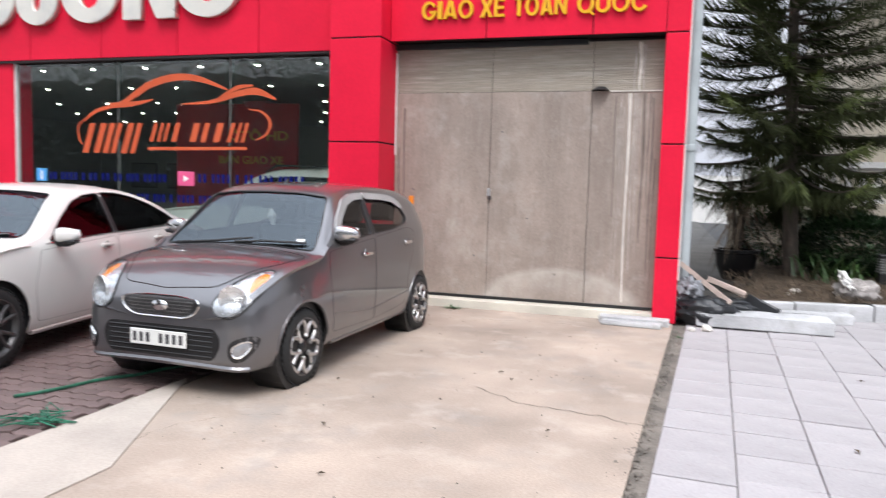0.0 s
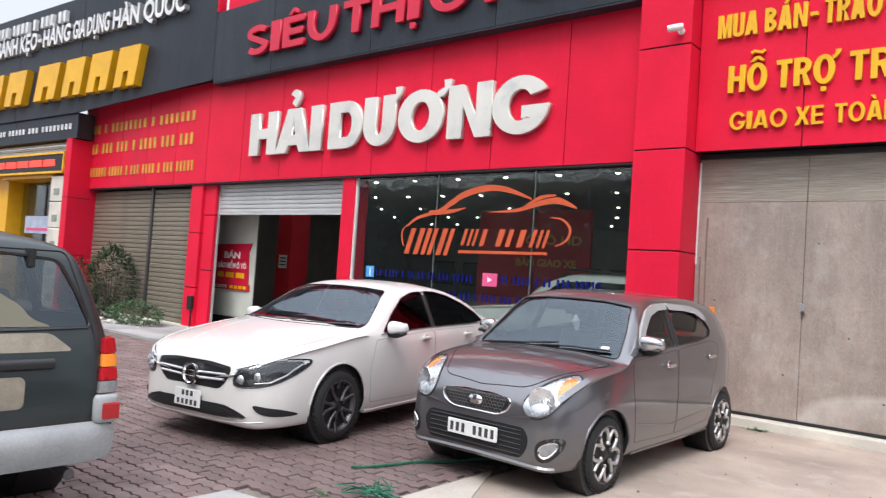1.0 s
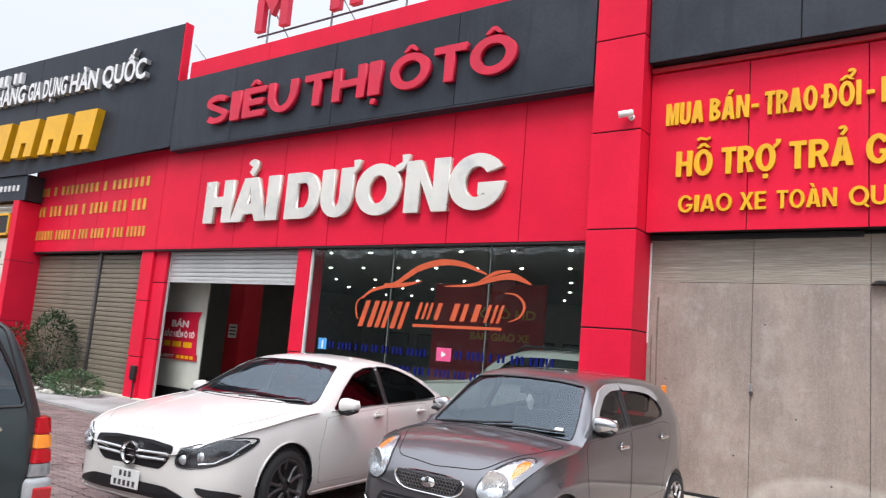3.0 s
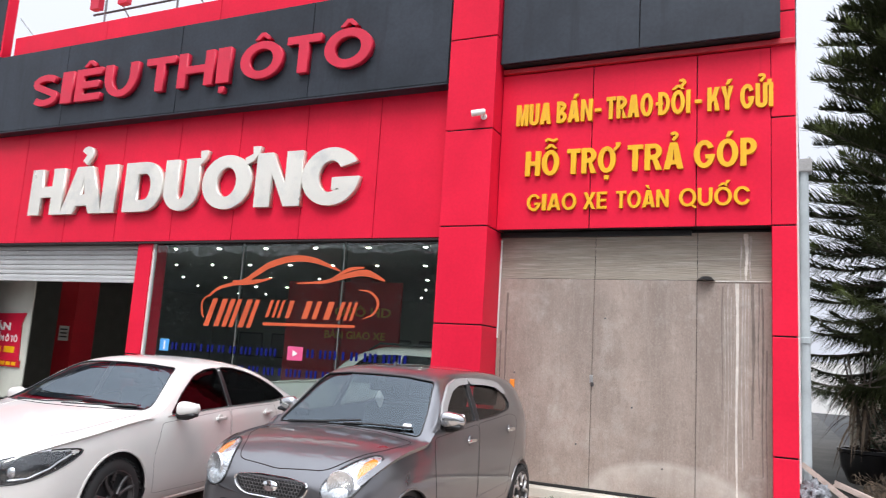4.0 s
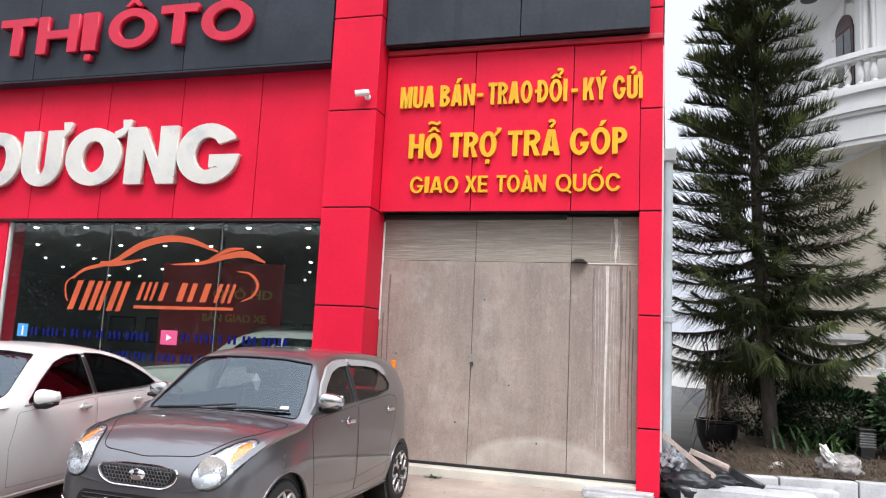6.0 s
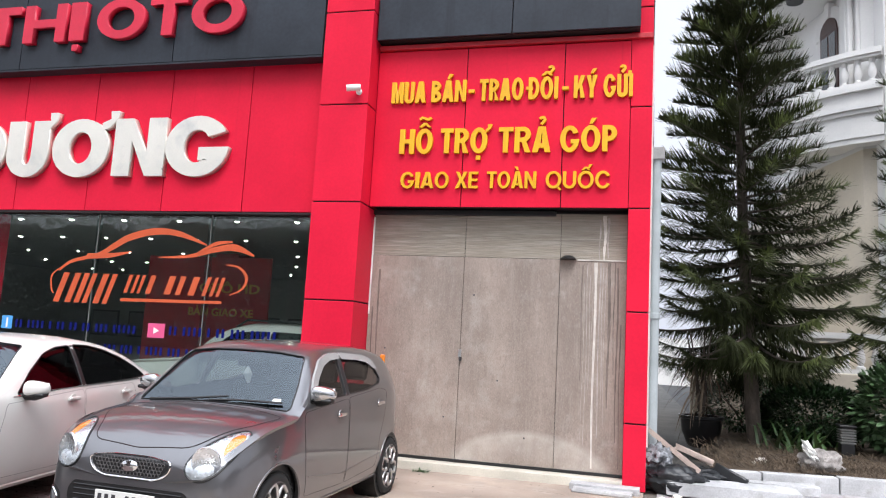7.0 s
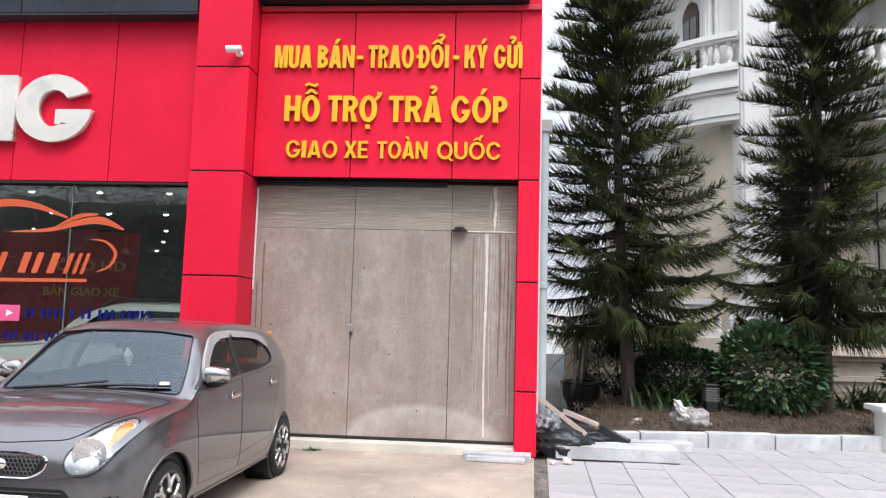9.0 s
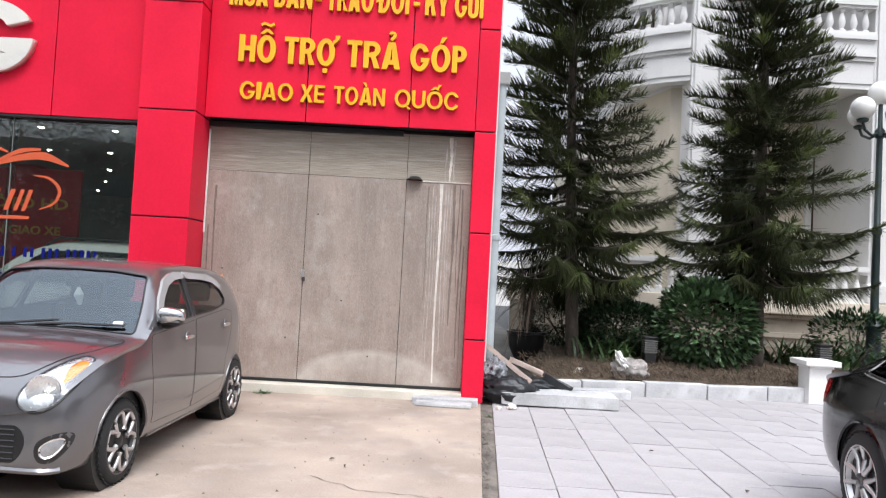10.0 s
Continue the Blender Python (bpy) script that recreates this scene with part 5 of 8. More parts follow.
class Shell:
    """The outer skin of a car: front at y = 0, rear at y = length, z up."""

    def __init__(self, length, top, bottom, width, belt, lean, step=0.045, crown=0.03, side=0.45):
        self.length = length
        top, bottom, width, belt = pchip(top), pchip(bottom), pchip(width), pchip(belt)
        us = sorted({0.0, 0.012, 0.03, 0.06, length - 0.012, length - 0.03, length - 0.06, length} | {round(float(u), 4) for u in np.linspace(0.1, length - 0.1, int(length / step))})
        rows = []
        for u in us:
            zt, zb, w, zc = top(u), bottom(u), width(u), belt(u)
            zc = min(zc, zt - 0.05)
            zb = min(zb, zc - 0.04)
            wb = w * 0.965
            rise = zt - zc
            wt = wb - lean * rise
            e = min(0.075, rise * 0.45)
            pts = [(0, zb), (w * 0.6, zb), (w * 0.9, zb + 0.01), (w * 0.975, zb + 0.3 * (zc - zb) * 0.5), (w, zb + side * (zc - zb)), (w * 0.992, zb + 0.8 * (zc - zb)), (wb, zc),
                   (wb - lean * rise * 0.5, zc + rise * 0.5), (wt + lean * e * 0.6, zt - e), (wt - 0.06, zt - 0.2 * e), (wt * 0.62, zt + crown * 0.55), (wt * 0.3, zt + crown * 0.9), (0, zt + crown)]
            rows.append((u, self.curve(pts, 4)))
        bm = B()
        rings = []
        for u, half in rows:
            full = half + [(-x, z) for x, z in half[-2:0:-1]]
            rings.append([bm.verts.new((x, u, z)) for x, z in full])
        n = len(rings[0])
        for a, b in zip(rings, rings[1:]):
            for k in range(n):
                bm.faces.new((a[k], a[(k + 1) % n], b[(k + 1) % n], b[k]))
        for ring in (rings[0], rings[-1]):
            c = bm.verts.new(sum((v.co for v in ring), Vector()) / n)
            for k in range(n):
                bm.faces.new((ring[k], ring[(k + 1) % n], c))
        bmesh.ops.recalc_face_normals(bm, faces=bm.faces)
        if bm.calc_volume(signed=True) < 0:
            bmesh.ops.reverse_faces(bm, faces=bm.faces)
        bm.normal_update()
        self.bm = bm
        self.bvh = BVHTree.FromBMesh(bm)

    @staticmethod
    def curve(pts, per):
        p = [np.array(q, float) for q in pts]
        p = [2 * p[0] - p[1]] + p + [2 * p[-1] - p[-2]]
        out = []
        for i in range(1, len(p) - 2):
            for k in range(per):
                s = k / per
                q = 0.5 * (2 * p[i] + (p[i + 1] - p[i - 1]) * s + (2 * p[i - 1] - 5 * p[i] + 4 * p[i + 1] - p[i + 2]) * s ** 2 + (3 * p[i] - p[i - 1] - 3 * p[i + 1] + p[i + 2]) * s ** 3)
                out.append((max(0.0, float(q[0])), float(q[1])))
        out[0] = (0.0, out[0][1])
        return out + [(0.0, float(p[-2][1]))]

    def hit(self, a, b, view):
        """Where a point of a side, front, rear or top view lies on the skin."""
        start, way = {"left": ((3, a, b), (-1, 0, 0)), "right": ((-3, a, b), (1, 0, 0)), "front": ((a, -2, b), (0, 1, 0)), "rear": ((a, self.length + 2, b), (0, -1, 0)), "top": ((a, b, 4), (0, 0, -1))}[view]
        place = self.bvh.ray_cast(Vector(start), Vector(way))[0]
        if place is None:
            place = self.bvh.find_nearest(Vector(start) + Vector(way) * 2.2)[0]
        return place, Vector(way)

    def patch(self, outline, view, lift=0.003, thick=0.012, rings=5, smooth=2, push=0.0):
        """A curved plate that follows the skin inside an outline of the view."""
        pts = dense(outline if not smooth else rounded(outline) if smooth == 1 else chaikin(outline, smooth), 0.03)
        c = np.mean(pts, axis=0)
        bm, all_rings = B(), []
        for k in range(rings):
            s = 1 - k / rings
            ring = []
            for q in pts:
                place, way = self.hit(*(c + (np.array(q) - c) * s), view)
                ring.append(bm.verts.new(place - way * (lift + push * (1 - s ** 2))))
            all_rings.append(ring)
        place, way = self.hit(*c, view)
        mid = bm.verts.new(place - way * (lift + push))
        skirt = [bm.verts.new(v.co + way * thick) for v in all_rings[0]]
        n = len(pts)
        for a, b in zip([skirt] + all_rings, all_rings):
            for k in range(n):
                bm.faces.new((a[k], a[(k + 1) % n], b[(k + 1) % n], b[k]))
        for k in range(n):
            bm.faces.new((all_rings[-1][k], all_rings[-1][(k + 1) % n], mid))
        return bm

    def line(self, pts, view, r=0.004, lift=0.0, closed=False):
        """A thin bead along a line of the view."""
        pts = dense(pts, 0.04) if closed else dense(pts, 0.04)[: -max(1, int(np.linalg.norm(np.subtract(pts[0], pts[-1])) / 0.04))] + [pts[-1]]
        places = []
        for q in pts + (pts[:1] if closed else []):
            place, way = self.hit(*q, view)
            places.append(place - way * lift)
        return tube(B(), places, r, 5)

    def hollow(self, cutters, wheels, mat, well, thick=0.03):
        """The body: a hollow skin with openings and wheel arches cut out."""
        bm = self.bm.copy()
        bm.normal_update()
        inner = {v: bm.verts.new(v.co - v.normal * thick) for v in list(bm.verts)}
        for f in list(bm.faces):
            bm.faces.new([inner[v] for v in reversed(f.verts)])
        me = bpy.data.meshes.new("body")
        bm.to_mesh(me)
        bm.free()
        me.materials.append(mat)
        me.materials.append(well)
        ob = new("body", me)
        waste = []
        for group in cutters:
            cm = bpy.data.meshes.new("cut")
            bmesh.ops.recalc_face_normals(group, faces=group.faces)
            group.to_mesh(cm)
            group.free()
            co = new("cut", cm)
            waste.append(co)
            mod = ob.modifiers.new("cut", "BOOLEAN")
            mod.operation, mod.solver, mod.object = 'DIFFERENCE', 'EXACT', co
        bpy.context.view_layer.update()
        out = bpy.data.meshes.new_from_object(ob.evaluated_get(bpy.context.evaluated_depsgraph_get()))
        bpy.data.objects.remove(ob)
        for co in waste:
            bpy.data.objects.remove(co)
        for p in out.polygons:
            p.use_smooth = True
            cs = [out.vertices[i].co for i in p.vertices]
            if any(all(math.hypot(c.y - u, c.z - z) < r + 0.004 for c in cs) for u, z, r in wheels):
                p.material_index = 1
        out.set_sharp_from_angle(angle=radians(38))
        return out


def follow(sh, ob):
    """Shades a plate or body with the smooth normals of the skin below it."""
    me, bm = ob.data, sh.bm
    bm.faces.ensure_lookup_table()
    found = {}
    out = [None] * len(me.loops)
    for p in me.polygons:
        for li in p.loop_indices:
            vi = me.loops[li].vertex_index
            if vi not in found:
                place, _, index, dist = sh.bvh.find_nearest(me.vertices[vi].co)
                vs = bm.faces[index].verts
                n = Vector()
                for v, w in zip(vs, poly_3d_calc([v.co for v in vs], place)):
                    n += v.normal * w
                found[vi] = (n.normalized(), dist)
            n, dist = found[vi]
            d = n.dot(p.normal)
            out[li] = n if d > 0.75 and dist < 0.02 else p.normal.copy()
    for p in me.polygons:
        p.use_smooth = True
    me.normals_split_custom_set(out)
    return ob


def view_prism(bm, outline, view, near, far):
    """A straight cutter through an outline of a side or end view."""
    def at(a, b, d):
        return Vector((d, a, b)) if view == "side" else Vector((a, d, b))
    one = [bm.verts.new(at(*q, near)) for q in outline]
    two = [bm.verts.new(at(*q, far)) for q in outline]
    bm.faces.new(one)
    bm.faces.new(two[::-1])
    for k in range(len(one)):
        j = (k + 1) % len(one)
        bm.faces.new((one[j], one[k], two[k], two[j]))


def wheel(car, x, u, r, width, style, out):
    """A wheel under its car: tyre, rim barrel, hub and spokes. out: +1 or -1, the side that faces outwards."""
    m = Matrix.Translation((x, u, r)) @ Matrix.Rotation(radians(90) * out, 4, 'Y')
    w = width / 2
    rr = r * (0.75 if style == "loops" else 0.71)
    tyre = part("wheel", lathe(B(), [(rr - 0.012, -w), (rr + 0.02, -w), (r - 0.03, -w * 0.96), (r - 0.008, -w * 0.75), (r, -w * 0.4), (r, w * 0.4), (r - 0.008, w * 0.75), (r - 0.03, w * 0.96), (rr + 0.02, w), (rr - 0.012, w * 0.95), (rr - 0.012, -w)], 40, m), RUBBER, car, "black rubber tyre on its wheel", smooth=50)
    tread = B()
    for k in range(40):
        a = k * 2 * math.pi / 40
        for s in (-0.28, 0.28):
            q = m @ Matrix.Rotation(a, 4, 'Z') @ Matrix.Translation((r + 0.001, 0, s * width)) @ Matrix.Rotation(0.5 if s > 0 else -0.5, 4, 'X')
            made = bmesh.ops.create_cube(tread, size=1.0, matrix=q @ Matrix.Diagonal((0.008, 0.02, width * 0.3, 1)))
    tagged(part("tread", tread, RUBBER, tyre), kind="stuff")
    dark = style in ("loops", "dark")
    part("rim", lathe(B(), [(rr - 0.014, -w * 0.8), (rr - 0.02, w * 0.2), (rr - 0.012, w * 0.8), (rr + 0.004, w * 0.98), (rr - 0.004, w * 1.0), (rr - 0.024, w * 0.8), (rr - 0.03, 0.0)], 40, m), GUNMETAL if dark else ALLOY, tyre, "alloy rim", smooth=50)
    part("hub", lathe(B(), [(rr * 0.96, -w * 0.3), (rr * 0.9, w * 0.1), (rr * 0.3, w * 0.3), (rr * 0.22, w * 0.72), (rr * 0.16, w * 0.86), (0.0001, w * 0.88)], 32, m), BLACK if dark else GUNMETAL, tyre, smooth=50)
    n = 6 if style == "loops" else 5
    for k in range(n):
        t = m @ Matrix.Rotation(k * 2 * math.pi / n + 0.3, 4, 'Z')
        bm = B()
        if style == "loops":
            pts = []
            for i in range(15):
                s = i / 14
                a = -0.95 + 1.9 * s
                d = rr * (0.28 + 0.66 * (1 - abs(2 * s - 1) ** 3.4))
                pts.append(t @ Vector((d, rr * 0.40 * math.sin(a * 1.3) * (0.40 + 0.60 * d / rr), w * (0.86 + 0.10 * (1 - d / rr)))))
            tube(bm, pts, 0.0145, 8)
            part("spoke", bm, ALLOY, tyre, smooth=60)
        else:
            for side in (-1, 1):
                a0, a1 = side * 0.025, side * (0.075 if style == "dark" else 0.055)
                pts = [t @ Vector((rr * 0.2, a0, w * 0.82)), t @ Vector((rr * 0.6, (a0 + a1) * 0.55, w * 0.7)), t @ Vector((rr * 0.97, a1 * 1.15, w * 0.86))]
                tube(bm, pts, [0.02, 0.015, 0.02], 7)
            part("spoke", bm, GUNMETAL if style == "dark" else ALLOY, tyre, smooth=60)
    disc = part("brake_disc", lathe(B(), [(0.05, -w * 0.45), (rr * 0.75, -w * 0.45), (rr * 0.75, -w * 0.35), (0.05, -w * 0.35)], 24, m), ALLOY, tyre)
    return tyre


def plate_bars(bm_parent, x0, x1, z0, z1, y, rows):
    """A number plate with plain dark bars in the place of its characters."""
    pl = part("number_plate", box(B(), x0, x1, y, y + 0.012, z0, z1, 0.004), PLATE, bm_parent, "white plate with plain dark bars")
    h = (z1 - z0) / rows
    for r in range(rows):
        n = 8 if rows == 1 else (3, 5)[1 - r]
        w = 0.94 / 8 if rows == 1 else 0.17
        lo = 0.5 - n * w / 2
        for k in range(n):
            if rows == 1 and k == 3:
                continue
            c = x0 + (x1 - x0) * (lo + (k + 0.5) * w)
            part("bar", box(B(), c - (x1 - x0) * w * 0.27, c + (x1 - x0) * w * 0.27, y - 0.002, y + 0.001, z0 + h * r + h * 0.2, z0 + h * r + h * 0.8), PLATE_INK, pl)
    return pl


def cabin(car, u, floor, half, seats, dash, mat, wheel_side=1, lid=0.9):
    """Seats, dashboard and steering wheel behind the glass."""
    for su, count in seats:
        for sx in ((-0.36, 0.36) if count == 2 else (-0.38, 0, 0.38)):
            t = part("seat", box(B(), sx - 0.24, sx + 0.24, su - 0.25, su + 0.25, floor, floor + 0.22, 0.05), mat, car)
            bm = B()
            box(bm, -0.24, 0.24, -0.06, 0.07, 0, 0.58, 0.05)
            box(bm, -0.13, 0.13, -0.05, 0.04, 0.62, 0.8, 0.03)
            bmesh.ops.transform(bm, matrix=Matrix.Translation((sx, su + 0.25, floor + 0.15)) @ Matrix.Rotation(radians(-12), 4, 'X'), verts=bm.verts)
            part("seat_back", bm, mat, t)
    bm = B()
    box(bm, -half, half, dash, dash + 0.45, lid - 0.25, lid, 0.06)
    part("dashboard", bm, CABIN, car)
    bm = B()
    ring = [(0.19 * math.cos(k * 2 * math.pi / 20), 0.19 * math.sin(k * 2 * math.pi / 20), 0) for k in range(21)]
    tube(bm, ring, 0.016, 6)
    tube(bm, [(-0.17, 0, 0), (0, 0.0, -0.03), (0.17, 0, 0)], 0.02, 6)
    bmesh.ops.transform(bm, matrix=Matrix.Translation((0.36 * wheel_side, dash + 0.58, lid - 0.02)) @ Matrix.Rotation(radians(-65), 4, 'X'), verts=bm.verts)
    part("steering_wheel", bm, BLACK, car, smooth=60)
    part("floor_pan", box(B(), -half, half, 0.75 * dash, seats[-1][0] + 0.5, floor - 0.06, floor), BLACK, car)


def door_pair(sh, car, doors, mat, handles, handle_mat, seam=JOINT):
    """Door skins on both flanks, each with its seam and handle."""
    for view in ("left", "right"):
        for outline, (hu, hz) in zip(doors, handles):
            d = follow(sh, part("door", sh.patch(outline, view, 0.0012, 0.006, 4, 1), mat, car, smooth=40))
            part("seam", sh.line(rounded(outline), view, 0.0024, 0.0, True), seam, d)
            place, way = sh.hit(hu, hz, view)
            bm = B()
            box(bm, -0.012, 0.012, -0.085, 0.085, -0.016, 0.016, 0.008)
            bmesh.ops.transform(bm, matrix=Matrix.Translation(place - way * 0.022), verts=bm.verts)
            h = part("handle", bm, handle_mat, d, smooth=60)
            bm = B()
            lathe(bm, [(0.0001, 0), (0.03, 0.002), (0.042, 0.006), (0.045, 0.0)], 16)
            bmesh.ops.transform(bm, matrix=Matrix.Translation(place - way * 0.004) @ Matrix.Rotation(radians(90) * (1 if view == "left" else -1), 4, 'Y'), verts=bm.verts)
            part("handle_cup", bm, mat, d, smooth=60)


def wing_mirror(car, x, u, z, mat, low=BLACK):
    for s in (-1, 1):
        bm = B()
        bmesh.ops.create_uvsphere(bm, u_segments=20, v_segments=12, radius=1.0)
        for v in bm.verts:
            c = Vector(math.copysign(abs(k) ** 0.7, k) for k in v.co)
            v.co = Vector((s * (x + c.x * 0.10), u + c.y * (0.07 if c.y < 0 else 0.03) + 0.02 * c.x, z + c.z * (0.062 - 0.014 * c.x)))
        m = part("wing_mirror", bm, mat, car, smooth=60)
        part("mirror_glass", box(B(), s * x - 0.085, s * x + 0.085, u + 0.026, u + 0.034, z - 0.045, z + 0.05, 0.003), CHROME, m)
        part("mirror_base", box(B(), s * x - 0.09, s * x + 0.09, u - 0.058, u + 0.03, z - 0.066, z - 0.034, 0.014), low, m, "black lower half", smooth=60)
        bm = B()
        tube(bm, [(s * (x - 0.2), u + 0.04, z - 0.07), (s * (x - 0.02), u + 0.01, z - 0.062), (s * (x + 0.06), u - 0.01, z - 0.05)], [0.03, 0.04, 0.025], 10)
        part("mirror_foot", bm, low, m, smooth=60)


def wipers(sh, car, lines):
    for pts in lines:
        part("wiper", sh.line(pts, "front", 0.009, 0.02), BLACK, car)


# -- small grey hatchback --
def hatchback(m):
    body = paint("grey_metallic_paint", (0.16, 0.158, 0.166), 0.31, metal=0.7, dust=0.05)
    car = thing("hatchback", "small dusty grey metallic hatchback parked on the driveway edge", "car", m)
    L = 3.535
    sh = Shell(L,
               [(0, .645), (.03, .68), (.09, .735), (.2, .80), (.45, .89), (.62, .922), (.78, .94), (.87, .958), (.95, 1.02), (1.15, 1.21), (1.36, 1.392), (1.52, 1.45), (1.8, 1.476), (2.2, 1.483), (2.7, 1.466), (2.98, 1.435), (3.18, 1.38), (3.29, 1.29), (3.37, 1.15), (3.44, 1.0), (3.51, .84), (L, .66)],
               [(0, .27), (.03, .21), (.15, .185), (1, .20), (2.9, .22), (3.3, .27), (L, .40)],
               [(0, .53), (.015, .60), (.06, .668), (.14, .72), (.28, .762), (.5, .79), (.9, .80), (2.6, .797), (3.0, .775), (3.3, .715), (3.46, .64), (L, .5)],
               [(0, .54), (.1, .66), (.3, .79), (.6, .895), (.85, .94), (1.1, .985), (1.6, 1.03), (2.6, 1.085), (3.2, 1.06), (3.4, .93), (L, .6)], 0.42, crown=0.03, side=0.34)
    r, wu = 0.285, (0.63, 3.0)
    front_win = [(1.10, 1.025), (1.28, 1.19), (1.46, 1.325), (1.62, 1.378), (1.84, 1.397), (1.80, 1.06)]
    rear_win = [(1.87, 1.065), (1.90, 1.40), (2.2, 1.398), (2.48, 1.378), (2.60, 1.315), (2.69, 1.19), (2.63, 1.135), (2.3, 1.09)]
    screen = [(-.69, .972), (-.64, 1.15), (-.555, 1.385), (-.3, 1.412), (0, 1.418), (.3, 1.412), (.555, 1.385), (.64, 1.15), (.69, .972), (.35, .995), (0, 1.002), (-.35, .995)]
    back = [(-.52, 1.05), (-.45, 1.3), (.45, 1.3), (.52, 1.05)]
    one, two = B(), B()
    view_prism(one, rounded(screen), "end", .72, 1.8)
    view_prism(one, rounded(back), "end", 3.0, 3.7)
    for u in wu:
        for s in (-1, 1):
            rod(one, (s * 0.48, u, r + .005), (s * 1.1, u, r + .005), .335, n=48)
    for o in (front_win, rear_win):
        for s in (-1, 1):
            view_prism(two, rounded(o), "side", s * 0.4, s * 1.2)
    follow(sh, part("body", sh.hollow([one, two], [(u, r + .005, .335) for u in wu], body, BLACK), None, car))
    for u in wu:
        for s in (-1, 1):
            part("wheel_well", lathe(B(), [(.345, -.15), (.345, .10), (.0001, .10)], 28, Matrix.Translation((s * .6, u, r + .005)) @ Matrix.Rotation(radians(-90) * s, 4, 'Y')), BLACK, car)
            wheel(car, s * .70, u, r, .165, "loops", s)
    follow(sh, part("windscreen", sh.patch(screen, "front", -0.008, 0.004, 6, 1), SCREEN_GLASS, car, smooth=60))
    part("screen_rubber", sh.line(rounded(screen), "front", 0.007, 0.0, True), BLACK, car)
    part("rear_window", sh.patch(back, "rear", -0.008, 0.004, 5, 1), CAR_GLASS, car, smooth=60)
    for view in ("left", "right"):
        for o in (front_win, rear_win):
            w = part("side_window", sh.patch(o, view, -0.008, 0.004, 4, 1), CAR_GLASS, car, smooth=60)
            part("window_rubber", sh.line(rounded(o), view, 0.007, -0.003, True), BLACK, w)
        part("b_pillar_trim", sh.patch([(1.812, 1.055), (1.85, 1.393), (1.892, 1.396), (1.862, 1.06)], view, 0.002, 0.01, 3, 0), BLACK, car)
        for o, lab in (([(1.12, 1.05), (1.19, 1.06), (1.34, 1.21), (1.5, 1.315), (1.66, 1.362), (1.86, 1.372), (1.86, 1.428), (1.64, 1.412), (1.46, 1.362), (1.26, 1.215)], "smoked grey rain visor"), ([(1.89, 1.37), (2.2, 1.362), (2.45, 1.337), (2.58, 1.27), (2.65, 1.29), (2.56, 1.375), (2.4, 1.408), (1.89, 1.428)], "smoked grey rain visor")):
            bm = B()
            a = [sh.hit(*q, view) for q in dense(rounded(o), .05)]
            front_ = [bm.verts.new(p - w_ * 0.022) for p, w_ in a]
            back_ = [bm.verts.new(p - w_ * 0.002) for p, w_ in a]
            bm.faces.new(front_)
            for k in range(len(a)):
                j = (k + 1) % len(a)
                bm.faces.new((front_[j], front_[k], back_[k], back_[j]))
            part("rain_visor", bm, material("smoked_visor", (0.3, 0.29, 0.285), 0.18, vary=0.05), car, lab)
        part("arch_lip", sh.line([(wu[0] + .345 * math.cos(a), r + .345 * math.sin(a)) for a in np.linspace(0.1, math.pi - .1, 24)], view, 0.012, -0.004), body, car, smooth=60)
        part("arch_lip", sh.line([(wu[1] + .345 * math.cos(a), r + .345 * math.sin(a)) for a in np.linspace(0.1, math.pi - .1, 24)], view, 0.012, -0.004), body, car, smooth=60)
        part("side_crease", sh.line([(1.08, .47), (1.7, .40), (2.66, .46)], view, 0.012, -0.006), body, car, smooth=60)
        part("sill_trim", sh.line([(1.07, .235), (2.68, .245)], view, 0.022, -0.008), body, car, smooth=60)
    door_pair(sh, car, [[(1.06, .32), (1.02, .62), (.98, .88), (1.01, .965), (1.83, 1.03), (1.83, .30)], [(1.85, .30), (1.85, 1.035), (2.62, 1.09), (2.80, 1.06), (2.76, .86), (2.62, .62), (2.57, .34)]], body, [(1.64, .905), (2.57, .95)], CHROME)
    wing_mirror(car, .83, 1.2, 1.10, CHROME_SATIN)
    # nose
    hood = [(-.36, .10), (-.43, .15), (-.53, .33), (-.635, .48), (-.685, .66), (-.69, .79), (-.35, .85), (0, .865), (.35, .85), (.69, .79), (.685, .66), (.635, .48), (.53, .33), (.43, .15), (.36, .10), (0, .06)]
    follow(sh, part("bonnet", sh.patch(hood, "top", 0.0015, 0.006, 8, 1), body, car, smooth=50))
    part("bonnet_seam", sh.line(rounded(hood), "top", 0.0042, 0.0, True), JOINT, car)
    gr = part("grille", sh.patch([(-.315, .665), (-.29, .60), (-.20, .563), (.20, .563), (.29, .60), (.315, .665), (.15, .685), (-.15, .685)], "front", 0.004, 0.01, 5, 1), BLACK, car, "black honeycomb grille")
    part("grille_frame", sh.line(rounded([(-.33, .672), (-.305, .592), (-.21, .55), (.21, .55), (.305, .592), (.33, .672), (.15, .695), (-.15, .695)]), "front", 0.006, 0.006, True), CHROME, gr, "chrome surround", smooth=60)
    comb = B()
    for i in range(-10, 11):
        for j in range(5):
            x, z = i * .028 + (.014 if j % 2 else 0), .578 + j * .024
            if abs(x) < .295 - (0.67 - z) * .6:
                place, _ = sh.hit(x, z, "front")
                ring = [place + Vector((.0145 * math.cos(a), -.008, .0135 * math.sin(a))) for a in np.linspace(0, 2 * math.pi, 7)]
                tube(comb, ring, 0.0025, 4)
    part("honeycomb", comb, GUNMETAL, gr)
    place, _ = sh.hit(0, .628, "front")
    bm = B()
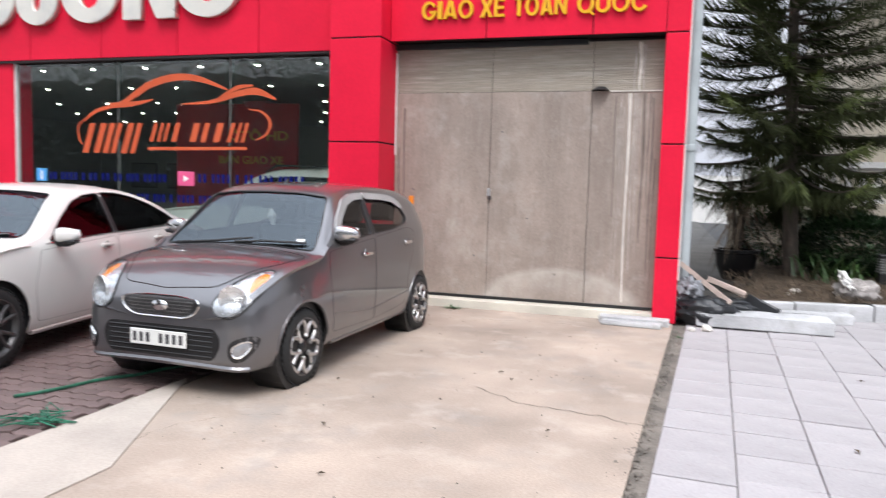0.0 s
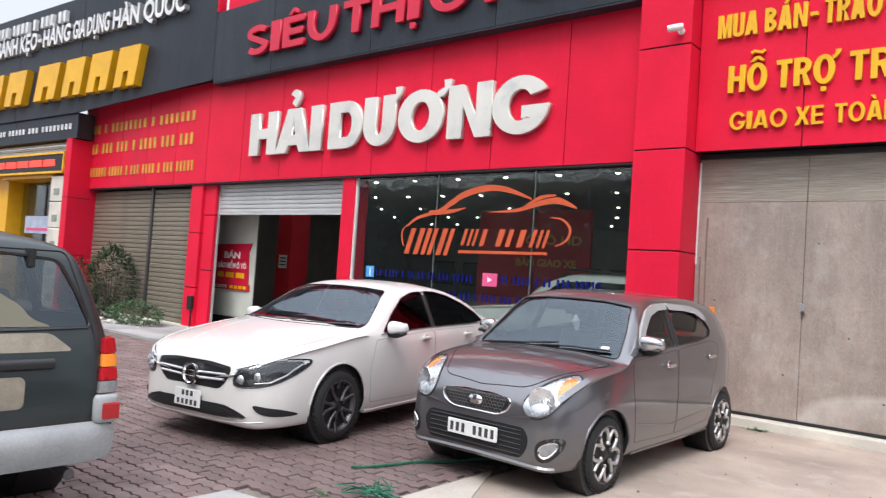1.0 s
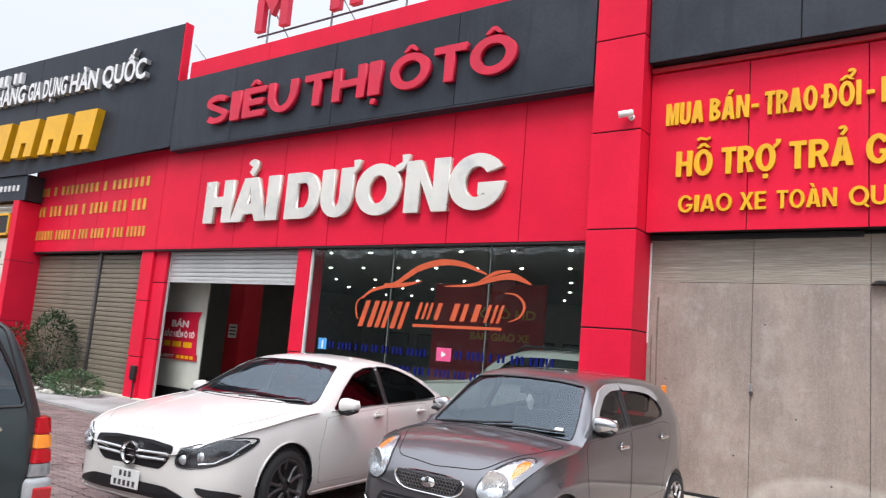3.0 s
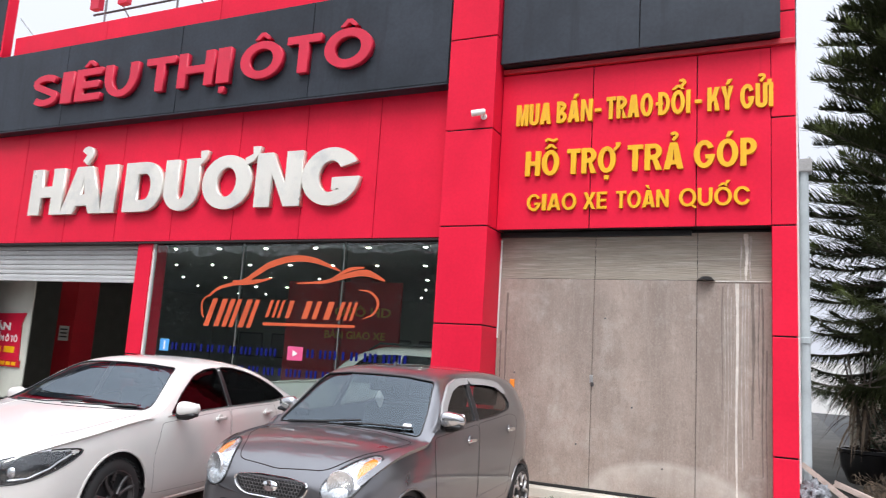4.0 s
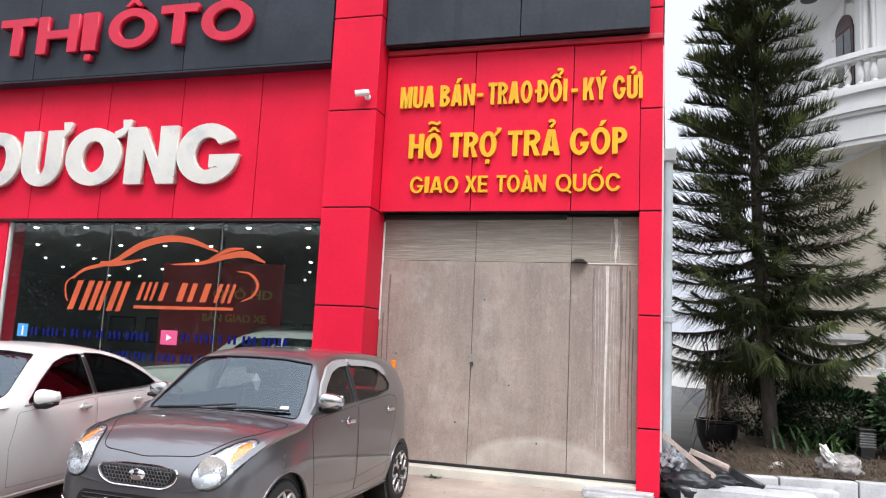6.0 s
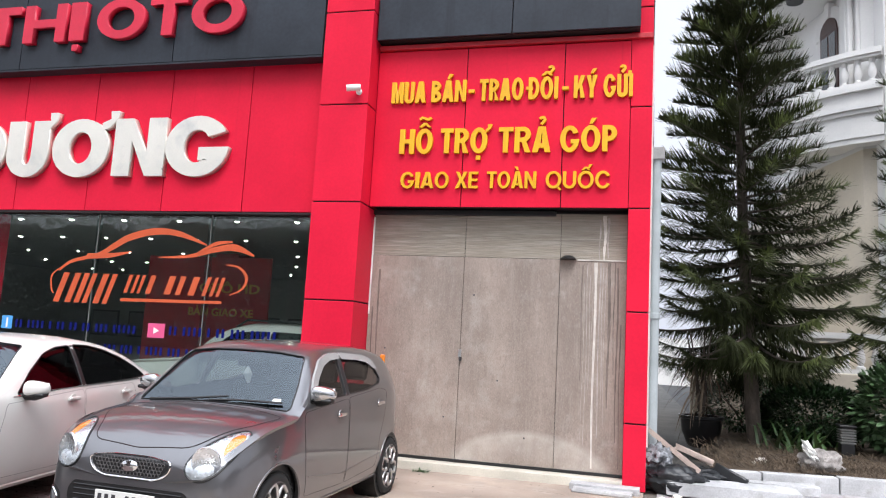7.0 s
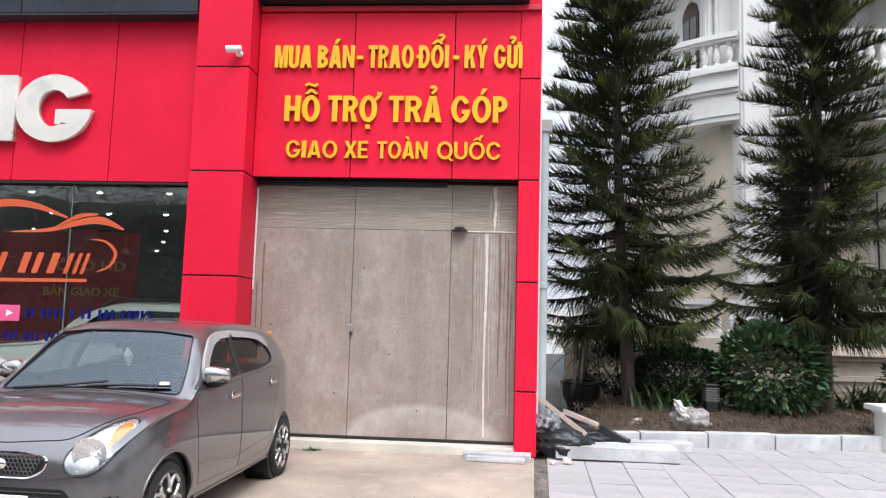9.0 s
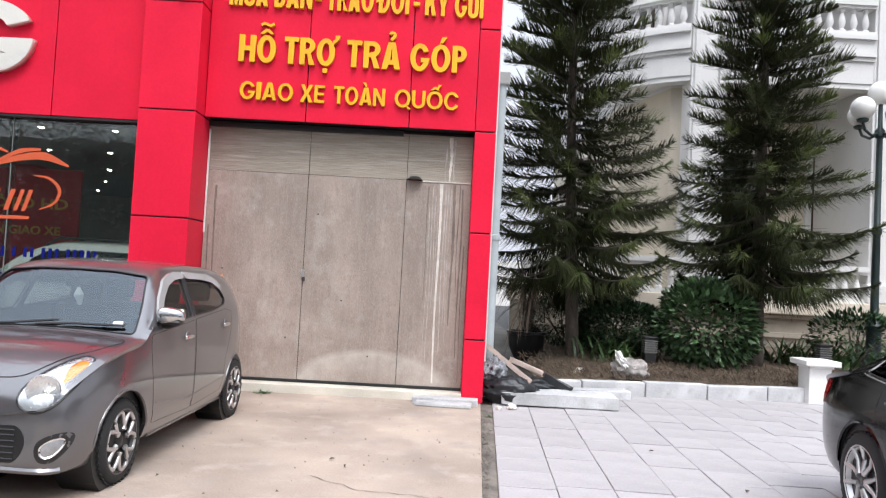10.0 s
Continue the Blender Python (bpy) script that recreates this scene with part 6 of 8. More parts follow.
    lathe(bm, [(0.0001, .012), (.05, .01), (.057, 0)], 24, Matrix.Translation(place + Vector((0, -.008, 0))) @ Matrix.Rotation(radians(90), 4, 'X') @ Matrix.Diagonal((1.2, .68, 1, 1)))
    part("badge", bm, CHROME, gr, "plain oval chrome badge", smooth=60)
    part("air_intake", sh.patch([(-.45, .495), (-.50, .40), (-.44, .275), (.44, .275), (.50, .40), (.45, .495)], "front", 0.004, 0.01, 5, 1), BLACK, car, "black lower air intake")
    for z in (.30, .335, .37, .405, .44, .47):
        part("intake_slat", sh.line([(-.43, z), (0, z), (.43, z)], "front", 0.006, 0.006), BLACK, car)
    part("bumper_lip", sh.line([(-.66, .225), (-.3, .235), (0, .24), (.3, .235), (.66, .225)], "front", 0.02, 0.0), body, car, smooth=60)
    y = sh.hit(0, .40, "front")[0].y
    plate_bars(car, -.235, .235, .345, .455, y - .03, 1)
    for s in (-1, 1):
        hl = [(s * a, b) for a, b in ((.415, .67), (.44, .60), (.53, .565), (.615, .595), (.685, .69), (.722, .79), (.70, .86), (.63, .875), (.54, .84), (.455, .755))]
        hl = hl if s > 0 else hl[::-1]
        h = part("headlamp", sh.patch(hl, "front", 0.004, 0.02, 6, 2, push=0.004), REFLECTOR, car, "clear headlamp with an amber corner", smooth=60)
        part("lens_cover", sh.patch(hl, "front", 0.012, 0.004, 6, 2, push=0.034), CLEAR, h, "clear curved lens", smooth=60)
        part("lamp_rim", sh.line(chaikin(hl, 2), "front", 0.008, 0.002, True), BLACK, h, smooth=60)
        am = [(s * a, b) for a, b in ((.60, .82), (.645, .715), (.675, .715), (.70, .795), (.685, .845), (.63, .855))]
        part("indicator", sh.patch(am if s > 0 else am[::-1], "front", 0.010, 0.02, 4, 1, push=0.006), AMBER, h, "amber indicator lens", smooth=60)
        bm = B()
        place, _ = sh.hit(s * .545, .70, "front")
        lathe(bm, [(0.0001, .004), (.05, .006), (.085, .012), (.092, .014), (.098, 0)], 28, Matrix.Translation(place + Vector((s * .01, -.014, 0))) @ Matrix.Rotation(radians(90), 4, 'X') @ Matrix.Rotation(radians(18) * s, 4, 'Y'))
        part("reflector", bm, REFLECTOR, h, "round chrome reflector", smooth=60)
        fog = [(s * a, b) for a, b in ((.575, .375), (.585, .315), (.63, .305), (.68, .36), (.692, .42), (.64, .418))]
        fog = fog if s > 0 else fog[::-1]
        g = part("fog_lamp", sh.patch(fog, "front", 0.004, 0.02, 5, 2, push=.01), LENS, car, "fog lamp with dark surround", smooth=60)
        part("fog_rim", sh.line(chaikin(fog, 2), "front", 0.007, 0.006, True), CHROME, g, smooth=60)
        rec = [(s * a, b) for a, b in ((.54, .395), (.555, .28), (.64, .27), (.71, .36), (.725, .455), (.63, .45))]
        part("fog_recess", sh.patch(rec if s > 0 else rec[::-1], "front", 0.0015, 0.01, 4, 2), BLACK, car)
        tl = [(3.40, 1.05), (3.44, .80), (3.50, .78), (3.50, .95), (3.42, 1.08)]
        part("tail_lamp", sh.patch(tl, "left" if s > 0 else "right", 0.004, 0.02, 3, 1), RED_LENS, car, smooth=60)
    wipers(sh, car, [[(-.58, .985), (-.2, 1.015), (.12, 1.05)], [(-.02, 1.015), (.25, 1.03), (.60, 1.03)]])
    bm = B()
    rod(bm, (0, 1.62, 1.47), (0, 1.65, 1.53), .03, .008, 12)
    part("roof_aerial", bm, BLACK, car)
    part("inner_mirror", box(B(), -.12, .12, 1.40, 1.43, 1.27, 1.33, .015), BLACK, car)
    bm = B()
    tube(bm, [(0, 1.39, 1.27), (.005, 1.39, 1.21), (.02, 1.39, 1.13)], [.01, .04, .012], 8)
    part("hanging_ornament", bm, WHITE, car, "pale ornament hung from the inner mirror")
    cabin(car, 0, .38, .64, [(1.8, 2), (2.5, 3)], .93, CABIN, lid=.93)
    part("screen_sticker", sh.patch([(.50, 1.03), (.57, 1.03), (.565, 1.055), (.50, 1.055)], "front", -0.004, 0.003, 2, 0), PLATE, car)
    return car


CHROME_SATIN = material("silver_mirror_shell", (0.6, 0.6, 0.6), 0.15, metal=0.9, vary=0.03, bump=0)


# -- white saloon --
def saloon(m, mat, label, style, grille=True, glass_side=DARK_GLASS, front_glass=SCREEN_GLASS, scale=1.0, plate_rows=2):
    car = thing("saloon_car", label, "car", m)
    L = 4.63
    sh = Shell(L,
               [(0, .66), (.03, .715), (.1, .76), (.25, .805), (.6, .87), (1.0, .935), (1.25, .975), (1.38, 1.02), (1.66, 1.185), (1.94, 1.325), (2.2, 1.383), (2.55, 1.402), (3.0, 1.37), (3.4, 1.27), (3.75, 1.11), (3.98, 1.005), (4.2, .965), (4.42, .93), (4.55, .85), (L, .70)],
               [(0, .30), (.03, .22), (.15, .175), (1, .19), (3.6, .21), (4.2, .25), (L, .38)],
               [(0, .46), (.02, .56), (.07, .65), (.16, .735), (.35, .825), (.7, .878), (1.2, .888), (3.4, .888), (4.0, .87), (4.35, .81), (4.52, .72), (L, .58)],
               [(0, .58), (.1, .67), (.3, .745), (.7, .825), (1.2, .89), (2.0, .915), (3.0, .95), (3.8, .965), (4.2, .91), (4.5, .80), (L, .62)], 0.47, crown=0.035)
    r, wu = 0.32, (0.90, 3.60)
    front_win = [(1.55, .945), (1.80, 1.125), (2.05, 1.27), (2.25, 1.325), (2.47, 1.345), (2.47, .97)]
    rear_win = [(2.52, .975), (2.52, 1.35), (2.75, 1.345), (3.0, 1.305), (3.27, 1.225), (3.52, 1.11), (3.64, 1.025), (3.3, 1.0)]
    screen = [(-.755, .985), (-.66, 1.16), (-.545, 1.335), (-.3, 1.355), (0, 1.36), (.3, 1.355), (.545, 1.335), (.66, 1.16), (.755, .985), (.4, .985), (0, .985), (-.4, .985)]
    back = [(-.55, 1.06), (-.46, 1.29), (.46, 1.29), (.55, 1.06)]
    one, two = B(), B()
    view_prism(one, rounded(screen), "end", 1.2, 2.3)
    view_prism(one, rounded(back), "end", 3.1, 4.3)
    for u in wu:
        for s in (-1, 1):
            rod(one, (s * 0.55, u, r + .01), (s * 1.2, u, r + .01), .365, n=48)
    for o in (front_win, rear_win):
        for s in (-1, 1):
            view_prism(two, rounded(o), "side", s * 0.42, s * 1.3)
    follow(sh, part("body", sh.hollow([one, two], [(u, r + .01, .365) for u in wu], mat, BLACK), None, car))
    for u in wu:
        for s in (-1, 1):
            part("wheel_well", lathe(B(), [(.375, -.18), (.375, .10), (.0001, .10)], 28, Matrix.Translation((s * .66, u, r + .01)) @ Matrix.Rotation(radians(-90) * s, 4, 'Y')), BLACK, car)
            wheel(car, s * .775, u, r, .21, style, s)
    follow(sh, part("windscreen", sh.patch(screen, "front", -0.008, 0.004, 6, 1), front_glass, car, smooth=60))
    part("screen_rubber", sh.line(rounded(screen), "front", 0.006, 0.0, True), BLACK, car)
    part("rear_window", sh.patch(back, "rear", -0.008, 0.004, 5, 1), DARK_GLASS, car, smooth=60)
    for view in ("left", "right"):
        for o in (front_win, rear_win):
            w = part("side_window", sh.patch(o, view, -0.008, 0.004, 4, 1), glass_side, car, smooth=60)
            part("window_rubber", sh.line(rounded(o), view, 0.007, -0.003, True), BLACK, w)
        part("b_pillar_trim", sh.patch([(2.475, .97), (2.475, 1.345), (2.515, 1.347), (2.515, .97)], view, 0.002, 0.01, 3, 0), BLACK, car)
        part("window_trim", sh.line([(1.5, .93), (2.4, .97), (3.3, .99), (3.66, 1.01)] if grille else [(1.5, .93), (3.3, .985), (3.66, 1.01), (3.4, 1.2), (2.9, 1.33)], view, 0.008, 0.0), CHROME, car)
        for u in wu:
            part("arch_lip", sh.line([(u + .372 * math.cos(a), r + .01 + .372 * math.sin(a)) for a in np.linspace(0.1, math.pi - .1, 24)], view, 0.012, -0.004), mat, car, smooth=60)
        part("side_crease", sh.line([(1.5, .78), (2.4, .74), (3.2, .62)], view, 0.014, -0.0125), mat, car, smooth=60)
        part("sill_trim", sh.line([(1.32, .22), (3.16, .235)], view, 0.03, -0.012), mat, car, smooth=60)
    door_pair(sh, car, [[(1.36, .30), (1.32, .60), (1.42, .88), (2.47, .945), (2.47, .29)], [(2.49, .29), (2.49, .945), (3.36, .965), (3.42, .80), (3.22, .55), (3.14, .31)]], mat, [(2.28, .87), (3.18, .885)], mat, GAP if grille else JOINT)
    wing_mirror(car, .97, 1.62, 1.0, mat)
    hood = [(-.46, .10), (-.62, .30), (-.72, .6), (-.765, 1.2), (-.4, 1.24), (0, 1.26), (.4, 1.24), (.765, 1.2), (.72, .6), (.62, .30), (.46, .10), (.2, .06), (-.2, .06)]
    follow(sh, part("bonnet", sh.patch(hood, "top", 0.001, 0.006, 8, 1), mat, car, smooth=50))
    part("bonnet_seam", sh.line(rounded(hood), "top", 0.003, -0.001, True), GAP if grille else JOINT, car)
    for s in (-1, 1):
        part("bonnet_crease", sh.line([(s * .30, .16), (s * .42, .6), (s * .52, 1.2)], "top", 0.012, -0.008), mat, car, smooth=60)
    gr = part("grille", sh.patch([(-.44, .675), (-.43, .59), (-.33, .485), (.33, .485), (.43, .59), (.44, .675), (.2, .70), (-.2, .70)], "front", 0.004, 0.012, 5, 1), BLACK, car, "black grille with two bright louvres")
    for z, ww in ((.612, .40), (.566, .385)):
        part("louvre", sh.line([(-ww, z), (-.1, z - .012), (.1, z - .012), (ww, z)], "front", 0.012, 0.012), ALLOY if grille else BLACK, gr, "bright grille louvre", smooth=60)
    if grille:
        place, _ = sh.hit(0, .575, "front")
        em = part("emblem", lathe(B(), [(.0001, .01), (.072, .012), (.08, .03), (.092, .03), (.094, 0)], 32, Matrix.Translation(place + Vector((0, -.012, 0))) @ Matrix.Rotation(radians(90), 4, 'X')), CHROME, gr, "plain round chrome emblem", smooth=50)
    part("air_intake", sh.patch([(-.42, .365), (-.55, .325), (-.62, .28), (-.3, .262), (.3, .262), (.62, .28), (.55, .325), (.42, .365)], "front", 0.012, 0.012, 5, 1), BLACK, car, "black lower air intake")
    part("front_lip", sh.line([(-.62, .25), (-.4, .225), (0, .22), (.4, .225), (.70, .25)], "front", 0.012, -0.009), mat, car, smooth=60)
    y = sh.hit(-.0, .40, "front")[0].y
    plate_bars(car, -.165, .145, .30, .445, y - .035, plate_rows)
    for s in (-1, 1):
        hl = [(s * a, b) for a, b in ((.495, .655), (.468, .53), (.60, .522), (.74, .545), (.82, .615), (.852, .72), (.835, .765), (.70, .745), (.58, .70))]
        hl = hl if s > 0 else hl[::-1]
        h = part("headlamp", sh.patch(hl, "front", 0.004, 0.02, 6, 1, push=0.012), LENS_DARK, car, "smoked headlamp with bright inner lenses", smooth=60)
        part("lens_cover", sh.patch(hl, "front", 0.018, 0.004, 6, 1, push=0.02), CLEAR, h, "clear curved lens", smooth=60)
        part("lamp_rim", sh.line(rounded(hl), "front", 0.006, 0.001, True), BLACK, h)
        for q in ((.66, .615), (.545, .585)):
            place, _ = sh.hit(s * q[0], q[1], "front")
            bm = B()
            lathe(bm, [(0.0001, .02), (.025, .016), (.04, 0)], 20, Matrix.Translation(place + Vector((0, -.008, 0))) @ Matrix.Rotation(radians(90), 4, 'X'))
            part("lens", bm, REFLECTOR, h, smooth=60)
        place, _ = sh.hit(s * .7, .69, "front")
        part("light_strip", sh.line([(s * .66, .56), (s * .74, .572), (s * .80, .63), (s * .832, .72)], "front", 0.008, 0.016), LENS, h)
        part("light_blade", sh.line([(s * .50, .665), (s * .62, .715), (s * .78, .757)], "front", 0.008, 0.014), REFLECTOR, h)
        vent = [(s * a, b) for a, b in ((.635, .395), (.70, .30), (.84, .285), (.81, .345))]
        part("side_vent", sh.patch(vent if s > 0 else vent[::-1], "front", 0.012, 0.012, 4, 1), BLACK, car, "black side vent")
        tl = [(4.16, .90), (4.25, .78), (4.42, .70), (4.56, .70), (4.54, .84), (4.36, .91)]
        part("tail_lamp", sh.patch(tl, "left" if s > 0 else "right", 0.004, 0.02, 3, 1), RED_LENS, car, "red tail lamp", smooth=60)
    wipers(sh, car, [[(-.60, 1.0), (-.2, 1.0), (.12, 1.02)], [(-.02, 1.0), (.3, 1.005), (.64, 1.015)]])
    cabin(car, 0, .36, .72, [(2.3, 2), (3.15, 3)], 1.40, CABIN, lid=.93)
    part("inner_mirror", box(B(), -.12, .12, 1.98, 2.01, 1.2, 1.26, .015), BLACK, car)
    return car


# -- dark green off-roader, seen from behind --
def offroader(m, mat, label, lower, glass_mat=DARK_GLASS, name="suv", rear=True):
    car = thing(name, label, "car", m)
    L = 4.4
    sh = Shell(L,
               [(0, .85), (.04, .92), (.15, .97), (.6, 1.04), (1.15, 1.10), (1.3, 1.16), (1.65, 1.45), (1.95, 1.59), (2.2, 1.64), (3.0, 1.65), (3.8, 1.60), (4.03, 1.575), (4.13, 1.54), (4.25, 1.25), (4.31, 1.08), (4.36, .96), (L, .80)],
               [(0, .42), (.04, .34), (.2, .31), (3.9, .33), (4.2, .36), (L, .44)],
               [(0, .70), (.03, .78), (.1, .84), (.3, .885), (.8, .90), (3.8, .895), (4.15, .89), (4.3, .88), (4.37, .868), (L, .845)],
               [(0, .7), (.2, .92), (.6, .97), (1.3, 1.02), (3.9, 1.06), (4.2, 1.04), (4.3, .95), (L, .65)], 0.36, crown=0.025)
    r, wu = 0.345, (0.86, 3.48)
    back = [(-.735, 1.10), (-.66, 1.30), (-.57, 1.48), (-.3, 1.505), (.3, 1.505), (.57, 1.48), (.66, 1.30), (.735, 1.10), (.3, 1.09), (-.3, 1.09)]
    screen = [(-.70, 1.16), (-.56, 1.53), (.56, 1.53), (.70, 1.16)]
    wins = [[(1.55, 1.09), (1.85, 1.40), (2.0, 1.50), (2.5, 1.53), (2.5, 1.1)], [(2.57, 1.1), (2.57, 1.53), (3.25, 1.52), (3.25, 1.11)], [(3.33, 1.12), (3.33, 1.515), (3.95, 1.48), (4.02, 1.16)]]
    one, two = B(), B()
    view_prism(one, rounded(back), "end", 3.7, 4.6)
    view_prism(one, rounded(screen), "end", .9, 2.1)
    for u in wu:
        for s in (-1, 1):
            rod(one, (s * 0.58, u, r), (s * 1.2, u, r), .40, n=40)
    for o in wins:
        for s in (-1, 1):
            view_prism(two, rounded(o), "side", s * 0.5, s * 1.3)
    follow(sh, part("body", sh.hollow([one, two], [(u, r, .40) for u in wu], mat, BLACK), None, car))
    for u in wu:
        for s in (-1, 1):
            part("wheel_well", lathe(B(), [(.41, -.18), (.41, .10), (.0001, .10)], 28, Matrix.Translation((s * .68, u, r)) @ Matrix.Rotation(radians(-90) * s, 4, 'Y')), BLACK, car)
            wheel(car, s * .77, u, r, .225, "plain", s)
    follow(sh, part("windscreen", sh.patch(screen, "front", -0.008, 0.004, 5, 1), CAR_GLASS, car, smooth=60))
    rw = part("rear_window", sh.patch(back, "rear", -0.006, 0.004, 6, 1), glass_mat, car, "tinted rear window", smooth=60)
    part("window_rubber", sh.line(rounded(back), "rear", 0.010, 0.0, True), BLACK, rw)
    for view in ("left", "right"):
        for o in wins:
            w = part("side_window", sh.patch(o, view, -0.008, 0.004, 4, 1), glass_mat, car, smooth=60)
            part("window_rubber", sh.line(rounded(o), view, 0.007, -0.003, True), BLACK, w)
        for u in wu:
            part("arch_lip", sh.line([(u + .41 * math.cos(a), r + .41 * math.sin(a)) for a in np.linspace(0.05, math.pi - .05, 24)], view, 0.03, -0.01), lower, car, smooth=60)
        part("sill_trim", sh.line([(1.3, .40), (3.05, .40)], view, 0.05, -0.02), lower, car, smooth=60)
    door_pair(sh, car, [[(1.33, .48), (1.30, .8), (1.40, 1.03), (2.53, 1.05), (2.53, .46)], [(2.55, .46), (2.55, 1.05), (3.28, 1.06), (3.28, .86), (3.06, .62), (3.0, .47)]], mat, [(2.36, .93), (3.14, .94)], BLACK)
    wing_mirror(car, .97, 1.62, 1.14, BLACK)
    for s in () if rear else (-1, 1):
        part("roof_rail", tube(B(), [(s * .62, 1.95, 1.58), (s * .58, 2.1, 1.69), (s * .58, 3.7, 1.68), (s * .57, 3.85, 1.58)], 0.016, 8), BLACK, car, smooth=60)
    cabin(car, 0, .55, .74, [(2.2, 2), (3.0, 3)], 1.35, CABIN_GREY, lid=1.08)
    if rear:
        gate_line = rounded([(-.73, .58), (-.75, 1.05), (-.62, 1.53), (.62, 1.53), (.75, 1.05), (.73, .58)])
        part("tailgate_seam", sh.line(gate_line, "rear", 0.005, 0.0, True), JOINT, car)
        part("tailgate_band", sh.patch([(-.62, .975), (-.50, 1.075), (.5, 1.075), (.62, .975)], "rear", 0.003, 0.01, 4, 1), DUSTY, car, "dusty band above the tailgate strip", smooth=60)
        part("tailgate_recess", sh.patch([(-.36, .85), (-.36, .68), (.36, .68), (.36, .85)], "rear", 0.003, 0.02, 4, 1), DUSTY, car, "dusty plate recess", smooth=60)
        y = sh.hit(0, .78, "rear")[0].y
        pl = part("number_plate", box(B(), -.20, .13, y + .012, y + .024, .685, .875, .004), PLATE, car, "white plate with plain grey bars")
        for n, z in ((3, .79), (5, .705)):
            for k in range(n):
                c = -.035 + (k - (n - 1) / 2) * .055
                part("bar", box(B(), c - .017, c + .017, y + .022, y + .0255, z, z + .062), PLATE_GREY, pl)
        part("tailgate_strip", tube(B(), [sh.hit(x, .915, "rear")[0] + Vector((0, .012, 0)) for x in np.linspace(-.50, .50, 15)], 0.032, 10), BLACK, car, "black plastic tailgate strip", smooth=60)
        place, _ = sh.hit(-.06, 1.03, "rear")
        part("badge", lathe(B(), [(0.0001, .014), (.05, .012), (.06, 0)], 24, Matrix.Translation(place + Vector((0, .006, 0))) @ Matrix.Rotation(radians(-75), 4, 'X') @ Matrix.Diagonal((1.3, .62, 1, 1))), ALLOY, car, "plain oval chrome badge", smooth=60)
        part("brake_lamp", sh.patch([(-.22, 1.535), (-.22, 1.562), (.22, 1.562), (.22, 1.535)], "rear", 0.02, 0.04, 3, 1), material("faded_red_lens", (0.42, 0.14, 0.1), 0.3, vary=0.1), car, "faded red high brake lamp")
        part("wiper", sh.line([(0.03, 1.115), (.2, 1.13), (.45, 1.15)], "rear", 0.009, 0.02), BLACK, car)
        part("wiper_hub", lathe(B(), [(0.0001, .05), (.03, .045), (.038, 0)], 16, Matrix.Translation(sh.hit(0.02, 1.125, "rear")[0]) @ Matrix.Rotation(radians(-90), 4, 'X')), BLACK, car, smooth=60)
        part("dust_film", sh.patch([(-.52, 1.108), (-.40, 1.15), (-.36, 1.22), (-.24, 1.29), (-.19, 1.37), (-.05, 1.42), (.3, 1.45), (.56, 1.38), (.70, 1.11)], "rear", 0.0, 0.002, 4, 1), DUST_FILM, car, "thin khaki dust on the rear window", smooth=60)
        for s in (-1, 1):
            part("hinge", box(B(), s * .42 - .02, s * .42 + .02, 4.12, 4.20, 1.43, 1.54, .008), BLACK, car)
            for z0, z1, mm in ((.955, 1.04, RED_LENS), (.88, .952, AMBER), (.805, .877, RED_LENS), (.735, .802, LENS)):
                def edge(z):
                    return 4.425 - 0.30 * max(0, z - .80)
                inner = .745 + 0.045 * (z0 - .735) / .3, .745 + 0.045 * (z1 - .735) / .3
                bm = B()
                lo = [bm.verts.new((s * x, edge(z0) - d, z0)) for x, d in ((inner[0], .08), (inner[0], 0), (.84, .006), (.878, .04), (.884, .12), (.80, .12))]
                hi = [bm.verts.new((s * x, edge(z1) - d, z1)) for x, d in ((inner[1], .08), (inner[1], 0), (.838, .006), (.874, .04), (.878, .12), (.80, .12))]
                bm.faces.new(lo)
                bm.faces.new(hi)
                for k in range(6):
                    bm.faces.new((lo[k], lo[(k + 1) % 6], hi[(k + 1) % 6], hi[k]))
                bmesh.ops.recalc_face_normals(bm, faces=bm.faces)
                bmesh.ops.bevel(bm, geom=list(bm.edges), offset=0.004, segments=2, affect='EDGES')
                part("tail_lamp", bm, mm, car, smooth=40)
            part("bumper_corner", box(B(), min(s * .73, s * .875), max(s * .73, s * .875), 4.30, 4.44, .56, .73, .03), lower, car, smooth=50)
            part("reflector", box(B(), min(s * .77, s * .868), max(s * .77, s * .868), 4.42, 4.452, .585, .68, .008), RED_LENS, car, "red bumper reflector")
        bm = B()
        rows = []
        for u_, z_ in ((-.02, .36), (.03, .35), (.065, .40), (.08, .48), (.07, .545), (.03, .575), (-.02, .58)):
            rows.append([bm.verts.new((x, 4.385 - 0.9 * max(0, abs(x) - .66) ** 1.7 + u_, z_)) for x in np.linspace(-.87, .87, 29)])
        rows.append([bm.verts.new((v.co.x * .98, v.co.y - .10, .575)) for v in rows[-1]])
        rows.insert(0, [bm.verts.new((v.co.x * .98, v.co.y - .12, .37)) for v in rows[0]])
        for a, b in zip(rows, rows[1:]):
            for k in range(28):
                bm.faces.new((a[k], a[k + 1], b[k + 1], b[k]))
        bm.faces.new([row[0] for row in rows])
        bm.faces.new([row[-1] for row in rows])
        part("rear_bumper", bm, lower, car, "grey plastic rear bumper", smooth=50)
        part("exhaust", rod(B(), (-.62, 4.1, .31), (-.63, 4.40, .29), .03, n=14), GUNMETAL, car)
    return car


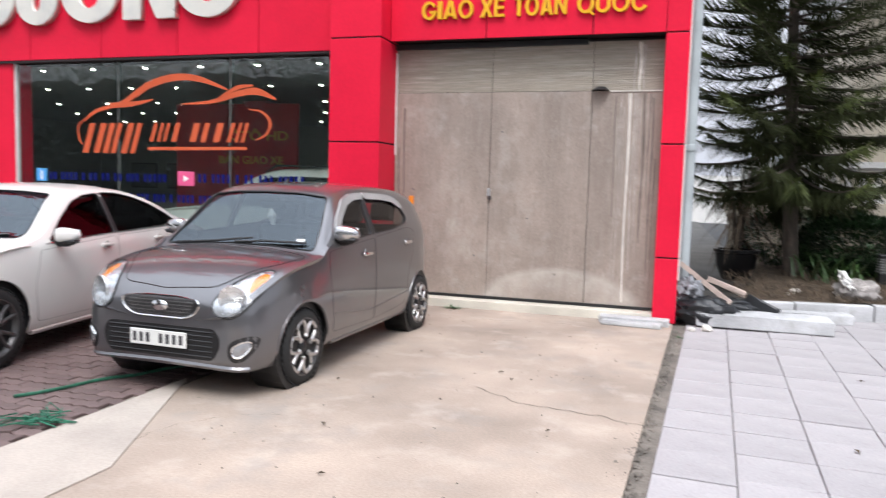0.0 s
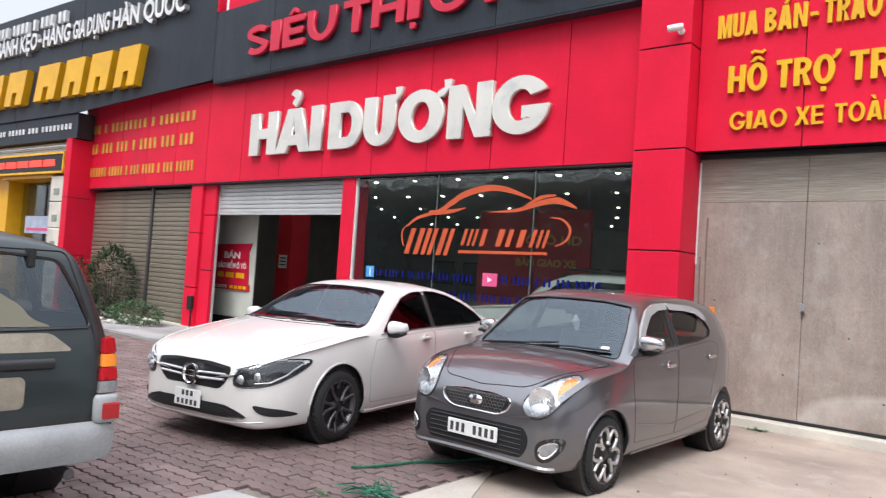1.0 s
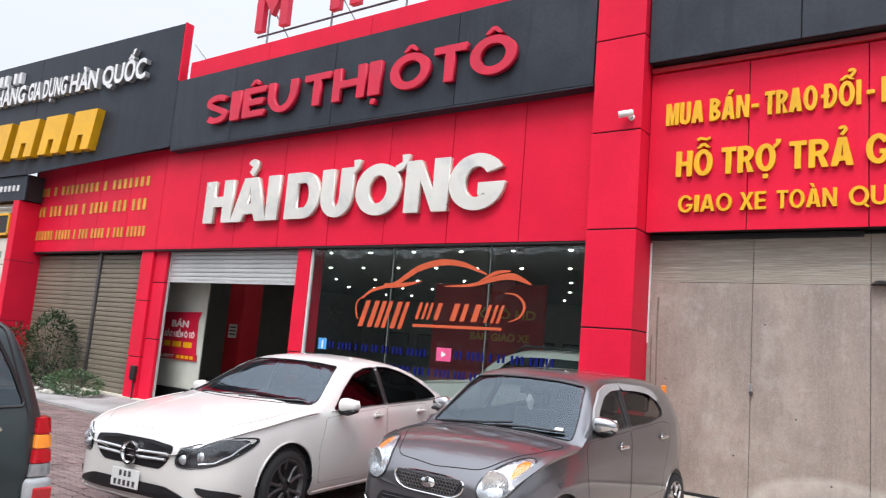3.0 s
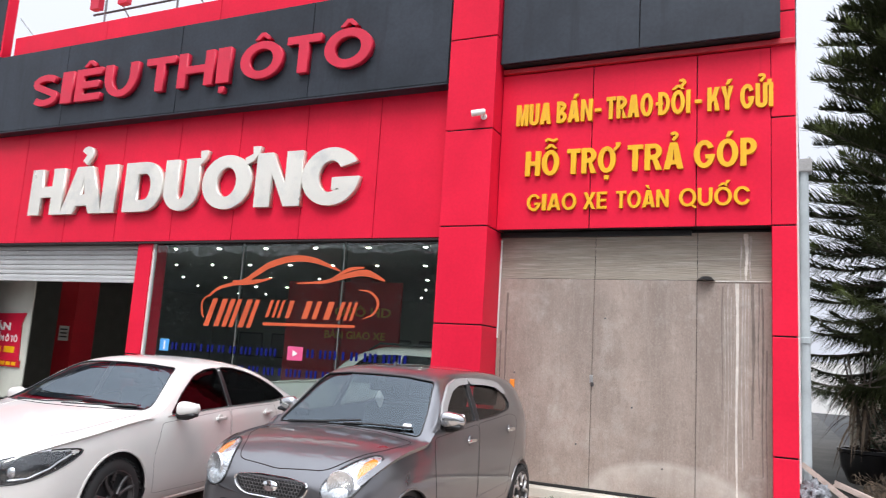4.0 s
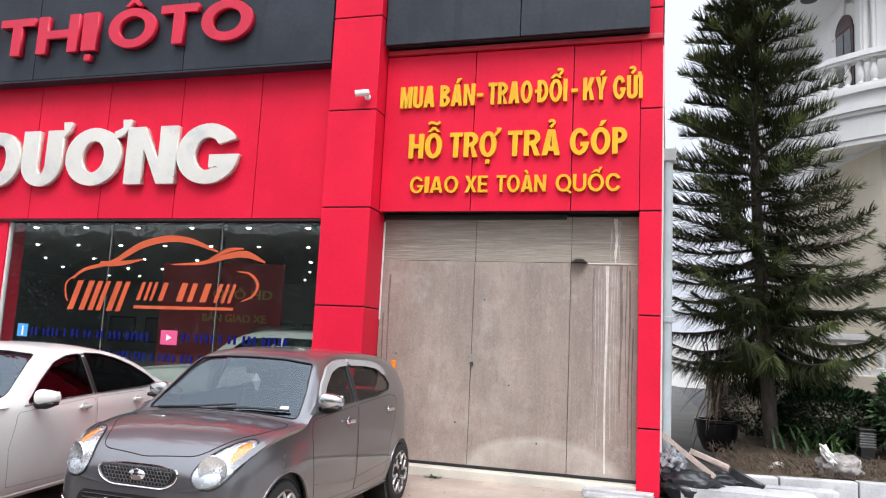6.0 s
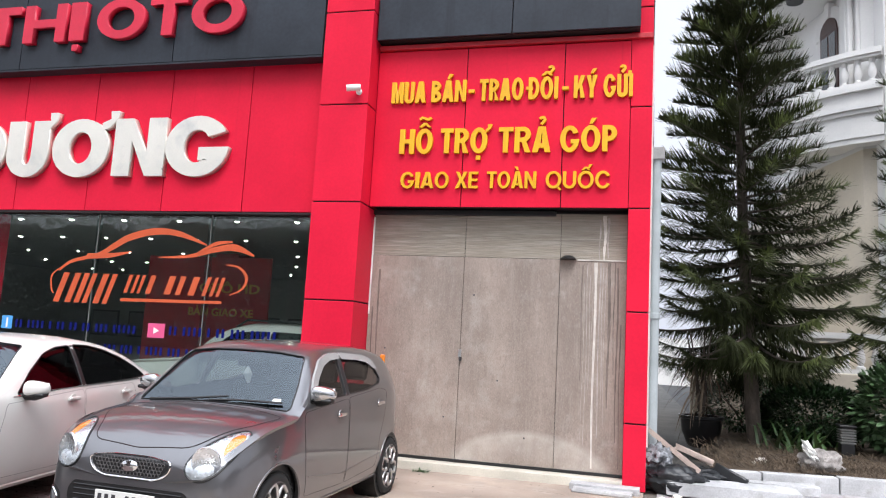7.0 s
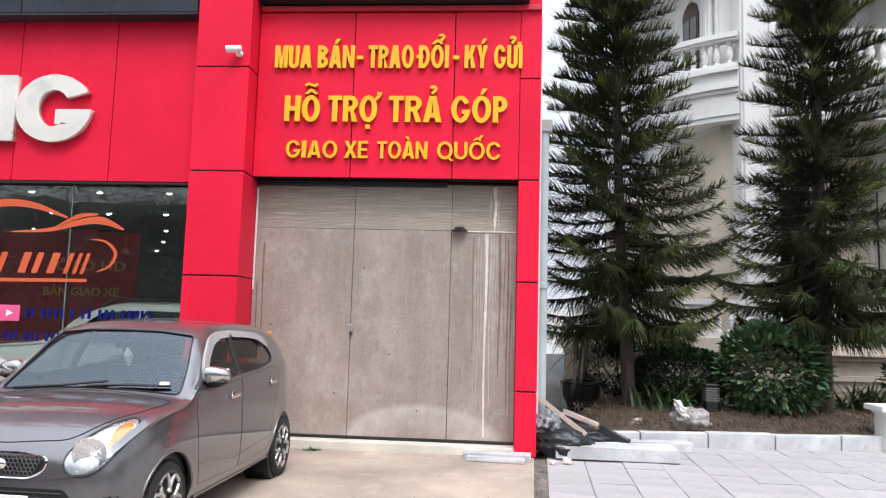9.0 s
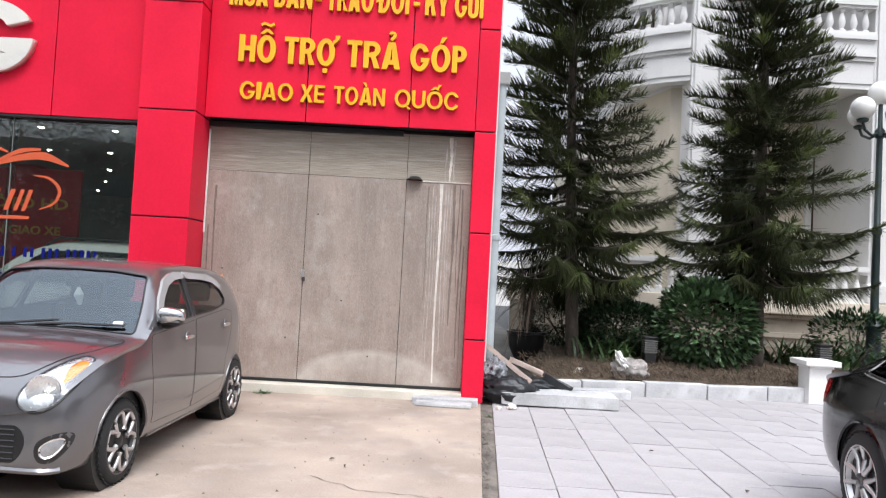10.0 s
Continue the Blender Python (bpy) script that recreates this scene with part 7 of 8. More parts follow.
hatchback(pose(-3.269, 4.802, 0, 0, 0, -1.8))
WHITE_PAINT = paint("white_car_paint", (0.69, 0.67, 0.635), 0.35, dust=0.02)
saloon(pose(-5.522, 3.818, 0, 0, 0, 8.4), WHITE_PAINT, "glossy white saloon with dark alloy wheels on red pavers", "dark")
GREEN = material("dark_green_paint", (0.017, 0.026, 0.027), 0.35, vary=0.1, scale=2.5, grain=160, bump=0.01, spec=0.4, coat=0.25)
wear(GREEN, (0.09, 0.085, 0.07), 1.6, 0.52, 0.78, 0.3)
DUSTY = material("dusty_green_paint", (0.30, 0.26, 0.20), 0.6, vary=0.12, scale=6, grain=60, bump=0.05)
wear(DUSTY, (0.12, 0.11, 0.09), 5.0, 0.5, 0.72, 0.6)
DUST_FILM = glass("window_dust", (0.5, 0.5, 0.48), 0.0)
PLATE_GREY = material("worn_plate_ink", (0.42, 0.41, 0.40), 0.6, vary=0.1)
SUV_GREY = material("grey_bumper_plastic", (0.33, 0.34, 0.345), 0.5, vary=0.1, scale=4)
offroader(pose(-8.58, 1.64, 0, 0, 0, -90.5), GREEN, "dusty dark green off-roader with grey bumpers on red pavers", SUV_GREY, SCREEN_GLASS)
BLACK_PAINT = material("black_car_paint", (0.003, 0.003, 0.0035), 0.12, vary=0.1, scale=3, grain=150, bump=0.005, spec=0.25, coat=0.3)
saloon(pose(2.95, 1.6, 0, 0, 0, -5.5), BLACK_PAINT, "glossy black saloon parked on the pale paving", "plain", grille=False)
# the dust film lets light through and scatters some
fn, fl = DUST_FILM.node_tree.nodes, DUST_FILM.node_tree.links
fd, fm = fn.new("ShaderNodeBsdfDiffuse"), fn.new("ShaderNodeMixShader")
fd.inputs[0].default_value = (0.36, 0.34, 0.26, 1)
fm.inputs[0].default_value = 0.5
fl.new(fn["Transparent BSDF"].outputs[0], fm.inputs[1])
fl.new(fd.outputs[0], fm.inputs[2])
fl.new(fm.outputs[0], fn["Material Output"].inputs[0])
offroader(pose(-7.6, 10.75, 0.06, 0, 0, -90), WHITE_PAINT, "white off-roader standing inside the showroom", WHITE_PAINT, DARK_GLASS, rear=False)

# ---- garden beside the shop ----
BARK = material("grey_brown_bark", (0.10, 0.08, 0.065), 0.9, vary=0.25, scale=6, grain=40, bump=0.6, stretch=(2, 2, 0.6))
NEEDLE = material("dark_green_needles", (0.036, 0.044, 0.015), 0.8, spec=0.2, vary=0.25, scale=1.5, grain=20, bump=0, island=0.35)
NEEDLE_TIP = material("fresh_green_needles", (0.085, 0.112, 0.022), 0.65, vary=0.2, scale=2, grain=20, bump=0, island=0.3)
LEAF = material("dark_glossy_leaf", (0.024, 0.058, 0.02), 0.45, spec=0.3, vary=0.2, scale=3, bump=0, island=0.4)
LEAF_LIGHT = material("mid_green_leaf", (0.072, 0.135, 0.055), 0.5, vary=0.2, scale=3, bump=0, island=0.35)
BLADE = material("strap_leaf", (0.06, 0.12, 0.035), 0.4, vary=0.2, scale=3, bump=0, island=0.35)
DRY = material("dry_twigs", (0.13, 0.095, 0.065), 0.9, vary=0.3, scale=6, bump=0, island=0.3)
POT = material("black_glazed_pot", (0.006, 0.006, 0.007), 0.3, vary=0.2, spec=0.25)
IRON = material("dark_green_cast_iron", (0.018, 0.035, 0.035), 0.45, vary=0.15)
GLOBE = material("frosted_white_globe", (0.78, 0.77, 0.74), 0.35, vary=0.03, bump=0)
VILLA = material("white_villa_render", (0.68, 0.675, 0.66), 0.7, vary=0.04, scale=0.7, grain=30, bump=0.05)
VILLA_CREAM = material("cream_villa_render", (0.62, 0.56, 0.46), 0.7, vary=0.06, scale=0.7, grain=30, bump=0.05)
STONE = material("beige_plinth_stone", (0.36, 0.32, 0.26), 0.8, vary=0.12, scale=2)
DARKWOOD = material("dark_red_brown_joinery", (0.05, 0.018, 0.012), 0.4, vary=0.15)
VGLASS = glass("villa_glass", (0.25, 0.28, 0.28), 0.2)


class Leaves:
    """Collects many small blades into one mesh."""

    def __init__(self):
        self.v, self.f = [], []

    def rope(self, pts, r):
        """A tapering three-sided shoot along points."""
        base = len(self.v)
        for i, p in enumerate(pts):
            rr = r * (1 - 0.75 * i / (len(pts) - 1))
            for k in range(3):
                a = k * 2.094 + i
                self.v.append((p[0] + rr * math.cos(a), p[1] + rr * math.sin(a), p[2] + rr * 0.6 * math.sin(a + 1)))
        for i in range(len(pts) - 1):
            for k in range(3):
                a, b = base + i * 3 + k, base + i * 3 + (k + 1) % 3
                self.f.append((a, b, b + 3, a + 3))

    def blade(self, a, b, w, n=None, bend=0.0):
        """A flat pointed leaf from a to b."""
        a, b = Vector(a), Vector(b)
        d = b - a
        n = Vector(n) if n is not None else Vector((0, 0, 1))
        s = d.cross(n)
        if s.length < 1e-5:
            s = d.cross(Vector((1, 0, 0)))
        s = s.normalized() * w / 2
        m = a + d * 0.45 + Vector((0, 0, bend))
        base = len(self.v)
        for q in (a, m + s, b, m - s):
            self.v.append(tuple(q))
        self.f.append((base, base + 1, base + 2, base + 3))

    def strap(self, a, way, length, w, droop):
        """A long arching leaf."""
        a, way = Vector(a), Vector(way)
        side = way.cross(Vector((0, 0, 1))).normalized() * w / 2
        base, n = len(self.v), 5
        for i in range(n + 1):
            s = i / n
            p = a + way * length * s + Vector((0, 0, -droop * s * s))
            ww = side * (1 - s ** 2.5)
            self.v.append(tuple(p + ww))
            self.v.append(tuple(p - ww))
        for i in range(n):
            k = base + 2 * i
            self.f.append((k, k + 1, k + 3, k + 2))

    def mesh(self, name, *mats):
        me = bpy.data.meshes.new(name)
        me.from_pydata(self.v, [], self.f)
        for m in mats:
            me.materials.append(m)
        return me


def pine(m, seed, height, spread, label, lush=1.0):
    """A whorled pine: trunk, limbs and plumes of many curved shoots."""
    r = random.Random(seed)
    t = thing("pine_tree", label, "tree", m)
    trunk = []
    for i in range(15):
        s = i / 14
        trunk.append((0.16 * math.sin(3 * s + seed) - 0.16 * math.sin(seed) - 0.05 * s, 0.05 * math.sin(2.2 * s), height * s))
    part("trunk", tube(B(), trunk, [0.105 * (1 - 0.88 * i / 14) + 0.012 for i in range(15)], 10), BARK, t, smooth=60)
    limbs, old, young = B(), Leaves(), Leaves()
    first = 1.5
    z = first
    while z < height - 0.12:
        s = (z - first) / (height - first)
        reach = min(spread * (1.0 - 0.92 * s), (height - z) * 0.55 + 0.10) * (0.84 + 0.16 * min(1, s * 7))
        n = r.choice((6, 6, 7)) if s < 0.8 else r.choice((4, 5))
        turn = r.uniform(0, 6.28)
        low = max(0.0, 1 - s * 2.6)
        for b in range(n):
            a = turn + b * 2 * math.pi / n + r.uniform(-0.22, 0.22)
            L = reach * (r.uniform(0.78, 1.08) if r.random() < 0.85 else r.uniform(0.45, 0.75))
            zz = z + r.uniform(-0.10, 0.10)
            sag = (0.24 * low - 0.03 - 0.10 * s) * L * r.uniform(0.3, 1.7)
            x0 = trunk[min(14, int(zz / height * 14))]
            c, sn = math.cos(a), math.sin(a)
            pts = []
            for i in range(9):
                q = i / 8
                pts.append(Vector((x0[0] + c * L * q, x0[1] + sn * L * q, zz - sag * math.sin(q * 2.2) + (0.10 + 0.20 * (1 - low)) * L * max(0, q - 0.45) ** 1.6)))
            tube(limbs, pts, [0.021 * (1 - 0.85 * i / 8) * (0.6 + 0.4 * L) + 0.003 for i in range(9)], 5)
            lat = Vector((-sn, c, 0))
            fresh = r.random() < 0.5
            bare = 0.15 if L > 0.8 else 0.05
            count = int((L * (112 + 30 * low) + 36) * lush)
            thick = 0.0105 + 0.003 * r.random()
            for j in range(count):
                q = bare + (1 - bare) * (j + r.random()) / count
                i = min(7, int(q * 8))
                p = pts[i].lerp(pts[i + 1], q * 8 - i)
                d = (pts[i + 1] - pts[i]).normalized()
                roll = r.uniform(0, 2 * math.pi)
                up = d.cross(lat)
                up = up if up.z > 0 else -up
                ring = lat * math.cos(roll) + up * (math.sin(roll) * 0.55 + 0.34 - 1.0 * low)
                out = (ring + d * r.uniform(0.25, 0.75)).normalized()
                ln = r.uniform(0.18, 0.33) * (1.16 - 0.62 * q ** 1.5) * (0.66 + 0.36 * min(1.2, L))
                bend = Vector((0, 0, ln * (r.uniform(0.15, 0.5) * (1 - low) - r.uniform(0.1, 0.55) * low)))
                side = young if fresh and q > 0.80 and r.random() < 0.8 else old
                side.rope([p, p + out * ln * 0.55 + bend * 0.2, p + out * ln * 0.95 + d * ln * 0.25 + bend], thick)
            tip = (pts[8] - pts[7]).normalized()
            for j in range(18):
                out = (tip * 1.2 + Vector((r.uniform(-.55, .55), r.uniform(-.55, .55), r.uniform(-.25, .6)))).normalized()
                (young if fresh else old).rope([pts[8] - tip * 0.05, pts[8] + out * 0.05, pts[8] + out * 0.11 + Vector((0, 0, 0.02))], thick * 0.9)
        z += (0.215 if s < 0.28 else 0.26 if s < 0.5 else 0.25) * r.uniform(0.8, 1.25)
    part("limb", limbs, BARK, t)
    part("crown", old.mesh("crown", NEEDLE), None, t, "dense dark green needle shoots")
    part("young_growth", young.mesh("young_growth", NEEDLE_TIP), None, t, "brighter green shoot tips")
    return t


pine(pose(1.86, 12.6, 0.28), 3, 9.6, 2.15, "tall dark green whorled pine in the garden bed")
pine(pose(4.96, 12.7, 0.3, 0, 0, 70), 8, 9.9, 1.9, "second tall dark pine with a straight trunk in the bed")


def bed(x0, x1, y0, y1):
    bm = B()
    bmesh.ops.create_grid(bm, x_segments=70, y_segments=40, size=0.5)
    for v in bm.verts:
        s, t = v.co.x + 0.5, v.co.y + 0.5
        x = x0 + 0.7 * t + (x1 - x0 - 0.7 * t) * s
        y = y0 + (y1 - y0) * t + 0.13 * (x - 1.9)
        rise = min(1, t * 3.2)
        v.co = Vector((x, y, 0.13 + 0.2 * rise + 0.035 * noise.noise((x * 2.1, y * 2.1, 0)) + 0.02 * noise.noise((x * 7, y * 7, 3))))
        if s < 0.02:
            v.co.z = 0.0
    return bm


solid("garden_soil", bed(0.78, 16, 10.62, 17.0), SOIL, "bare dry brown soil of the garden bed", "soil", "structure", smooth=70)
litter = Leaves()
rl = random.Random(4)
for k in range(5200):
    x = rl.uniform(0.95, 8.5)
    y = 10.72 + 0.13 * (x - 1.9) + abs(rl.gauss(0, 0.55 if k % 2 else 1.0))
    z = 0.18 + 0.18 * min(1, (y - 10.6 - 0.13 * (x - 1.9)) / 2.0)
    a = rl.uniform(0, 6.28)
    ln = rl.uniform(0.05, 0.28)
    litter.rope([(x, y, z), (x + ln * 0.5 * math.cos(a), y + ln * 0.5 * math.sin(a), z + rl.uniform(0, 0.09)), (x + ln * math.cos(a), y + ln * math.sin(a), z)], rl.uniform(0.003, 0.008))
tagged(new("leaf_litter", litter.mesh("leaf_litter", DRY)), "scattered dry twigs and needles on the soil", "leaf litter", kind="stuff")

kerb = thing("garden_kerb", "row of whitewashed kerb stones along the garden bed", "kerb", kind="structure")
for k in range(6):
    x = 0.72 + k * 0.9
    y = 10.46 + 0.135 * (x - 1.9)
    o = part("kerb_stone", box(B(), 0, 0.89, 0, 0.16, -0.04, 0.185 + 0.01 * (k % 3), 0.012), KERB, kerb)
    o.matrix_basis = pose(x, y, 0, 0, 0.3 * (k % 3 - 1), 7.4)
    o.parent = kerb

# boundary post
gp = thing("gate_post", "low white post with a flat cap at the bed end", "post", pose(0.2, 0.0, -0.05))
part("shaft", box(B(), 4.67, 4.99, 10.75, 11.07, -0.02, 0.56, 0.012), WHITE, gp)
part("neck", box(B(), 4.65, 5.01, 10.73, 11.09, 0.54, 0.58, 0.008), WHITE, gp)
part("cap", box(B(), 4.58, 5.08, 10.66, 11.16, 0.58, 0.66, 0.015), WHITE, gp)


def bush(name, m, label, rx, ry, rz, n, size, mats, seed, broad=0.5):
    """A shrub: short stems and a shell of single leaves with gaps."""
    r = random.Random(seed)
    t = thing(name, label, "shrub", m)
    st = B()
    for k in range(9):
        a, e = r.uniform(0, 6.28), r.uniform(0.3, 0.9)
        tube(st, [(0, 0, 0), (rx * 0.4 * e * math.cos(a), ry * 0.4 * e * math.sin(a), rz * 0.7), (rx * 0.8 * e * math.cos(a), ry * 0.8 * e * math.sin(a), rz * (1.9 - e))], [0.018, 0.012, 0.004], 5)
    part("stem", st, BARK, t)
    lv = Leaves()
    for k in range(n):
        v = Vector((r.gauss(0, 1), r.gauss(0, 1), r.gauss(0, 1))).normalized()
        d = r.uniform(0.62, 1.0) ** 0.6 * (1 + 0.16 * noise.noise(v * 2.3 + Vector((seed, 0, 0))))
        p = Vector((v.x * rx * d, v.y * ry * d, rz + v.z * rz * d))
        if p.z < 0.03:
            continue
        out = (v + Vector((r.uniform(-.7, .7), r.uniform(-.7, .7), r.uniform(-.6, .5)))).normalized()
        lv.blade(p, p + out * size * r.uniform(0.6, 1.2), size * broad * r.uniform(0.7, 1.1), (r.uniform(-.6, .6), r.uniform(-.6, .6), 1), -0.02 * size)
    part("foliage", lv.mesh("foliage", *mats), None, t)
    return t


bush("clipped_shrub", pose(2.75, 13.0, 0.3), "rounded dark green clipped shrub", 0.8, 0.62, 0.48, 9500, 0.085, [LEAF], 2)
bush("leafy_shrub", pose(3.98, 12.3, 0.28), "broad-leaved green shrub between the two pines", 0.8, 0.62, 0.70, 3300, 0.15, [LEAF_LIGHT], 6, 0.6)
bush("clipped_shrub", pose(2.0, 14.2, 0.33), "dark green shrub in the shade behind the pine", 0.8, 0.6, 0.5, 3600, 0.08, [LEAF], 12)
bush("leafy_shrub", pose(6.9, 13.2, 0.3), "low dark shrub beside the lamp post", 0.8, 0.6, 0.5, 1500, 0.14, [LEAF], 15, 0.4)
for k, (x, y, n) in enumerate(((5.0, 13.6, 90), (5.7, 13.2, 110), (6.4, 13.0, 110), (3.2, 13.7, 80), (2.4, 12.3, 45), (7.4, 13.6, 90))):
    r = random.Random(30 + k)
    t = thing("strap_lily", "clump of long arching green strap leaves", "plant", pose(x, y, 0.3), group="strap leaf clumps")
    lv = Leaves()
    for j in range(n):
        a = r.uniform(0, 6.28)
        lv.strap((r.gauss(0, .2), r.gauss(0, .16), 0), Vector((math.cos(a) * 0.6, math.sin(a) * 0.6, r.uniform(0.7, 1.3))).normalized(), r.uniform(0.5, 0.95), r.uniform(0.03, 0.05), r.uniform(0.2, 0.5))
    part("foliage", lv.mesh("foliage", BLADE), None, t)

pt = thing("plant_pot", "large black glazed pot with a withered plant", "pot", pose(1.08, 12.55, 0.2) @ Matrix.Scale(1.18, 4))
part("bowl", lathe(B(), [(0.13, 0), (0.17, 0.02), (0.245, 0.2), (0.262, 0.36), (0.285, 0.375), (0.285, 0.41), (0.25, 0.41), (0.235, 0.33), (0.0001, 0.32)], 32), POT, pt, smooth=50)
lv = Leaves()
r = random.Random(9)
for k in range(75):
    a = r.uniform(0, 6.28)
    lv.strap((r.gauss(0, .06), r.gauss(0, .06), 0.35 + r.uniform(0, 0.9)), Vector((math.cos(a) * 0.7, math.sin(a) * 0.7, r.uniform(-0.2, 0.7))).normalized(), r.uniform(0.25, 0.6), r.uniform(0.02, 0.04), r.uniform(0.3, 0.7))
part("withered_leaves", lv.mesh("withered_leaves", DRY), None, pt)
st = B()
for k in range(5):
    a = k * 1.3
    tube(st, [(0, 0, 0.3), (0.08 * math.cos(a), 0.08 * math.sin(a), 0.9), (0.22 * math.cos(a), 0.22 * math.sin(a), 1.5)], [0.02, 0.015, 0.008], 6)
part("stem", st, BARK, pt)

for k, (x, y) in enumerate(((3.02, 12.2), (6.0, 12.55))):
    t = thing("bollard_light", "small dark garden bollard light with louvres", "garden light", pose(x, y, 0.22), group="bollard lights")
    part("base", box(B(), -0.09, 0.09, -0.09, 0.09, 0, 0.24, 0.01), BLACK, t)
    for j in range(6):
        part("louvre", box(B(), -0.105, 0.105, -0.105, 0.105, 0.25 + j * 0.036, 0.268 + j * 0.036, 0.004), IRON_GREY, t)
    part("diffuser", box(B(), -0.075, 0.075, -0.075, 0.075, 0.24, 0.47), CABIN_GREY, t)
    part("cap", box(B(), -0.115, 0.115, -0.115, 0.115, 0.47, 0.51, 0.012), BLACK, t)

# street lamp with globes
sl = thing("globe_lamp_post", "dark green iron lamp post with white globes", "street lamp", pose(7.22, 13.2, 0.25))
part("base", lathe(B(), [(0.2, 0), (0.2, 0.12), (0.13, 0.2), (0.12, 0.75), (0.15, 0.8), (0.09, 0.92), (0.075, 1.0)], 20), IRON, sl, smooth=40)
part("pole", lathe(B(), [(0.07, 0.95), (0.062, 2.4), (0.085, 2.43), (0.085, 2.5), (0.055, 2.55), (0.05, 4.1), (0.085, 4.14), (0.085, 4.24), (0.04, 4.3), (0.035, 4.72)], 18), IRON, sl, smooth=40)
for k in range(4):
    a = radians(200 + 90 * k)
    c, s_ = math.cos(a), math.sin(a)
    part("arm", tube(B(), [(0.03 * c, 0.03 * s_, 4.2), (0.2 * c, 0.2 * s_, 4.14), (0.36 * c, 0.36 * s_, 4.22), (0.42 * c, 0.42 * s_, 4.36)], 0.025, 8), IRON, sl, smooth=60)
    part("cup", lathe(B(), [(0.04, 0), (0.09, 0.02), (0.1, 0.06), (0.06, 0.08)], 16, Matrix.Translation((0.42 * c, 0.42 * s_, 4.34))), IRON, sl, smooth=50)
    bm = B()
    bmesh.ops.create_uvsphere(bm, u_segments=24, v_segments=16, radius=0.2, matrix=Matrix.Translation((0.42 * c, 0.42 * s_, 4.6)))
    part("globe", bm, GLOBE, sl, "frosted white globe", smooth=80)
bm = B()
bmesh.ops.create_uvsphere(bm, u_segments=24, v_segments=16, radius=0.21, matrix=Matrix.Translation((0, 0, 4.92)))
part("globe", bm, GLOBE, sl, "frosted white globe", smooth=80)

# ---- villa behind the trees ----
villa = thing("villa", "white stucco villa with balustraded balconies behind the trees", "house")
FRONT = 16.6
part("wall", box(B(), 4.9, 20, 19.2, 30, 6.2, 12.4), VILLA, villa)
part("lower_wall", box(B(), 4.9, 20, 19.2, 30, 1.3, 6.2), VILLA_CREAM, villa, "cream ground floor wall")


def splay(z0, z1, mat, name):
    """The splayed corner wall between the front and the side."""
    bm = B()
    lo, hi = ([bm.verts.new((x, y, z)) for x, y in ((4.98, 17.2), (4.75, 17.3), (4.0, 20.0), (4.0, 30), (4.98, 30))] for z in (z0, z1))
    bm.faces.new(lo)
    bm.faces.new(hi)
    for k in range(5):
        bm.faces.new((lo[k], lo[(k + 1) % 5], hi[(k + 1) % 5], hi[k]))
    return part(name, bm, mat, villa)


splay(6.2, 12.4, VILLA, "corner_wall")
splay(1.3, 6.2, VILLA_CREAM, "lower_corner_wall")
part("terrace", box(B(), 1.45, 20, FRONT + 0.12, 19.6, 0, 0.98), STONE, villa, "beige stone terrace plinth")
part("terrace_edge", box(B(), 1.33, 20, FRONT - 0.1, 19.6, 1.08, 1.42, 0.03), VILLA_CREAM, villa)
part("terrace_bead", box(B(), 1.38, 20, FRONT + 0.02, 19.6, 0.98, 1.08, 0.02), STONE, villa)
part("terrace_course", box(B(), 1.42, 20, FRONT + 0.06, FRONT + 0.12, 0.55, 0.67, 0.01), STONE, villa)
for x0, x1 in ((4.98, 5.78), (9.08, 9.9), (14.0, 14.8)):
    part("pilaster", box(B(), x0, x1, FRONT, 19.2, 1.42, 12.4, 0.02), VILLA, villa)
    for a in (x0 + 0.06, x1 - 0.18):
        part("pilaster_edge", box(B(), a, a + 0.12, FRONT - 0.05, FRONT, 1.9, 11.8, 0.012), VILLA, villa)
    part("pilaster_base", box(B(), x0 - 0.06, x1 + 0.06, FRONT - 0.1, 19.2, 1.42, 1.85, 0.03), VILLA, villa)
part("terrace_post", box(B(), 1.45, 1.92, FRONT + 0.02, FRONT + 0.5, 1.42, 2.24, 0.02), VILLA, villa)
for k in range(3):
    part("flute", box(B(), 4.52 + 0.15 * k, 4.62 + 0.15 * k, 17.42 - 0.08 * k, 17.72, 7.45, 11.9, 0.03), VILLA, villa)
part("flute_backing", box(B(), 4.48, 4.97, 17.5, 17.9, 7.45, 12.0, 0.01), VILLA, villa)


def run(bm, path, inner, outer, z0, z1):
    """A moulding of rectangular section along a plan line; inner and outer are offsets to its two sides."""
    rows = []
    for i, p in enumerate(path):
        a, b = Vector(path[max(i - 1, 0)]), Vector(path[min(i + 1, len(path) - 1)])
        d = (b - a).normalized()
        n = Vector((d.y, -d.x))
        p = Vector(p)
        rows.append([bm.verts.new((*(p + n * off), z)) for off, z in ((outer, z0), (inner, z0), (inner, z1), (outer, z1))])
    for a, b in zip(rows, rows[1:]):
        for k in range(4):
            bm.faces.new((a[k], a[(k + 1) % 4], b[(k + 1) % 4], b[k]))
    bm.faces.new(rows[0])
    bm.faces.new(rows[-1][::-1])
    return bm


def spaced(path, step):
    """Places at even steps along a plan line."""
    out, left = [], step / 2
    for a, b in zip(path, path[1:]):
        a, b = Vector(a), Vector(b)
        d = (b - a).length
        while left <= d:
            out.append(a.lerp(b, left / d))
            left += step
        left -= d
    return out


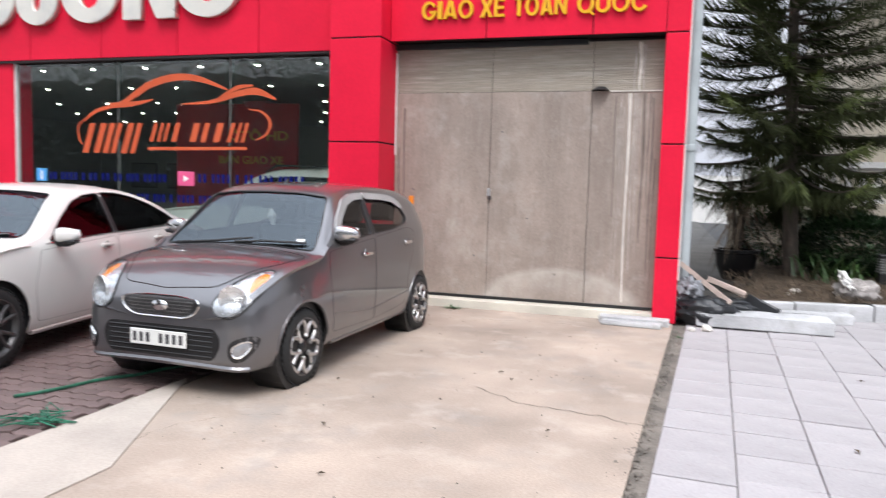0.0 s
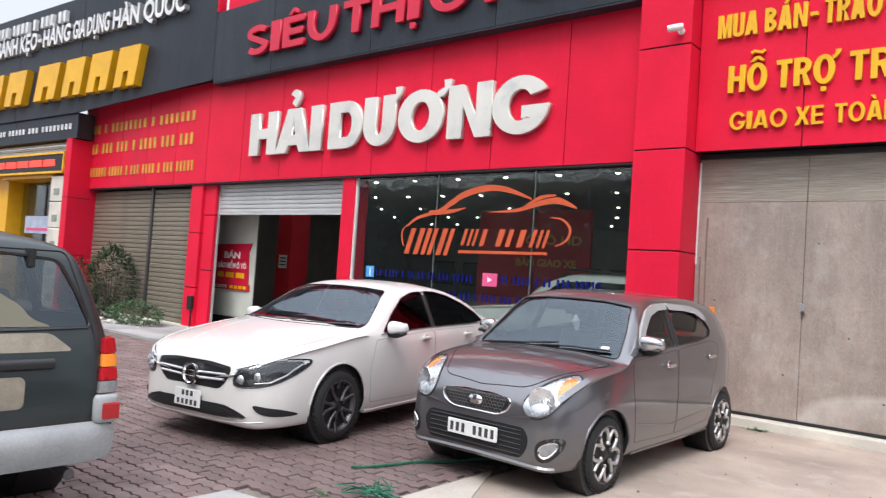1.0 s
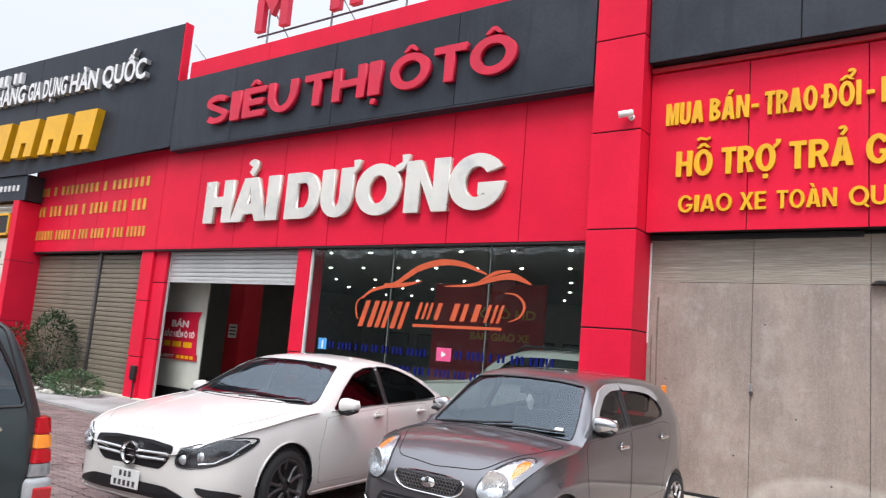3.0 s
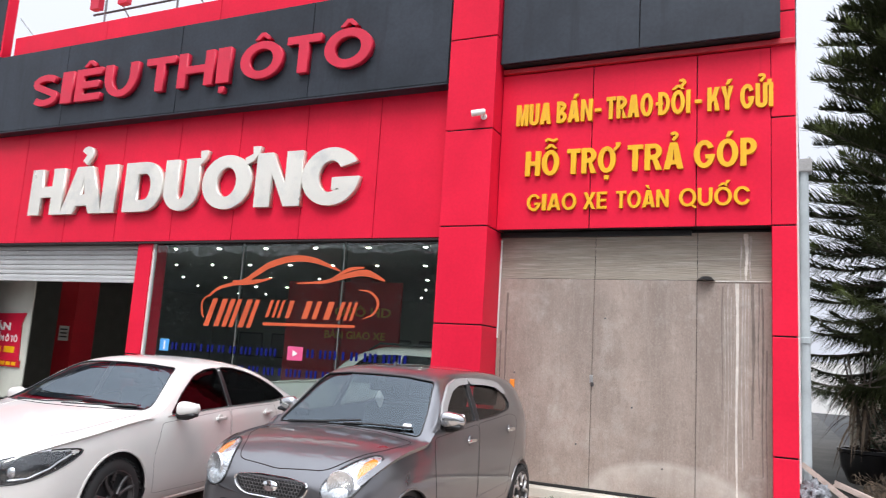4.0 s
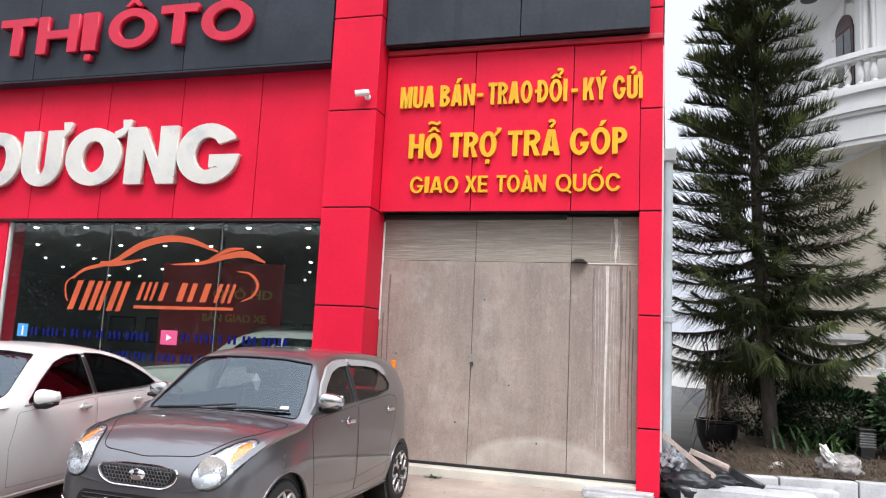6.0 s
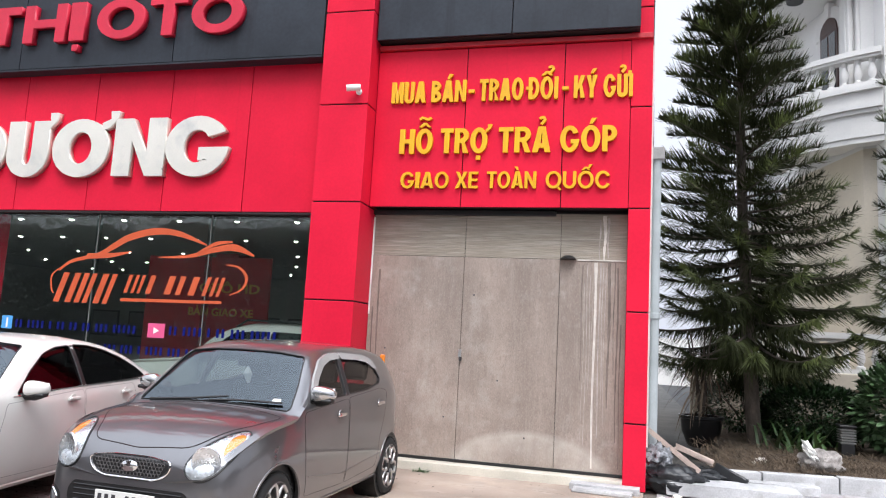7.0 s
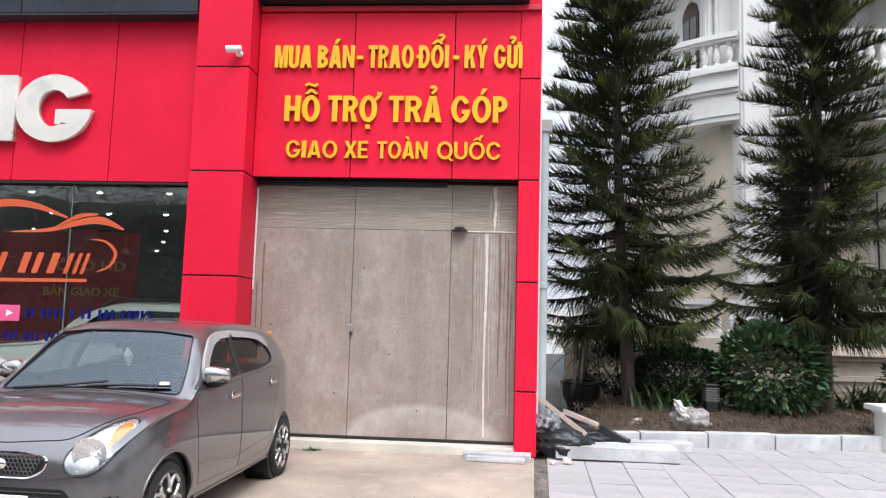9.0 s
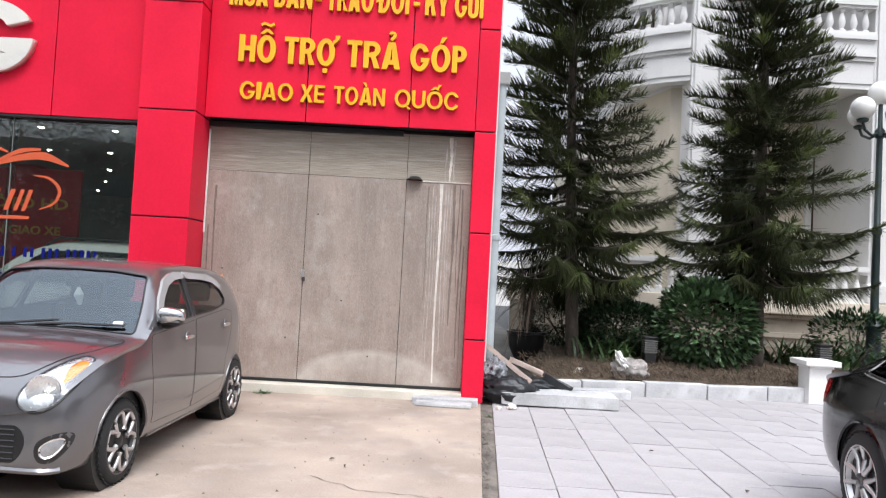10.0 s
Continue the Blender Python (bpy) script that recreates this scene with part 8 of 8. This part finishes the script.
def balustrade(parent, path, z, h, step=0.27):
    """Rails and turned balusters along a plan line."""
    part("bottom_rail", run(B(), path, -0.12, 0.12, z, z + 0.09), VILLA, parent)
    part("hand_rail", run(B(), path, -0.16, 0.16, z + h - 0.12, z + h), VILLA, parent)
    part("hand_rail_bead", run(B(), path, -0.12, 0.12, z + h - 0.18, z + h - 0.12), VILLA, parent)
    t = h - 0.27
    me = mesh_of(lathe(B(), [(0.085, 0), (0.085, 0.09 * t), (0.045, 0.14 * t), (0.085, 0.38 * t), (0.08, 0.5 * t), (0.042, 0.8 * t), (0.065, 0.88 * t), (0.065, t)], 12), "baluster", VILLA, 40)
    for p in spaced(path, step):
        o = part("baluster", me, None, parent)
        o.location = (p.x, p.y, z + 0.09)


corner = [(2.75, 19.9), (2.85, 19.2), (3.1, 18.5), (3.5, 17.85), (3.95, 17.38), (4.45, 16.98), (4.99, 16.68)]
long_front = [(5.78, FRONT + 0.08), (7.4, FRONT + 0.06), (9.08, FRONT + 0.08)]
far_front = [(9.9, FRONT + 0.08), (14.0, FRONT + 0.08)]
for path in (corner, long_front, far_front):
    bal = part("balcony", run(B(), path, -2.4 if path is not corner else -0.9, 0.0, 6.3, 7.35), VILLA, villa)
    for z0, z1, d in ((6.22, 6.34, 0.03), (6.34, 6.84, 0.06), (6.84, 6.93, 0.11), (6.93, 7.02, 0.16), (7.02, 7.32, 0.10), (7.32, 7.42, 0.18)):
        part("moulding", run(B(), path, -0.3, d, z0, z1), VILLA, bal)
    balustrade(bal, path, 7.42, 0.80)
for path in ([(1.9, FRONT + 0.1), (4.98, FRONT + 0.1)], [(5.78, FRONT + 0.1), (9.08, FRONT + 0.1)], [(9.9, FRONT + 0.1), (14.0, FRONT + 0.1)]):
    balustrade(villa, path, 1.42, 0.80)


def villa_window(m, w, z0, z1, arch=False):
    """A window in its own wall: x across, y into the wall."""
    win_ = part("window", box(B(), -w / 2 - 0.16, w / 2 + 0.16, -0.08, 0.0, z0 - 0.1, z1 + (0.12 if not arch else 0.0), 0.02), VILLA, villa, "villa window with dark joinery")
    win_.matrix_basis = m
    part("frame", box(B(), -w / 2, w / 2, -0.12, -0.08, z0, z1, 0.01), DARKWOOD, win_)
    for a, b in ((-w / 2 + 0.07, -0.03), (0.03, w / 2 - 0.07)):
        part("pane", box(B(), a, b, -0.13, -0.122, z0 + 0.08, z1 - 0.08), VGLASS, win_)
    if arch:
        for rr, mat_, d in ((w / 2 + 0.26, VILLA, 0.10), (w / 2, DARKWOOD, 0.13)):
            pts = [(rr * math.cos(a), z1 - 0.02 + rr * math.sin(a)) for a in np.linspace(0, math.pi, 20)]
            part("arch", prism(B(), pts, d, Matrix.Translation((0, -d, 0))), mat_, win_)
        part("keystone", prism(B(), [(-0.07, z1 + w / 2 - 0.02), (0.07, z1 + w / 2 - 0.02), (0.11, z1 + w / 2 + 0.34), (-0.11, z1 + w / 2 + 0.34)], 0.16, Matrix.Translation((0, -0.16, 0))), VILLA, win_)


turn_ = math.degrees(math.atan2(-2.7, 0.75))
villa_window(pose(4.46, 18.33, 0, 0, 0, turn_), 0.72, 7.45, 9.3, True)
villa_window(pose(7.4, 19.2, 0), 1.2, 7.45, 9.6, True)
villa_window(pose(9.75, 19.2, 0), 1.3, 7.45, 9.6)
villa_window(pose(9.7, 19.2, 0), 1.3, 2.2, 5.1)
villa_window(pose(7.0, 19.2, 0), 1.3, 1.6, 5.1)
part("cornice", box(B(), 4.0, 20, 18.9, 19.2, 11.9, 12.3, 0.05), VILLA, villa)
part("soffit_lamp", lathe(B(), [(0.18, 0), (0.2, 0.08), (0.1, 0.14)], 18, Matrix.Translation((3.55, 17.9, 9.9))), BLACK, villa, smooth=50)
part("roof_slab", box(B(), 3.2, 20, 16.9, 30, 10.04, 10.5, 0.04), VILLA, villa)

solid("far_wall", box(B(), -6, 30, 44, 44.3, -0.05, 2.6), WHITE, "low white wall at the far end of the path", "wall", "structure")
ac = thing("wall_mirror", "round black-rimmed object on the terrace wall", "wall fitting")
part("ring", tube(B(), [(2.95 + 0.24 * math.cos(a), 16.88, 1.75 + 0.3 * math.sin(a)) for a in np.linspace(0, 2 * math.pi, 25)], 0.025, 8), BLACK, ac, smooth=60)

# ---- loose stones, rubbish and small things ----
def stone_slab(x, y, z, lx, ly, lz, rz, rx=0, ry=0, label="grey-white kerb stone lying loose on the paving", seed=1):
    r = random.Random(seed)
    bm = box(B(), -lx / 2, lx / 2, -ly / 2, ly / 2, 0, lz, 0.012)
    for v in bm.verts:
        v.co += Vector((r.uniform(-.006, .006), r.uniform(-.006, .006), r.uniform(-.004, .004)))
    solid("kerb_stone", bm, KERB, label, "kerb stone", group="loose kerb stones", at=pose(x, y, z, rx, ry, rz))


stone_slab(1.12, 9.42, 0.02, 1.42, 0.36, 0.15, 1.5, 3, 0.5)
stone_slab(-0.26, 9.18, 0.0, 0.78, 0.22, 0.07, -3, 0, 0, "flat grey stone piece against the gate sill", 2)
stone_slab(-0.28, 9.0, 0.0, 0.66, 0.2, 0.045, -5, 0, 0, "flat grey stone piece on the driveway", 3)
stone_slab(1.75, 10.2, 0.0, 0.9, 0.22, 0.12, 8, 0, 0, "whitish stone piece against the garden kerb", 4)

CLOTH = material("grey_white_rag", (0.3, 0.31, 0.33), 0.9, vary=0.35, scale=14, grain=60, bump=0.6)
BAG = material("black_rubbish_bag", (0.02, 0.022, 0.025), 0.35, vary=0.3, scale=8, bump=0.5)
BOARD = material("torn_pinkish_board", (0.55, 0.44, 0.38), 0.8, vary=0.15, scale=5)
SACKM = material("white_woven_sack", (0.36, 0.33, 0.31), 0.8, vary=0.25, scale=9, grain=60, bump=0.4)


def crumple(bm, m, sx, sy, sz, seed, rough=0.35):
    bmesh.ops.create_icosphere(bm, subdivisions=4, radius=1.0)
    for v in bm.verts:
        d = 1 + rough * noise.noise(v.co * 2.1 + Vector((seed, 0, 0))) + rough * 0.5 * noise.noise(v.co * 5.3 + Vector((0, seed, 0)))
        v.co = Vector((v.co.x * sx * d, v.co.y * sy * d, max(-0.85 * sz, v.co.z * sz * d)))
    bmesh.ops.transform(bm, matrix=m, verts=bm.verts)
    return bm


solid("rubbish_bag", crumple(B(), Matrix(), 0.34, 0.2, 0.17, 3), BAG, "crumpled black rubbish bag at the shop corner", "rubbish", smooth=60, at=pose(0.5, 9.42, 0.15))
solid("rag", crumple(B(), Matrix(), 0.15, 0.12, 0.15, 9, 0.7), CLOTH, "crumpled grey and white rag over the rubbish", "rag", smooth=60, at=pose(0.34, 9.55, 0.36, 0, 20, 30))
solid("rubbish_bag", crumple(B(), Matrix(), 0.26, 0.16, 0.1, 14), BAG, "flat dark rubbish bag beside the stone", "rubbish", smooth=60, at=pose(0.85, 9.68, 0.2))
for k, (a, b, w, lab) in enumerate((((0.22, 9.60, 0.68), (0.78, 9.50, 0.27), 0.032, "torn pinkish board leaning on the rubbish"), ((0.55, 9.74, 0.50), (0.95, 9.66, 0.35), 0.045, "second torn pale board on the rubbish"), ((0.98, 9.66, 0.30), (1.30, 9.56, 0.17), 0.10, "dark broken board end on the stone"))):
    a, b = Vector(a), Vector(b)
    bm = box(B(), -w / 2, w / 2, -0.012, 0.012, 0, (b - a).length, 0.004)
    r = random.Random(k)
    for v in bm.verts:
        v.co += Vector((r.uniform(-.02, .02), 0, r.uniform(-.02, .02)))
    solid("broken_board", bm, BAG if k == 2 else BOARD, lab, "board", at=Matrix.Translation(a) @ (b - a).to_track_quat("Z", "X").to_matrix().to_4x4())
bm = crumple(B(), Matrix(), 0.25, 0.18, 0.17, 21, 0.3)
sk = thing("sack", "torn white plastic sack half full of rubble", "sack", pose(2.42, 11.05, 0.3))
part("bag", bm, SACKM, sk, smooth=60)
part("torn_flap", crumple(B(), Matrix.Translation((-0.12, -0.06, 0.10)) @ Matrix.Rotation(0.9, 4, 'Y'), 0.16, 0.1, 0.06, 31, 0.8), WHITE, sk, smooth=60)
for k, (x, y, s, lab) in enumerate(((1.72, 11.2, 0.07, "small white lump of plaster on the soil"), (1.62, 11.05, 0.04, "tiny white plaster lump on the soil"), (0.52, 9.02, 0.06, "pale lump of rubble beside the stone"), (0.36, 8.95, 0.04, "small pale rubble piece on the paving"))):
    solid("plaster_lump", crumple(B(), Matrix(), s, s * 0.8, s * 0.6, k, 0.4), LIME, lab, "rubble", smooth=60, at=pose(x, y, (0.21 if y > 10.5 else 0.0) + s * 0.45))

# weeds and dry plants
def tuft(m, n, h, mat, label, seed, name="weed_tuft"):
    r = random.Random(seed)
    lv = Leaves()
    for k in range(n):
        a = r.uniform(0, 6.28)
        lv.strap((r.gauss(0, .05), r.gauss(0, .03), 0), Vector((math.cos(a), math.sin(a), r.uniform(0.3, 1.2))).normalized(), h * r.uniform(0.5, 1), 0.012, h * 0.3)
    t = thing(name, label, "weed", m)
    part("foliage", lv.mesh("foliage", mat), None, t)


tuft(pose(-2.45, 9.22, 0), 70, 0.10, LEAF_LIGHT, "small green weed tuft at the gate sill", 1)
tuft(pose(0.2, 8.6, -0.02), 30, 0.06, LEAF_LIGHT, "small green weed in the paving gap", 2)
tuft(pose(-3.75, 3.75, 0.0), 40, 0.05, LEAF_LIGHT, "low green weed beside the drain cover", 3)
bush("dry_shrub", pose(-17.3, 8.9, 0.0), "dusty dark shrub before the beige shutter", 0.85, 0.5, 0.85, 2600, 0.10, [LEAF], 41, 0.35)
bush("low_weeds", pose(-15.3, 8.5, 0.0), "low pale weeds with rubble by the column", 0.85, 0.45, 0.24, 1500, 0.10, [LEAF_LIGHT], 43, 0.35)
bush("dry_shrub", pose(-18.8, 8.8, 0.0), "second dusty shrub by the far corner", 0.7, 0.5, 0.65, 1800, 0.10, [LEAF], 44, 0.35)
rr = random.Random(77)
for k in range(14):
    s = rr.uniform(0.03, 0.09)
    solid("plaster_lump", crumple(B(), Matrix(), s, s * 0.8, s * 0.6, k + 50, 0.4), LIME, "pale rubble piece among the weeds", "rubble", smooth=60, group="rubble by the weeds", at=pose(rr.uniform(-17, -14.3), rr.uniform(8.0, 8.6), 0.02 + s * 0.45))

# green cord and net
GREEN_NET = material("green_nylon_net", (0.03, 0.17, 0.10), 0.6, vary=0.25, scale=20)
cord = thing("green_cord", "thin green cord ending in a tangled net", "cord")
path_ = [(-3.5, 5.6), (-3.82, 4.97), (-3.92, 4.68), (-4.07, 4.35), (-4.05, 4.11), (-3.75, 3.92), (-3.5, 4.0)]
pts = [(x + 0.02 * math.sin(5 * k), y + 0.02 * math.cos(4 * k), 0.015) for k, (x, y) in enumerate(dense(path_, 0.12)[:-18])]
part("cord", tube(B(), pts, 0.012, 6), GREEN_NET, cord, smooth=60)
r = random.Random(5)
for k in range(10):
    c = Vector((-3.58 + r.gauss(0, .09), 4.02 + r.gauss(0, .06), 0.02))
    part("strand", tube(B(), [c + Vector((r.gauss(0, .09), r.gauss(0, .06), r.uniform(0, .03))) for j in range(6)], 0.005, 5), GREEN_NET, cord, smooth=60)

def mesh_grid():
    """A bumpy upright sheet of foliage with depth."""
    bm = B()
    rows = []
    for i in range(120):
        x = -80 + 140 * i / 119
        top = 10.5 + 1.6 * noise.noise((x * 0.12, 4, 0)) + 0.9 * noise.noise((x * 0.6, 1, 0))
        rows.append([bm.verts.new((x, -39 + 1.2 * noise.noise((x * 0.5, j * 0.6, 0)) + 2.0 * (j / 9) ** 2, -0.2 + top * j / 9)) for j in range(10)] + [bm.verts.new((x, -44, -0.2))])
    for a, b in zip(rows, rows[1:]):
        for j in range(10):
            bm.faces.new((a[j], b[j], b[j + 1], a[j + 1]))
    return bm


# far trees across the road, seen only in reflections; the hedge is an added backing
lv = Leaves()
r = random.Random(60)
for k in range(26000):
    x = r.uniform(-75, 50)
    top = 11 + 2.2 * noise.noise((x * 0.11, 0, 0)) + 1.6 * noise.noise((x * 0.45, 2, 0))
    p = Vector((x, -34 + r.gauss(0, 2.5), 0.3 + (r.random() ** 0.85) * top))
    lv.blade(p, p + Vector((r.uniform(-.4, .4), r.uniform(-.3, .3), r.uniform(-.3, .4))), 0.24, (r.uniform(-1, 1), 1, r.uniform(-1, 1)))
# distance haze is put into this pale foliage colour, which also lightens the reflections
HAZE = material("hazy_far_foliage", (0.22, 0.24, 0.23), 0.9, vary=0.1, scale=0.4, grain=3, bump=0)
solid("hedge_backing", mesh_grid(), HAZE, "added pale foliage backing that closes gaps in the reflections", "trees", "stuff", smooth=80)
tagged(new("far_trees", lv.mesh("far_trees", HAZE)), "row of trees across the road, paled by haze in their colour", "trees", kind="stuff")

# ---- paving, piece by piece ----
def tile_mesh(outline, z0, z1, rim=0.006):
    """A low block over an outline, with a small bevelled rim."""
    n = len(outline)
    c = np.mean(outline, axis=0)
    inner = [c + (np.array(q) - c) * (1 - rim / max(1e-3, np.linalg.norm(np.array(q) - c))) for q in outline]
    vs = [(*q, z0) for q in outline] + [(*q, z1 - rim * 0.6) for q in outline] + [(*q, z1) for q in inner]
    fs = [tuple(range(2 * n, 3 * n))]
    for k in range(n):
        j = (k + 1) % n
        fs += [(k, j, n + j, n + k), (n + k, n + j, 2 * n + j, 2 * n + k)]
    return vs, fs


rt = random.Random(21)
SX, SY = 0.43, 0.43
tv, tf = tile_mesh([(0.003, 0.008), (SX - 0.003, 0.008), (SX - 0.003, SY - 0.008), (0.003, SY - 0.008)], -0.04, 0.0)
tile_me = bpy.data.meshes.new("tile")
tile_me.from_pydata(tv, [], tf)
tile_me.materials.append(TILE)
pave = thing("stone_paving", "pale grey stone paving tiles with dark joints", "paving", pose(0.02, 4.2, 0, 0, 0, -3.3), kind="structure")
rest_v, rest_f, count = [], [], 0
shifts = [rt.uniform(-0.1, 0.1) for i in range(17)]
for i in range(0, 17):
    for j in range(-12, 17):
        x, y = i * SX, j * SY + shifts[i]
        tilt = (rt.uniform(-.35, .35), rt.uniform(-.35, .35))
        dz = rt.uniform(-0.004, 0.004)
        if y > 6.4 + 0.19 * x:
            continue
        if i < 14 and j >= -3 and count < 290:
            o = part("tile", tile_me, None, pave)
            o.matrix_basis = pose(x, y, dz, tilt[0], tilt[1], 0)
            count += 1
        else:
            b = len(rest_v)
            rest_v += [(x + q[0], y + q[1], q[2] + dz) for q in tv]
            rest_f += [tuple(b + k for k in f_) for f_ in tf]
me = bpy.data.meshes.new("more_tiles")
me.from_pydata(rest_v, [], rest_f)
me.materials.append(TILES)
tagged(part("more_tiles", me, None, pave), kind="stuff")

PX, PY = 0.225, 0.1125
zig = [(0.0, 0.012), (0.055, -0.012), (0.11, 0.012), (0.165, -0.012), (0.219, 0.012), (0.219, 0.118), (0.165, 0.094), (0.11, 0.118), (0.055, 0.094), (0.0, 0.118)]
pv, pf = tile_mesh([(x, y * 0.93) for x, y in zig], -0.04, 0.0, 0.005)
paver_me = bpy.data.meshes.new("paver")
paver_me.from_pydata(pv, [], pf)
paver_me.materials.append(PAVER)
red = thing("red_paving", "red-brown interlocking zigzag pavers of the forecourt", "paving", pose(-3.27, 0, 0, 0, 0, 0.6), kind="structure")
rest_v, rest_f, count = [], [], 0
for j in range(6, 82):
    for i in range(0, 62):
        x, y = -(i + 1) * PX - (PX / 2 if j % 2 else 0), j * PY
        if y > 7.3 and x < -6.0:
            continue
        if -0.98 < x < -0.1 and y < 3.45:
            continue
        dz, a, b_ = rt.uniform(-0.005, 0.004), rt.uniform(-1, 1), rt.uniform(-1, 1)
        if -2.6 < x and 3.3 < y < 6.0 and count < 298:
            o = part("paver", paver_me, None, red)
            o.matrix_basis = pose(x, y, dz, a, b_, 0)
            count += 1
        else:
            b = len(rest_v)
            rest_v += [(x + q[0], y + q[1], q[2] + dz) for q in pv]
            rest_f += [tuple(b + k for k in f_) for f_ in pf]
me = bpy.data.meshes.new("more_pavers")
me.from_pydata(rest_v, [], rest_f)
me.materials.append(PAVERS)
tagged(part("more_pavers", me, None, red), kind="stuff")
solid("far_forecourt", box(B(), -42, -17.3, -2, 8.9, -0.02, -0.004), PAVERS, "far red-brown paved forecourt", "paving", "structure")

# grit along the broken joint and on the driveway
gv, gf = [], []
for k in range(1120):
    if k < 900:
        y = rt.uniform(2.5, 9.0)
        x = -0.04 + 0.055 * (y - 4.2) - 0.05 + rt.gauss(0, 0.035)
        z = -0.012
        s = rt.uniform(0.006, 0.022)
    else:
        x, y, z, s = rt.uniform(-3.0, 0), rt.uniform(2.5, 9.2), 0.0, rt.uniform(0.003, 0.012) * rt.uniform(0.6, 1.5)
    b = len(gv)
    for d in ((1, 0, 0), (-0.5, 0.9, 0), (-0.5, -0.9, 0), (0.1, 0.1, 0.8)):
        gv.append((x + d[0] * s * rt.uniform(.6, 1.2), y + d[1] * s, z + d[2] * s))
    gf += [(b, b + 1, b + 3), (b + 1, b + 2, b + 3), (b + 2, b, b + 3)]
me = bpy.data.meshes.new("grit")
me.from_pydata(gv, [], gf)
me.materials.append(SAND)
tagged(new("grit", me), "dark grit along the paving gap", "grit", kind="stuff")
for k, (x, y, w, d, a) in enumerate(((-1.2, 6.3, 0.06, 0.03, 20), (-1.05, 6.1, 0.05, 0.025, 80), (-1.9, 4.6, 0.05, 0.03, 140), (-1.6, 3.9, 0.05, 0.02, 10), (-2.3, 5.6, 0.03, 0.02, 60), (-0.6, 5.0, 0.04, 0.02, 30), (1.6, 7.2, 0.06, 0.03, 0), (2.0, 6.0, 0.05, 0.04, 50), (1.2, 5.3, 0.06, 0.03, 110))):
    lv = Leaves()
    lv.blade((0, 0, 0.004), (w, 0, 0.012), d, None, 0.01)
    t = thing("dry_leaf", "small dry brown leaf on the ground", "leaf", pose(x, y, 0.004, 0, 0, a), group="fallen leaves")
    part("leaf_blade", lv.mesh("leaf_blade", DRY), None, t)
